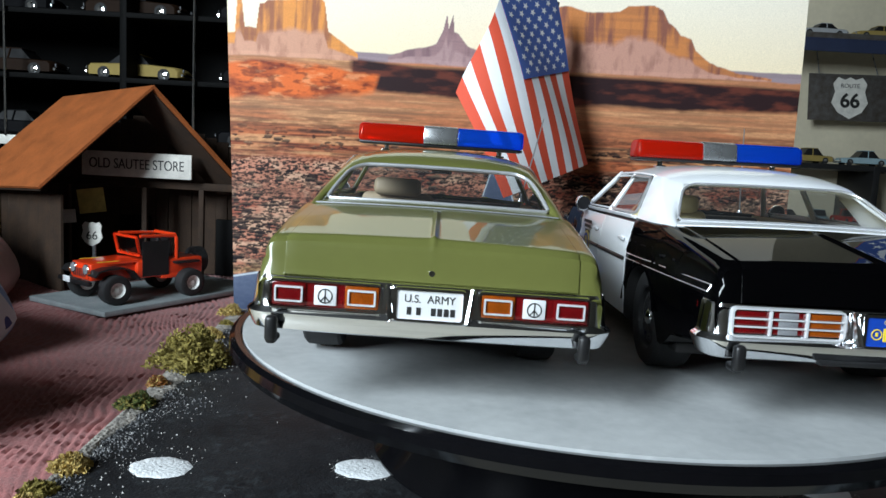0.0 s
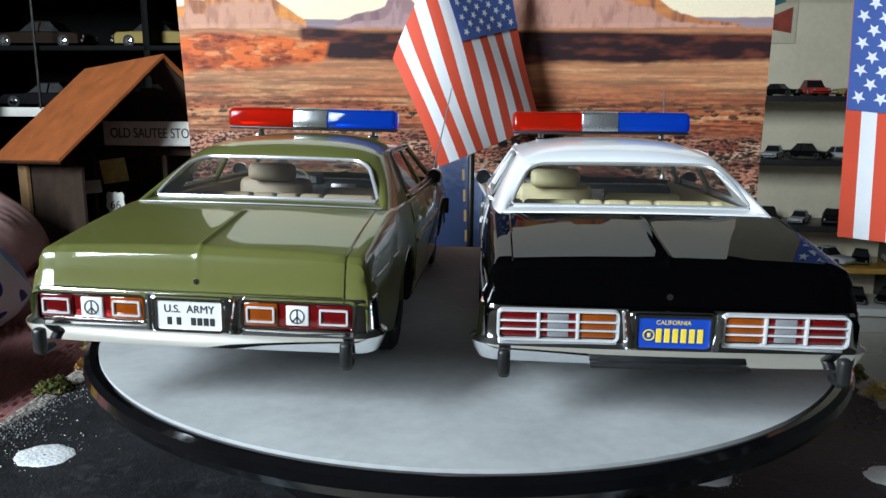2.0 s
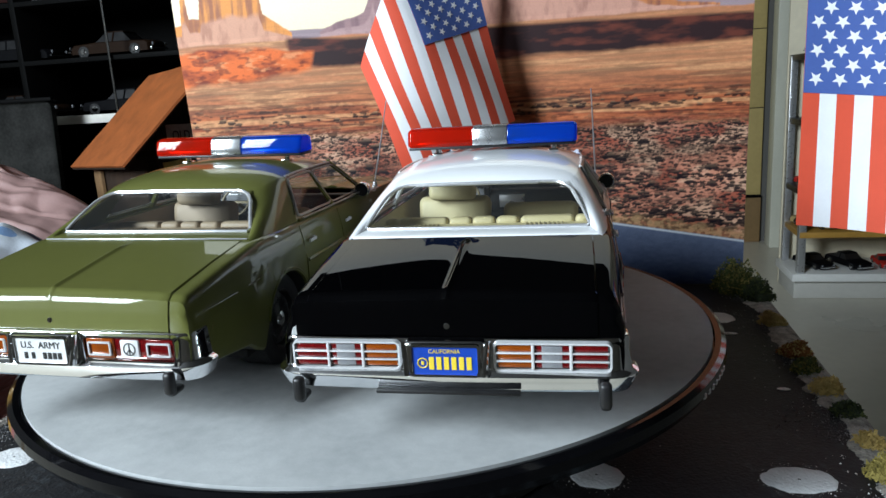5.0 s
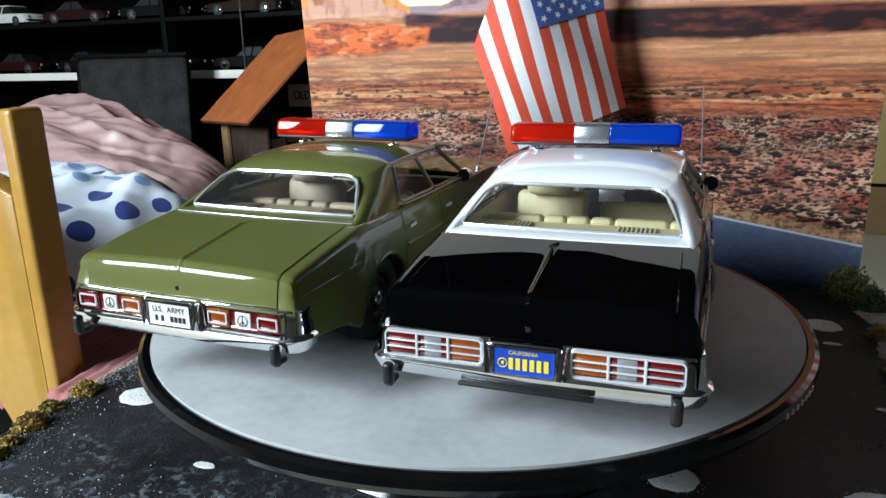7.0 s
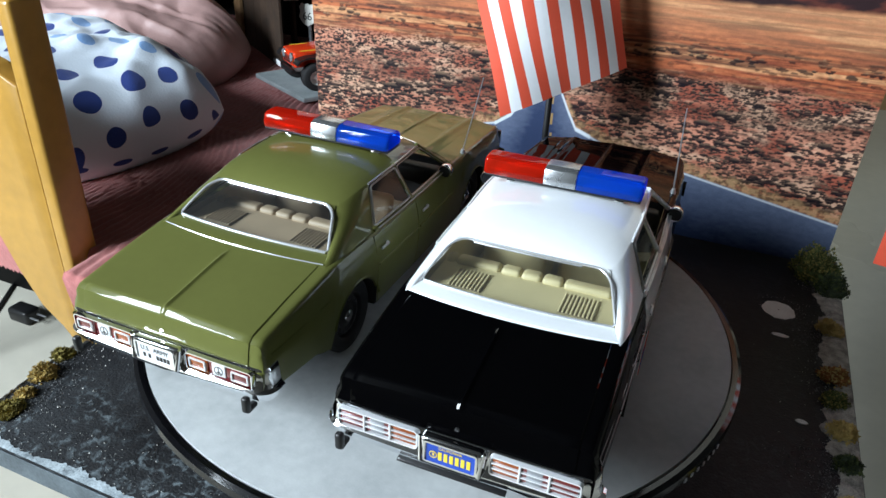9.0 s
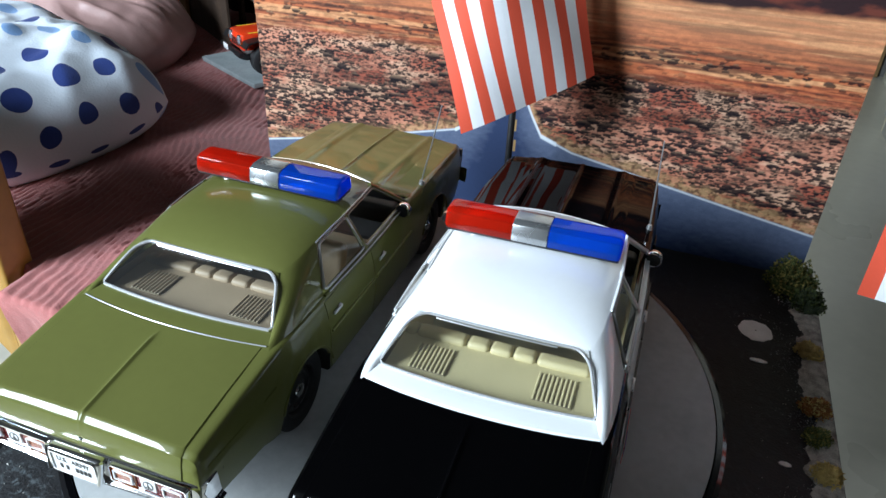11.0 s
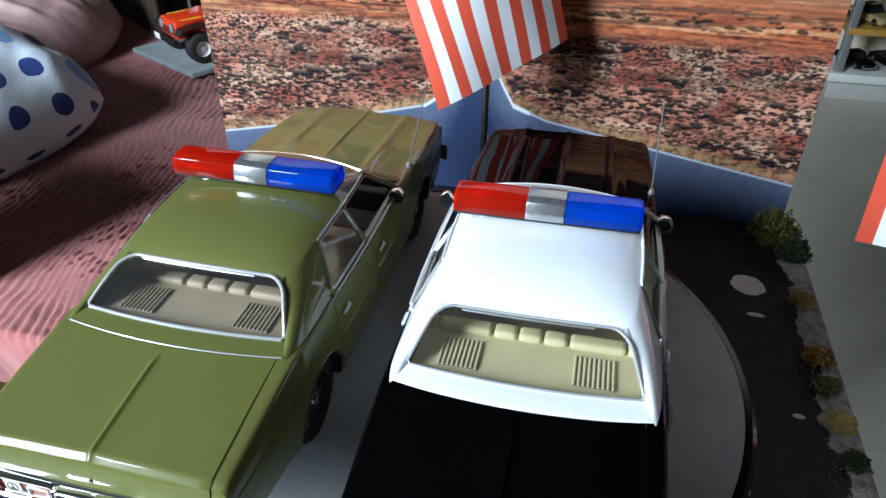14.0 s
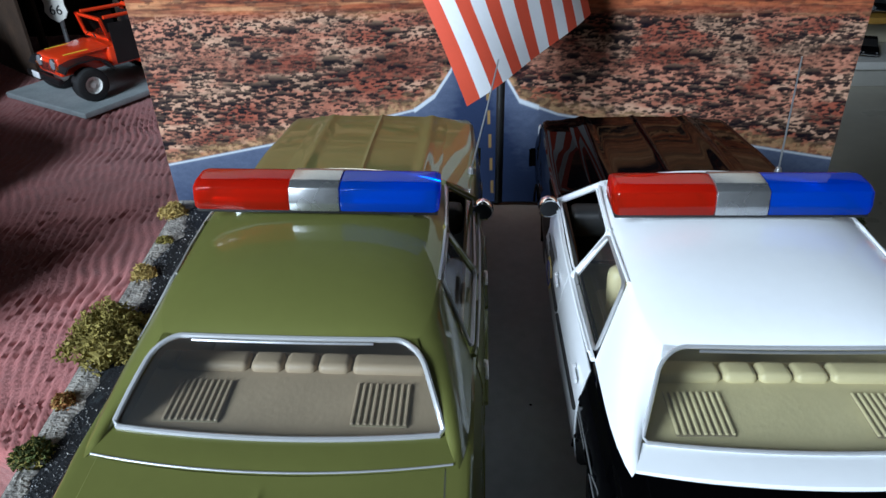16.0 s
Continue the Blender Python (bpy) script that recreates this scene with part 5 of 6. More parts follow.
desk_flag = thing("desk_flag", "small paper stars and stripes flag on a black pole", "flag")
part("pole", glue(tube([(-0.004, 0.234, BOARD_Z + 0.0045), (-0.004, 0.236, 0.09), (0.008, 0.262, 0.16), (0.018, 0.268, 0.22)], 0.0027, 12)), BLACK_PLASTIC, desk_flag)
part("foot", lathe([(0.00001, 0.005), (0.012, 0.0045), (0.014, 0.0), (0.00001, 0.0)], 24, pose(-0.004, 0.234, BOARD_Z + 0.0002)), BLACK_PLASTIC, desk_flag)
FB, FACROSS, FUP = Vector((-0.0242, 0.170, 0.056)), Vector((0.0753, 0.0840, 0.0290)), Vector((-0.030, 0.002, 0.080)).normalized()
FN = FACROSS.cross(FUP).normalized()
FW = FACROSS.length


def desk_shape(u, v, off=0.0):
    k = u / FW
    bend = 0.006 * math.sin(math.pi * k) * (1 - 0.3 * v / 0.1) + 0.0025 * math.sin(k * 9 + v * 40)
    curl = Vector((-0.009, 0.036, -0.001)) * max(0, 1 - k / 0.5) ** 2 * (v / 0.085)
    p = FB + FACROSS * k + FUP * v + Vector((0.10 * k * v, 0.03 * v * k, 0.02 * v * k)) + FN * (0.6 * bend - off) + curl
    return tuple(p)


flag_cloth(desk_flag, desk_shape, (FW * 6 / 13, FW, 0.081), 0.150, FW, cut=lambda u: 0.085 + 1.15 * u, star_size=0.56)

wall_flag = thing("hanging_flag", "paper stars and stripes flag hanging upright", "flag")
HB, HW = Vector((0.2375, 0.129, 0.018)), 0.128


def hang_shape(u, v, off=0.0):
    return (HB.x + 0.98 * u + 0.06 * v, HB.y - 0.16 * u + 0.22 * v + 0.003 * math.sin(u * 60) + off, HB.z - 0.10 * u + v * 0.97)


flag_cloth(wall_flag, hang_shape, (0.0, HW * 7 / 13, 0.083), 0.19, HW)
part("thread", tube([hang_shape(HW / 2, 0.189), (hang_shape(HW / 2, 0.19)[0], hang_shape(HW / 2, 0.19)[1], HIGH)], 0.0006, 6), INK_BLACK, wall_flag)

# ---- moss on the board's edges ----
def moss(label, mats, at, r, h, n, seed, size=0.003):
    rnd = random.Random(seed)
    bm = bmesh.new()
    for i in range(n):
        a, k = rnd.uniform(0, 6.283), rnd.random() ** 0.55
        w0 = 1 + 0.28 * noise.noise((math.cos(a) * 1.7 + seed, math.sin(a) * 1.7, 0.3))
        x, y = r * k * math.cos(a) * rnd.uniform(0.8, 1.1) * w0, r * k * math.sin(a) * rnd.uniform(0.8, 1.1) * w0
        z = h * (1 - k ** 3) * rnd.uniform(0.35, 1.0) * (1 + 0.5 * noise.noise((x * 120, y * 120, seed)))
        s = size * rnd.uniform(0.5, 1.3)
        d = Vector((0.4 * x / r + rnd.uniform(-0.9, 0.9), 0.4 * y / r + rnd.uniform(-0.9, 0.9), rnd.uniform(-0.2, 1.2))).normalized()
        w = d.cross(Vector((rnd.uniform(-1, 1), rnd.uniform(-1, 1), rnd.uniform(-1, 1)))).normalized()
        c = Vector((x, y, z))
        v = [bm.verts.new(c - d * s), bm.verts.new(c + w * s * 0.5), bm.verts.new(c + d * s * 1.2), bm.verts.new(c - w * s * 0.5)]
        f = bm.faces.new(v)
        f.material_index = 0 if rnd.random() < 0.7 else 1
        w2 = w.cross(d)
        v = [bm.verts.new(c - d * s * 0.6), bm.verts.new(c + w2 * s * 0.45), bm.verts.new(c + d * s), bm.verts.new(c - w2 * s * 0.45)]
        bm.faces.new(v).material_index = 0 if rnd.random() < 0.6 else 1
    core = blob(r * 0.7, r * 0.7, h * 0.35, seed, 14, 0.4)
    join(bm, core)
    ob = part("moss_clump", bm, mats, angle=0)
    ob.location = (*at, BOARD_Z + 0.0003)
    return tagged(ob, label, "moss", group="moss along the board's edge")


for i, (x, y, r, h, k) in enumerate(((-0.229, 0.103, 0.025, 0.023, 0), (-0.250, 0.255, 0.011, 0.008, 1), (-0.229, 0.019, 0.010, 0.007, 3), (-0.231, 0.054, 0.0065, 0.006, 2),
                                     (-0.238, 0.172, 0.009, 0.007, 1), (-0.241, 0.215, 0.006, 0.004, 0), (-0.222, -0.062, 0.009, 0.006, 1), (-0.217, -0.104, 0.009, 0.007, 1),
                                     (-0.222, -0.085, 0.007, 0.005, 0), (-0.208, -0.136, 0.009, 0.005, 0), (-0.212, -0.122, 0.006, 0.004, 1),
                                     (0.229, 0.258, 0.020, 0.023, 3), (0.240, 0.232, 0.013, 0.016, 4), (0.237, 0.172, 0.0095, 0.009, 1), (0.237, 0.113, 0.010, 0.009, 2), (0.236, 0.086, 0.0085, 0.008, 3),
                                     (0.239, 0.057, 0.009, 0.008, 1), (0.240, 0.030, 0.008, 0.007, 4), (0.240, -0.004, 0.007, 0.006, 1), (0.240, -0.033, 0.011, 0.009, 0))):
    a, b = MOSS[k], MOSS[(0, 1, 1, 0, 3)[k]]
    moss(("olive moss tuft", "straw coloured moss tuft", "rust brown moss tuft", "green moss tuft", "dark green moss tuft")[k] + " at the board's edge", [a, b], (x, y), r, h, int(820 * (r / 0.012) ** 1.6), 300 + i, 0.0012 + 0.018 * r)

# ---- bed ----
BED = -0.205
bed = thing("bed", "bed under a pink crinkled cover with a pine footboard", "bed")
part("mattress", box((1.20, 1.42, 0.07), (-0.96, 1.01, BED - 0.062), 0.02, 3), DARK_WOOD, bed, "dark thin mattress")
part("bed_frame", box((1.22, 1.44, 0.03), (-0.95, 1.01, BED - 0.114), 0.004), DARK_WOOD, bed)
for sx in (-1.55, -0.33):
    part("bed_leg", box((0.06, 0.06, BED - 0.129 - LOW), (sx, 1.68, (BED - 0.129 + LOW) / 2), 0.006), PINE, bed)
# added near-black sheet that stands in for the deep shade under the bed
part("under_bed_shade", box((1.18, 0.02, BED - 0.131 - LOW), (-0.95, 0.64, (BED - 0.131 + LOW) / 2), 0.003), DARK_WOOD, bed, "added dark panel standing in for the shade under the bed")
PX, PY = -0.5515, 0.200
MIDX = -0.912


def across(pts):
    """A half outline and its mirror image about the footboard's middle."""
    return pts + [(2 * MIDX - x, z) for x, z in pts[::-1]]


rise = across([(-0.5625, -0.002), (-0.60, 0.014), (-0.66, 0.030), (-0.75, 0.043), (-0.86, 0.049)])
arch = across([(-0.5625, -0.40), (-0.572, -0.335), (-0.590, -0.318), (-0.620, -0.297), (-0.643, -0.250), (-0.660, -0.200), (-0.695, -0.140), (-0.76, -0.095), (-0.86, -0.078)])
part("footboard", prism(rise + arch[::-1], 0.026, "y", PY - 0.026, 0.003), PINE, bed, "curved pine footboard with an arched lower edge")
for x in (PX, 2 * MIDX - PX):
    part("post", box((0.020, 0.040, 0.087 - LOW), (x, PY - 0.008, (0.087 + LOW) / 2), 0.005, 3), PINE, bed, "yellow varnished pine post")

cover_rows = []
CW = np.linspace(-1.50, -0.262, 430)


def ripple(x, y):
    """Height of the crinkles and soft dips of the cover."""
    ph = x + 0.30 * y + 0.060 * noise.noise((x * 2.6, y * 2.6, 0)) + 0.030 * noise.noise((x * 6, y * 6, 3)) + 0.010 * noise.noise((x * 15, y * 17, 7)) + 0.0025 * noise.noise((x * 45, y * 50, 2))
    s = math.sin(2 * math.pi * ph / 0.0098)
    amp = 0.0028 * (0.8 + 0.6 * noise.noise((x * 7, y * 7, 9)))
    d = max(0, x + 0.32)
    return amp * (s - 0.35 * s * s) + 0.0012 * noise.noise((x * 60, y * 60, 2)) + 0.014 * noise.noise((x * 3.2, y * 3.2, 5)) - 1.6 * d * d


for y in np.linspace(0.20, 1.42, 230):
    cover_rows.append([(x, y, BED + ripple(x, y)) for x in CW])
first = cover_rows[0]
drop = [first, [(x, y - 0.006, z - 0.008) for x, y, z in first], [(x, y + 0.004, z - 0.075) for x, y, z in first]]
FX = np.linspace(-0.532, -0.262, 96)
apron = [[(x, y, BED + ripple(x, y)) for x in FX] for y in np.linspace(0.20, 0.152, 12)]
edge = apron[-1]
apron += [[(x, y - 0.004, z - 0.006) for x, y, z in edge], [(x, y + 0.002 + 0.006 * math.sin(x * 60), z - 0.035) for x, y, z in edge], [(x, y + 0.014 + 0.008 * math.sin(x * 60), z - 0.10) for x, y, z in edge]]
cover = part("bed_cover", glue(grid(cover_rows), grid(drop), grid(apron)), BLANKET, angle=80)
tagged(cover, "pink crinkled cotton cover spread over the bed", "bedspread")


def cushion(w, d, h, seed, n=44, crease=0.006, folds=0.0, cloth=None, gathers=0.0):
    """A soft pillow with a seam and creases."""
    rows = []
    for i in range(n + 1):
        v = -1 + 2 * i / n
        top_row, low_row = [], []
        for j in range(n + 1):
            u = -1 + 2 * j / n
            e = max(0, (1 - abs(u) ** 3) * (1 - abs(v) ** 3)) ** 0.5
            pinch = 1 - 0.15 * (abs(u) * abs(v)) ** 2
            c = crease * noise.noise((u * 2.3 + seed, v * 2.3, seed)) + crease * 0.5 * abs(noise.noise((u * 5 + seed, v * 3, 2.0 + seed)))
            c += folds * (0.5 - abs(noise.noise((u * 3.1 + 0.8 * v + seed, v * 1.3 - 0.9 * u, seed)))) * (0.6 + abs(u)) + folds * 0.35 * (0.5 - abs(noise.noise((u * 7 + 2 * v, v * 3 - 2 * u, seed + 4))))
            c += gathers * (0.42 - abs(noise.noise((u * 1.1 + 0.5 * v + seed, (v - 0.7 * u) * 3.0 + 0.6 * math.sin(u * 3), seed)))) + 0.4 * gathers * (0.42 - abs(noise.noise((u * 1.6 + v, (v - 0.9 * u) * 6.5, seed + 3))))
            top_row.append((u * w / 2 * pinch, v * d / 2 * pinch, h * e * 0.62 + c * e))
            low_row.append((u * w / 2 * pinch, v * d / 2 * pinch, -h * e * 0.38))
        rows.append((top_row, low_row))
    bm = glue(grid([r[0] for r in rows]), grid([r[1] for r in rows]))
    bmesh.ops.remove_doubles(bm, verts=bm.verts, dist=1e-6)
    if cloth is not None:
        for side in (1, 0):
            p = np.array([r[side] for r in rows])
            for axis in (1, 0):
                d = np.linalg.norm(np.diff(p, axis=axis), axis=2)
                run = np.cumsum(np.concatenate([np.zeros_like(d[:, :1] if axis else d[:1]), d], axis=axis), axis=axis)
                run = run - (run[:, n // 2:n // 2 + 1] if axis else run[n // 2:n // 2 + 1])
                for q, w_ in zip(p.reshape(-1, 3), run.ravel()):
                    cloth.setdefault(tuple(np.round(q, 5)), [0, 0, side * 0.5])[1 - axis] = float(w_)
    return bm


DOTS = mat("spotted_cotton", (0.84, 0.88, 0.94), 0.8, bump=0.0005, bscale=300, sheen=0.2)
nt = DOTS.node_tree
pb = nt.nodes["Principled BSDF"]
tc = nt.nodes.new("ShaderNodeAttribute")
tc.attribute_name = "cloth"
mp = nt.nodes.new("ShaderNodeMapping")
mp.inputs["Scale"].default_value = (1, 1, 0.0)
vo = nt.nodes.new("ShaderNodeTexVoronoi")
vo.inputs["Scale"].default_value, vo.inputs["Randomness"].default_value = 15.5, 0.22
nt.links.new(tc.outputs["Vector"], mp.inputs[0])
nt.links.new(mp.outputs[0], vo.inputs["Vector"])
lt = nt.nodes.new("ShaderNodeMath")
lt.operation = "LESS_THAN"
lt.inputs[1].default_value = 0.29
nt.links.new(vo.outputs["Distance"], lt.inputs[0])
sep = nt.nodes.new("ShaderNodeSeparateColor")
nt.links.new(vo.outputs["Color"], sep.inputs[0])
cr = nt.nodes.new("ShaderNodeValToRGB")
cr.color_ramp.interpolation = "CONSTANT"
cr.color_ramp.elements[0].color, cr.color_ramp.elements[1].color = (0.012, 0.04, 0.22, 1), (0.22, 0.40, 0.72, 1)
cr.color_ramp.elements[1].position = 0.56
nt.links.new(sep.outputs[0], cr.inputs[0])
mx = nt.nodes.new("ShaderNodeMix")
mx.data_type = "RGBA"
mx.inputs[6].default_value = (0.72, 0.79, 0.88, 1)
nt.links.new(lt.outputs[0], mx.inputs[0])
nt.links.new(cr.outputs[0], mx.inputs[7])
nt.links.new(mx.outputs[2], pb.inputs["Base Color"])
woven = {}
pil = part("spotted_pillow", cushion(0.46, 0.36, 0.175, 3.1, n=70, crease=0.018, folds=0.024, cloth=woven), DOTS, angle=0)
at = pil.data.attributes.new("cloth", "FLOAT_VECTOR", "POINT")
for v in pil.data.vertices:
    at.data[v.index].vector = woven.get(tuple(np.round(np.array(v.co), 5)), (v.co.x, v.co.y, 0))
pil.data.shade_smooth()
pil.matrix_basis = pose(-0.872, 0.49, BED + 0.045, 4, 3, -14)
tagged(pil, "white pillow with blue spots lying on the bed", "pillow")
pil2 = part("pink_pillow", cushion(0.62, 0.36, 0.16, 7.7, n=120, crease=0.02, folds=0.010, gathers=0.034), PINK_SATIN, angle=0)
pil2.data.shade_smooth()
pil2.matrix_basis = pose(-1.14, 0.84, BED + 0.100, 10, 18, -6)
tagged(pil2, "crumpled pink satin pillow on the bed", "pillow")

# ---- red off-road model on a grey base ----
jbase = part("diorama_tray", box((0.38, 0.21, 0.010), (0, 0, 0.005), 0.002), BASE_GREY)
jbase.matrix_basis = pose(-0.631, 1.018, BED + 0.002, 0, 0, 62)
tagged(jbase, "flat grey diorama tray lying on the bed", "tray")


def make_jeep(m):
    j = thing("off_road_car", "bright orange red open off-road model car", "model car", m)
    def add(n, bm, material, parent=j, text=""):
        return part(n, mm(bm), material, parent, text)
    # front towards +y, 1:12
    add("body", glue(box((92, 150, 36), (0, -52, 62), 4, 3), box((94, 60, 10), (0, -60, 44), 2)), JEEP_RED)
    add("bonnet", slab([[(x, y, z - 0.0012 * x * x) for x in np.linspace(-w, w, 9)] for y, w, z in ((20, 45, 84), (60, 41, 82), (105, 36, 80), (112, 34, 78))], 4), JEEP_RED)
    add("nose", glue(box((74, 92, 34), (0, 66, 62), 4, 3)), JEEP_RED)
    g = add("grille", box((66, 3, 24), (0, 113, 62), 1), JEEP_RED)
    for k in range(7):
        add("slot", box((4, 1.5, 16), (-21 + 7 * k, 114.6, 60), 0.5, 1), BLACK_PLASTIC, g)
    for sx in (-1, 1):
        add("fender", slab([[(sx * x, y, z) for x in (36, 50, 66)] for y, z in ((118, 58), (110, 68), (90, 72), (60, 72), (40, 64), (26, 46))], 3), BLACK_PLASTIC)
        h = add("headlamp", lathe([(0.1, 3), (8, 2.4), (9.6, 0), (9.6, -3)], 24, pose(sx * 24, 114, 67, -90)), CLEAR_LENS, j, "round clear headlamp")
        add("rim", tube([(sx * 24 + 9.8 * math.cos(t), 115, 67 + 9.8 * math.sin(t)) for t in np.linspace(0, 6.283, 25)[:-1]], 1.0, 6, closed=True), CHROME, h)
        add("indicator", lathe([(0.1, 2), (4, 1.5), (4.5, -2)], 16, pose(sx * 38, 114, 60, -90)), AMBER_LENS)
        add("bonnet_flash", box((4, 62, 0.8), (sx * 33, 66, 80.6), 0.3, 1, (0, sx * 3, 0)), INK_YELLOW, j, "yellow flash")
        add("door", slab([[(sx * 47.2, y, z) for y in np.linspace(-46, 12, 6)] for z in (47, 60, 74, 84, 104, 118)], 1.6), BLACK_PLASTIC, j, "black canvas half door")
        add("rear_fender", box((14, 58, 5), (sx * 52, -84, 72), 2), BLACK_PLASTIC)
        add("seat", glue(box((30, 30, 12), (sx * 20, -40, 84), 4), box((30, 9, 40), (sx * 20, -58, 102), 4, 3, (-8, 0, 0))), BLACK_PLASTIC)
    add("front_bumper", box((118, 9, 9), (0, 124, 44), 2), BLACK_PLASTIC)
    add("number_plate", box((26, 1.5, 12), (20, 129.5, 46), 0.5), PLATE_WHITE)
    fr = frame_bar(88, 44, 6, 6, 4)
    fr.transform(pose(0, 20, 108, -12))
    ws = add("windscreen_frame", fr, JEEP_RED)
    gl = box((78, 1, 34), (0, 18, 108), 0, 1, (-12, 0, 0))
    add("windscreen", gl, GLASS, ws)
    for sx in (-1, 1):
        add("wiper", tube([(sx * 18, 25, 92), (sx * 8 , 24, 98)], 1.2, 6), CHROME, ws)
    add("roll_bar", glue(tube([(-42, -66, 78), (-42, -66, 122), (-36, -66, 128), (36, -66, 128), (42, -66, 122), (42, -66, 78)], 4, 8), tube([(-38, -66, 126), (-40, 14, 128)], 3.4, 8), tube([(38, -66, 126), (40, 14, 128)], 3.4, 8)), JEEP_RED)
    ty = lathe([(15, -13), (24, -14), (28, -12), (29, -7), (29, 7), (28, 12), (24, 14), (15, 13)], 30)
    rm = lathe([(0.1, 9), (5, 9), (8, 6), (13, 7), (15.5, 12), (16.5, 12.5), (16.5, -10), (0.1, -10)], 24)
    w0 = add("wheel", ty, RUBBER, j, "chunky black tyre on a white rim")
    r0 = add("rim", rm, WHITE_LAC, w0)
    first = True
    for sx in (1, -1):
        for y in (76, -88):
            if first:
                w, first = w0, False
            else:
                w = share("wheel", w0.data, j)
                share("rim", r0.data, w)
            w.matrix_basis = pose(sx * 0.058, y * 0.001, 0.029, 0, 90 * sx, 0)
    sp = share("spare_wheel", w0.data, j, pose(0, -0.142, 0.066, 90, 0, 0))
    share("rim", r0.data, sp)
    return j


jeep = make_jeep(pose(-0.6405, 0.946, BED + 0.0125, 0, 0, 144) @ Matrix.Scale(0.905, 4))

# route sign beside it
rs = thing("route_sign", "small white shield road sign on a post", "road sign", pose(-0.775, 1.06, BED + 0.014))
part("sign_post", tube([(0, 0, 0), (0, 0, 0.085)], 0.004, 8), SILVER, rs)
shield = [(-0.025, 0.020), (-0.018, 0.030), (-0.008, 0.026), (0, 0.030), (0.008, 0.026), (0.018, 0.030), (0.025, 0.020), (0.022, 0.008), (0.027, -0.008), (0.018, -0.022), (0, -0.032), (-0.018, -0.022), (-0.027, -0.008), (-0.022, 0.008)]
sb = part("shield", prism([(a * 0.8, b * 0.8 + 0.098) for a, b in shield], 0.003, "y", -0.0085, 0.0005), SIGN_GREY, rs)
words("66", 0.024, pose(0, -0.0088, 0.094, 90), INK_BLACK, sb)

# ---- model store ----
store = thing("model_store", "rustic wooden model store with an orange roof", "model house")
EV, DIRR = Vector((-0.806, 0.926, -0.001)), Vector((-0.30, 0.22, -0.016)).normalized()
ACR = Vector((0.747, 0.664, 0)).normalized()
LEN, HALFW, RISE = 0.372, 0.205, 0.204
peak = EV + ACR * HALFW + Vector((0, 0, RISE))
far_e = EV + ACR * 2 * HALFW


def slope(a, b):
    """One slope of the roof: stained panel above, dark lining below."""
    a, b = Vector(a), Vector(b)
    up = (b - a).cross(DIRR).normalized()
    up = up if up.z > 0 else -up
    n = 9
    rows = [[Vector(lerp(a, b, i / n)) + up * (0.0012 * noise.noise((i * 2.1, k * 3.0, a.x))) + DIRR * (LEN * k / 8) for k in range(9)] for i in range(n + 1)]
    part("roof_panel", slab(rows, 0.005), ROOF_WOOD, store, "orange stained roof slope")
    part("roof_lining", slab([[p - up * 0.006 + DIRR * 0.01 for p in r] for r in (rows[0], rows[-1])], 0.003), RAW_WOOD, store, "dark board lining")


slope(EV, peak)
LEN = 0.10
slope(far_e, peak)
GROUND = BED + 0.006
for i in range(24):
    x = -1.08 + i * 0.0275
    k = 1 - abs((i + 0.5) / 12 - 1)
    hgt = 0.06 + 0.10 * k - GROUND
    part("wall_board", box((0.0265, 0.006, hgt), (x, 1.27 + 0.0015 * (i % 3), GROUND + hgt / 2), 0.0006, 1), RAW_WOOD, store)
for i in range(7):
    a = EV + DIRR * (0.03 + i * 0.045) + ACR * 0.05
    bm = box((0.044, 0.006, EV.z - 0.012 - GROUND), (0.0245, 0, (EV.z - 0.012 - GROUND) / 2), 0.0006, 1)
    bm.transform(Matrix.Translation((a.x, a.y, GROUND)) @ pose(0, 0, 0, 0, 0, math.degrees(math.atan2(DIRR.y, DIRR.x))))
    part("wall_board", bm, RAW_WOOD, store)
for x, y in ((-0.86, 1.12), (-0.715, 1.16), (-0.60, 1.18)):
    part("porch_post", box((0.011, 0.011, -GROUND), (x, y, GROUND / 2), 0.001), RAW_WOOD, store)
part("porch_beam", box((0.66, 0.014, 0.016), (-0.75, 1.19, 0.006), 0.002), RAW_WOOD, store)
# no openings are cut: near-black plates paint the shade inside the doorways
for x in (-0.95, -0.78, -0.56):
    part("doorway", box((0.07, 0.01, 0.13), (x, 1.262, GROUND + 0.065), 0.002), DARK_WOOD, store, "near-black plate for the doorway's unlit inside")
# paler copy of the wall wood; the light on this corner is in its colour
LIT_WOOD = mat("pale_lit_board", (0.30, 0.17, 0.075), 0.8, var=0.4, scale=30, bump=0.0006, bscale=160)
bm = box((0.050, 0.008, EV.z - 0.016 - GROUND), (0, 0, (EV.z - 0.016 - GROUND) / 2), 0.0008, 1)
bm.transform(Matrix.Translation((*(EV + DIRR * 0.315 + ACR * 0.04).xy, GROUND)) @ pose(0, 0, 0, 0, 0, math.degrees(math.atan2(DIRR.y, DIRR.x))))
part("corner_board", bm, LIT_WOOD, store, "wooden corner board coloured paler to look lit")
slope_up = (peak - EV).cross(DIRR).normalized()
slope_up = slope_up if slope_up.z > 0 else -slope_up
knot = EV + (peak - EV) * 0.27 + DIRR * 0.06 + slope_up * 0.0005
along = (peak - EV).normalized()
knot_m = Matrix((along, DIRR, slope_up)).transposed().to_4x4()
bm = lathe([(0.0001, 0.004), (0.010, 0.003), (0.013, 0.0), (0.013, -0.003)], 20, Matrix.Diagonal((2.0, 1, 1, 1)))
bm.transform(Matrix.Translation(knot) @ knot_m)
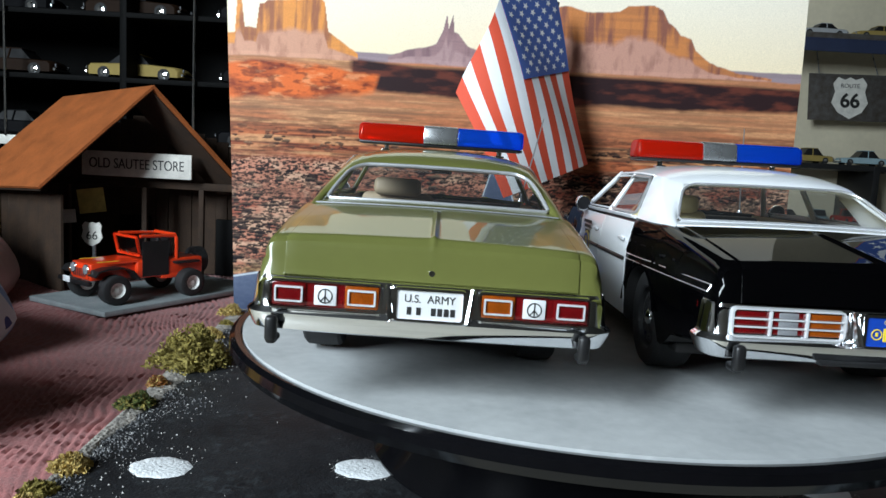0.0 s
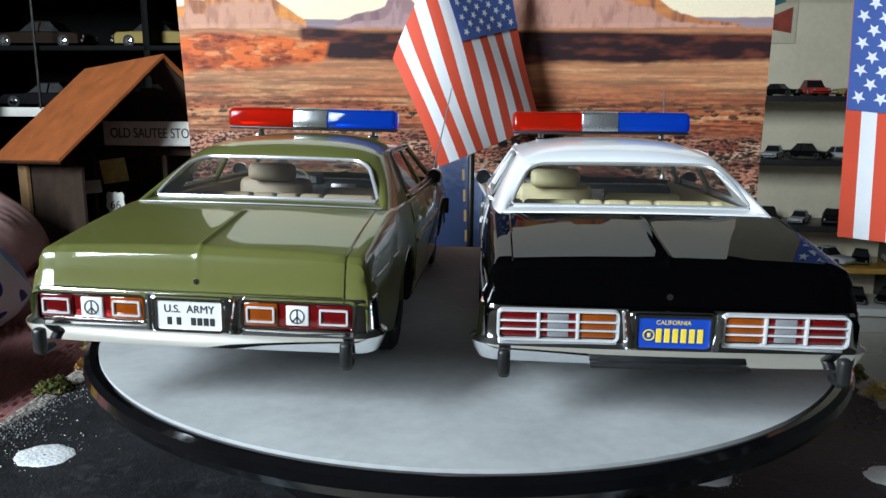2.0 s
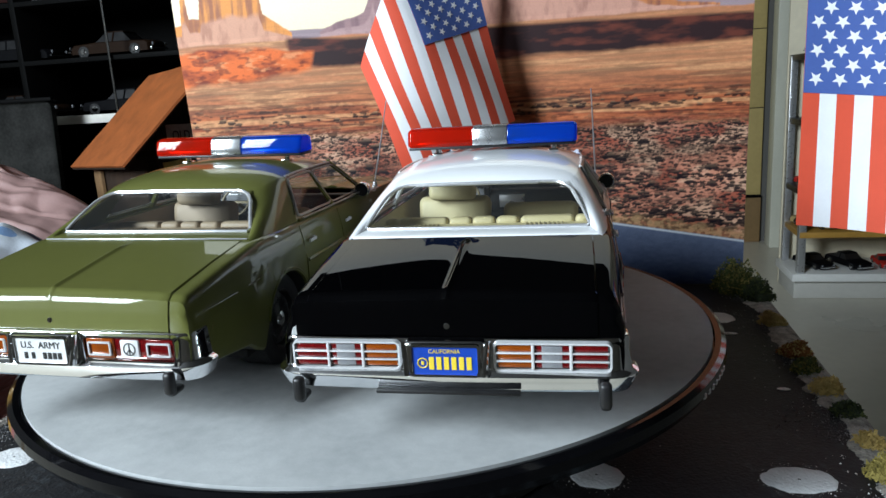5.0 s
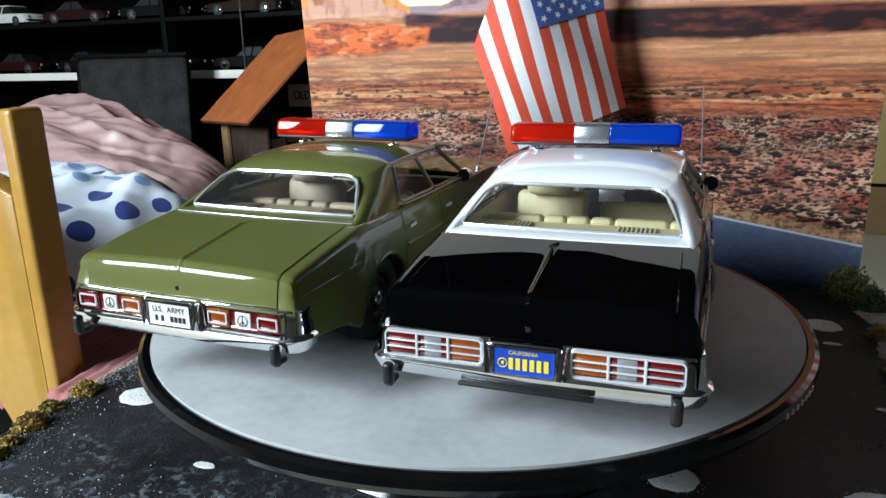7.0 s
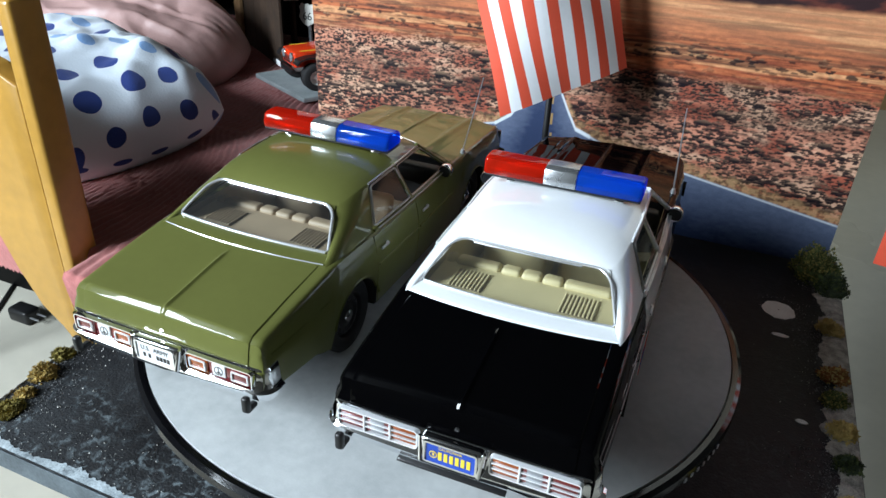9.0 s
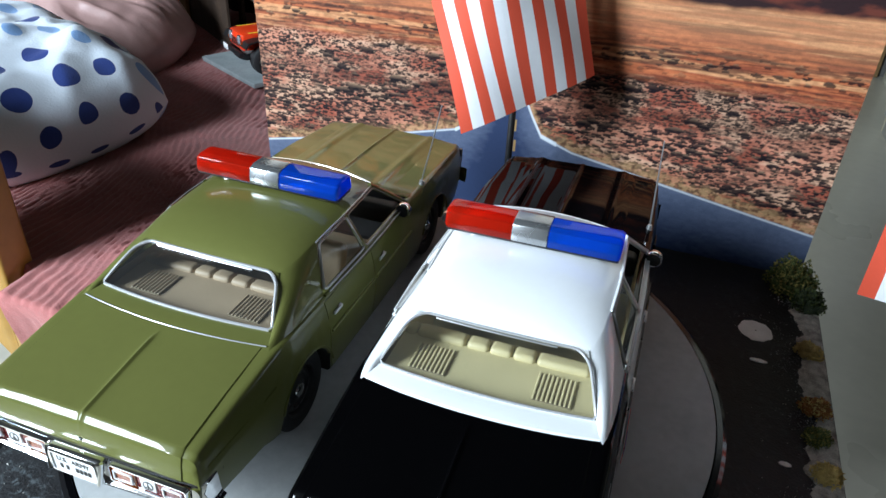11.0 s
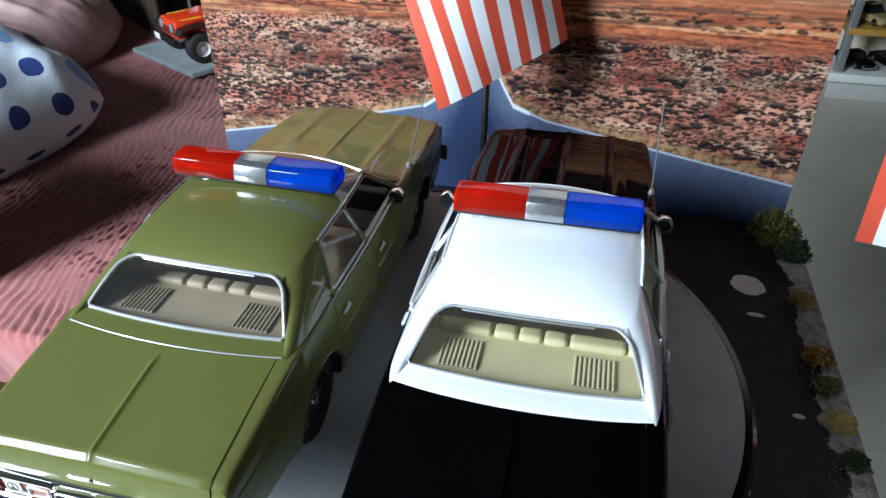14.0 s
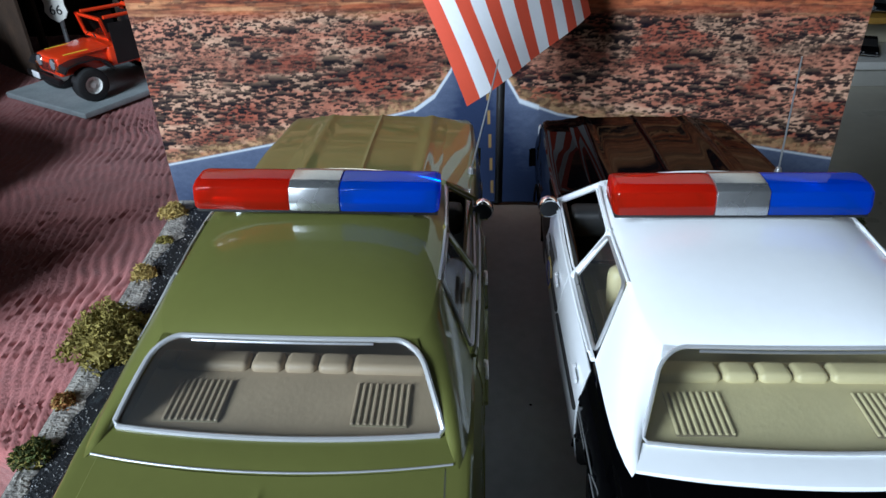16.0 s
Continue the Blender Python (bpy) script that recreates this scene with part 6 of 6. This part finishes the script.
part("roof_patch", bm, BLACK_PLASTIC, store, "dark oval patch on the roof")
sgm = Matrix.Translation((-0.728, 1.150, 0.047)) @ pose(0, 0, 0, 0, 0, 0)
sg = part("store_sign", box((0.233, 0.006, 0.052), (0, 0, 0), 0.001), SIGN_GREY, store, "faded grey name board")
sg.matrix_basis = sgm
words("OLD SAUTEE STORE", 0.030, pose(0, -0.0035, 0, 90), INK_BLACK, sg, width=0.20)
part("sign_hanger", tube([(-0.735, 1.155, 0.06), (-0.735, 1.26, 0.09)], 0.003, 6), RAW_WOOD, store)
ym = part("notice", box((0.05, 0.003, 0.05), (0, 0, 0), 0.0006), mat("yellow_notice", (0.60, 0.50, 0.15), 0.8, var=0.4, scale=60), store, "yellow stained notice")
ym.matrix_basis = pose(-0.80, 1.10, -0.030, 0, -8, 20)
for i, (x, y, z) in enumerate(((-0.858, 1.1115, -0.066),)):
    part("notice", box((0.035, 0.003, 0.028), (0, 0, 0), 0.0006), SIGN_GREY, store).matrix_basis = pose(x, y, z, 0, 5 * i - 5, 20)

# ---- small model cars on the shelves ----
# red, brown and green are darkened to carry the cabinet's dim light
CAR_COLS = {"pale yellow": (0.34, 0.25, 0.08), "shade-darkened red": (0.022, 0.005, 0.004), "brown": (0.018, 0.009, 0.005), "black": (0.004, 0.004, 0.005), "silver": (0.42, 0.43, 0.44), "pale blue": (0.30, 0.42, 0.46),
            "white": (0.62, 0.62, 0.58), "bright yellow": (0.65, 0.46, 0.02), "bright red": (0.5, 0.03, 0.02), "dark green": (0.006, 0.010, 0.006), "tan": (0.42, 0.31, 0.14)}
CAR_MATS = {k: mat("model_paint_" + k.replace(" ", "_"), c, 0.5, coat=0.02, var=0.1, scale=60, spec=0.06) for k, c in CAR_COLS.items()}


def mini_car(color, length, m, old=False, group="model cars on the shelves"):
    """A small car, front towards +x."""
    c = thing("model_car", color + " die-cast model car on a shelf", "model car", m, group)
    L, wd = length, length * 0.36
    hh = L * (0.30 if old else 0.26)
    def prof(y):
        s = 1 - 0.10 * abs(y) ** 3
        return [(-L / 2 * s, L * 0.05), (-L / 2 * s, L * 0.13), (-L * 0.47 * s, L * 0.155), (-L * 0.2, L * 0.165), (L * 0.14, L * 0.165), (L * 0.46 * s, L * 0.145), (L / 2 * s, L * 0.11), (L / 2 * s, L * 0.05)]
    ks = (-1, -0.9, -0.5, 0, 0.5, 0.9, 1)
    bm = grid([[(x, k * wd / 2, z * (1 if abs(k) < 0.95 else 0.93)) for x, z in prof(k)] for k in ks])
    for k in (-1, 1):
        bm.faces.new([bm.verts.new((x, k * wd / 2, z * 0.93)) for x, z in prof(k)])
    bm.faces.new([bm.verts.new(p) for p in ((-L / 2, -wd / 2, L * 0.05), (L / 2, -wd / 2, L * 0.05), (L / 2, wd / 2, L * 0.05), (-L / 2, wd / 2, L * 0.05))])
    part("body", bm, CAR_MATS[color], c)
    x0, x1, r0, r1 = -L * 0.26, L * 0.16, -L * 0.15, L * 0.05
    rows = [[(x0, k * wd * 0.46, L * 0.16), (r0, k * wd * 0.36, hh), (r1, k * wd * 0.36, hh), (x1, k * wd * 0.46, L * 0.16)] for k in (-1, 1)]
    gb = grid(rows)
    for k in (-1, 1):
        gb.faces.new([gb.verts.new(p) for p in rows[(k + 1) // 2]])
    part("window_glass", gb, BLACK_PLASTIC, c, "dark windows")
    part("roof", box((r1 - r0 + L * 0.02, wd * 0.74, L * 0.012), ((r0 + r1) / 2, 0, hh + L * 0.003), L * 0.004), CAR_MATS[color], c)
    for sx in (-1, 1):
        part("pillar", tube([((r0 + r1) / 2, sx * wd * 0.365, hh), ((r0 + r1) / 2 + 0.01 * L, sx * wd * 0.465, L * 0.16)], L * 0.009, 6), CAR_MATS[color], c)
    ty = lathe([(0.0001, L * 0.028), (L * 0.035, L * 0.03), (L * 0.062, L * 0.028), (L * 0.066, L * 0.018), (L * 0.066, -L * 0.02), (0.0001, -L * 0.02)], 18)
    hb = lathe([(0.0001, L * 0.036), (L * 0.02, L * 0.034), (L * 0.036, L * 0.031)], 14)
    w0 = part("wheel", ty, RUBBER, c)
    h0 = part("hub", hb, CHROME, w0)
    k = 0
    for x in (-L * 0.3, L * 0.31):
        for sx in (1, -1):
            w = w0 if k == 0 else share("wheel", w0.data, c)
            if k:
                share("hub", h0.data, w)
            w.matrix_basis = pose(x, sx * wd * 0.43, L * 0.066, -90 * sx)
            k += 1
    for e in (-1, 1):
        part("bumper", tube([(e * L * 0.49, -wd * 0.46, L * 0.075), (e * L * 0.51, 0, L * 0.075), (e * L * 0.49, wd * 0.46, L * 0.075)], L * 0.014, 6), CHROME, c)
        for sx in (-1, 1):
            part("lamp", lathe([(0.0001, L * 0.012), (L * 0.016, L * 0.009), (L * 0.02, 0)], 12, pose(e * L * 0.49, sx * wd * 0.36, L * 0.115, 0, 90 * e)), CLEAR_LENS, c)
    return c


# dark cabinet behind the bed
cab = thing("display_cabinet", "tall black display cabinet full of model cars", "cabinet")
CX0, CX1, CY, CZ0, CZ1 = -2.615, -0.35, 1.62, -0.62, 1.30
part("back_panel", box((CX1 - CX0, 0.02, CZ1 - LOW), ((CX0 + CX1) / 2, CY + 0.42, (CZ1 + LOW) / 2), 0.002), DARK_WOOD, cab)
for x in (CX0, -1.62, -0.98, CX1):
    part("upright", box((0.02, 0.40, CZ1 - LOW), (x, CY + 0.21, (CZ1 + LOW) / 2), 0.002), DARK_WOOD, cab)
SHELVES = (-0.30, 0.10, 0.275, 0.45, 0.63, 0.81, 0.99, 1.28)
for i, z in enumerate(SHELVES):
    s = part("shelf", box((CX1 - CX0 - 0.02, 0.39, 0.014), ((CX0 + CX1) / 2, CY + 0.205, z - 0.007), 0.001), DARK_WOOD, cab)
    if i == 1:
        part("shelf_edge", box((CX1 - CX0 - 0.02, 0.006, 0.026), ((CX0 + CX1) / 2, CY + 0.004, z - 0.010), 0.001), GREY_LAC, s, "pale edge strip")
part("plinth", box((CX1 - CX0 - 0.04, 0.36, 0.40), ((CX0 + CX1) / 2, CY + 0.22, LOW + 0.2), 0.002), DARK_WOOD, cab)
for x in (-1.30, -0.78):
    part("chrome_rod", tube([(x, CY + 0.0, 0.10), (x, CY + 0.0, 1.28)], 0.004, 8), CHROME, cab)
rnd = random.Random(12)
# cabinet cars: near-black paints in place of the weak light on these shelves
cols = ["shade-darkened red", "black", "brown", "black", "dark green", "black", "brown", "shade-darkened red", "black", "black", "brown", "dark green"]
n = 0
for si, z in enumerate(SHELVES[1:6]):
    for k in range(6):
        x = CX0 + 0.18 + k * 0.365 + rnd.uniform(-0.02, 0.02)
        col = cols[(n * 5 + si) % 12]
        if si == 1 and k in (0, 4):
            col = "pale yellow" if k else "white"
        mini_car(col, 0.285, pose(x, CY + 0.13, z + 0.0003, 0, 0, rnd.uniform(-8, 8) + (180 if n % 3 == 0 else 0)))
        n += 1

case = thing("dark_case", "dark smoky plastic display case leaning behind the bed", "case")
part("panel", box((0.42, 0.02, 0.35), (0, 0, 0.175), 0.02, 3), mat("smoky_plastic", (0.030, 0.030, 0.028), 0.75, var=0.6, scale=14, grit=0.1, spec=0.08, second=(0.010, 0.010, 0.009)), case)
part("lid_edge", box((0.43, 0.03, 0.012), (0, 0, 0.356), 0.004), DARK_WOOD, case)
case.matrix_basis = pose(-1.63, 1.46, BED + 0.004, -4, 0, 4)

# tall shelf across the room, with rows of model cars
sh = thing("wall_shelf", "tall beige shelf unit with rows of model cars", "shelf")
SX0, SX1, SY, SD = 0.862, 2.20, 2.45, 0.26
part("back_panel", box((SX1 - SX0, 0.012, 2.2), ((SX0 + SX1) / 2, SY + SD + 0.007, LOW + 1.1), 0.001), BEIGE, sh)
part("plinth", box((SX1 - SX0, SD - 0.03, 0.098), ((SX0 + SX1) / 2, SY + SD / 2 + 0.012, LOW + 0.0495), 0.002), mat("grey_plinth", (0.50, 0.49, 0.45), 0.5, var=0.1, scale=6), sh)
part("shelf", box((SX1 - SX0 + 0.02, SD, 0.030), ((SX0 + SX1) / 2 - 0.005, SY + SD / 2 - 0.004, -0.652), 0.003), WHITE_LAC, sh, "white base board")
for z, zz in ((-0.637, 0.166),):
    part("upright", box((0.026, 0.03, zz - z), (SX0 + 0.016, SY + 0.02, (z + zz) / 2), 0.002), SILVER, sh, "grey metal post")
    part("upright", box((0.026, 0.03, zz - z), (SX0 + 0.016, SY + SD - 0.02, (z + zz) / 2), 0.002), SILVER, sh)
    part("upright", box((0.026, 0.03, zz - z), (SX1 - 0.03, SY + 0.02, (z + zz) / 2), 0.002), SILVER, sh)
    part("upright", box((0.026, SD, zz - z), (1.60, SY + SD / 2, (z + zz) / 2), 0.002), BLACK_PLASTIC, sh)
LEV = (-0.636, -0.478, -0.32, -0.067, 0.17, 0.667)
for i, z in enumerate(LEV[1:]):
    wood = (PINE, BLACK_PLASTIC, BLACK_PLASTIC, BLACK_PLASTIC, TIN)[i]
    s0 = part("shelf", box((SX1 - SX0 - 0.002, SD - 0.005, 0.022), ((SX0 + SX1) / 2 + 0.004, SY + SD / 2, z - 0.0115), 0.002), wood, sh)
part("shelf_lip", box((SX1 - SX0 - 0.01, 0.006, 0.05), ((SX0 + SX1) / 2, SY + 0.001, 0.62), 0.001), mat("navy_strip", (0.02, 0.03, 0.07), 0.5, var=0.2, scale=20), s0, "dark blue strip")
rnd = random.Random(5)
small = ["silver", "tan", "bright red", "white", "silver", "black", "bright red", "pale blue", "tan", "dark green", "silver", "black"]
n = 0
for li, z in enumerate(LEV):
    x = SX0 + 0.09
    while x < SX1 - 0.12:
        side = li >= 4 and x > 1.25
        col = small[(n * 7 + li * 3) % 12]
        if li == 0:
            col = "bright yellow" if 1.22 < x < 1.34 else ("black", "black", "bright red", "silver")[n % 4]
        if side:
            col = ("pale blue", "tan", "silver", "pale yellow")[n % 4]
        lg = 0.20 if side else rnd.uniform(0.15, 0.20)
        step_x = 0.225 if side else 0.125
        mini_car(col, lg, pose(x + (0.05 if side else 0), SY + 0.12, z + 0.0004, 0, 0, 180 + rnd.uniform(-6, 6) if side else -90 + rnd.uniform(-40, 40)), old=rnd.random() < 0.6, group="model cars on the tall shelf")
        x += step_x
        n += 1
for x, y, w, h, c1 in ((1.02, 0.50, 0.30, 0.24, "turquoise"),):
    pic = thing("wall_picture", "faded turquoise and red car picture above the shelf", "picture", pose(x, SY + SD - 0.004, y))
    part("sheet", box((w, 0.003, h), (0, 0, 0), 0.0005), BEIGE, pic)
    part("red_shape", prism([(-0.13, -0.10), (0.02, -0.06), (0.13, -0.08), (0.13, 0.02), (0.06, -0.01), (-0.13, -0.07)], 0.002, "y", -0.0042), mat("faded_red", (0.42, 0.08, 0.05), 0.8, var=0.4, scale=20), pic, "faded red shape")
    part("blue_shape", prism([(-0.13, -0.02), (0.0, 0.0), (0.10, 0.04), (0.08, 0.10), (-0.13, 0.10)], 0.002, "y", -0.0042), mat("faded_turquoise", (0.08, 0.24, 0.28), 0.8, var=0.4, scale=20), pic, "faded turquoise shape")
plate = thing("tin_sign", "rusty dark tin sign with a white shield", "sign", pose(1.545, SY + 0.16, 0.445, -6, -1, 0))
part("tin", box((0.335, 0.004, 0.19), (0, 0, 0), 0.0012), TIN, plate)
SG = 2.75
s2 = part("shield", prism([(a * SG, b * SG) for a, b in shield], 0.0016, "y", -0.004), SIGN_GREY, plate, "worn white shield")
words("66", 0.080, pose(0.0, -0.0043, -0.016, 90), INK_BLACK, s2, bold=0.002)
words("ROUTE", 0.024, pose(0.0, -0.0043, 0.046, 90), INK_BLACK, s2)
for sx in (-0.12, 0.12):
    part("hanger", tube([(sx, 0.01, 0.09), (sx * 0.95, 0.05, 0.20)], 0.0025, 6), SILVER, plate)

# wall end and panelling beside the shelf
tagged(part("trim", box((0.105, 0.10, HIGH - LOW - 0.002), (1.018, 3.38, (HIGH + LOW) / 2), 0.004), mat("cream_paint", (0.60, 0.60, 0.50), 0.5, var=0.08, scale=8, grit=0.1)), "cream painted wall end beside the panelling", "trim", kind="structure")
pan = thing("wall_panelling", "ochre wooden wall panelling with a brown skirting", "panelling", kind="structure")
OCH = mat("ochre_panel", (0.50, 0.38, 0.15), 0.55, var=0.15, scale=6, grit=0.1)
for x in (0.20, 0.58, 0.95):
    for z0, z1 in ((-0.494, -0.062), (-0.058, 0.316), (0.32, 0.74), (0.744, 1.2)):
        part("panel", box((0.376, 0.012, z1 - z0), (x - 0.19, 3.485, (z0 + z1) / 2), 0.001), OCH, pan)
part("skirting", box((1.14, 0.02, 0.23), (0.38, 3.48, LOW + 0.116), 0.002), mat("brown_skirting", (0.26, 0.16, 0.07), 0.5, var=0.2, scale=8), pan)
part("skirting_cap", box((1.14, 0.024, 0.012), (0.38, 3.478, LOW + 0.238), 0.002), DARK_WOOD, pan)

# cable and plug on the floor
cb = thing("power_cable", "black cable with a plug lying on the floor", "cable")
part("wire", tube([(-1.37 + 0.19 * t + 0.02 * math.sin(t * 5), 0.60 - 0.28 * t - 0.05 * math.sin(t * 3), LOW + 0.004) for t in np.linspace(-0.5, 2.6, 30)], 0.004, 8), BLACK_PLASTIC, cb)
part("plug", box((0.06, 0.04, 0.035), (-1.24, 0.54, LOW + 0.019), 0.008, 3), BLACK_PLASTIC, cb)
for k in (-1, 1):
    part("prong", tube([(-1.21, 0.54 + k * 0.009, LOW + 0.02), (-1.185, 0.54 + k * 0.009, LOW + 0.02)], 0.0025, 6), SILVER, cb)
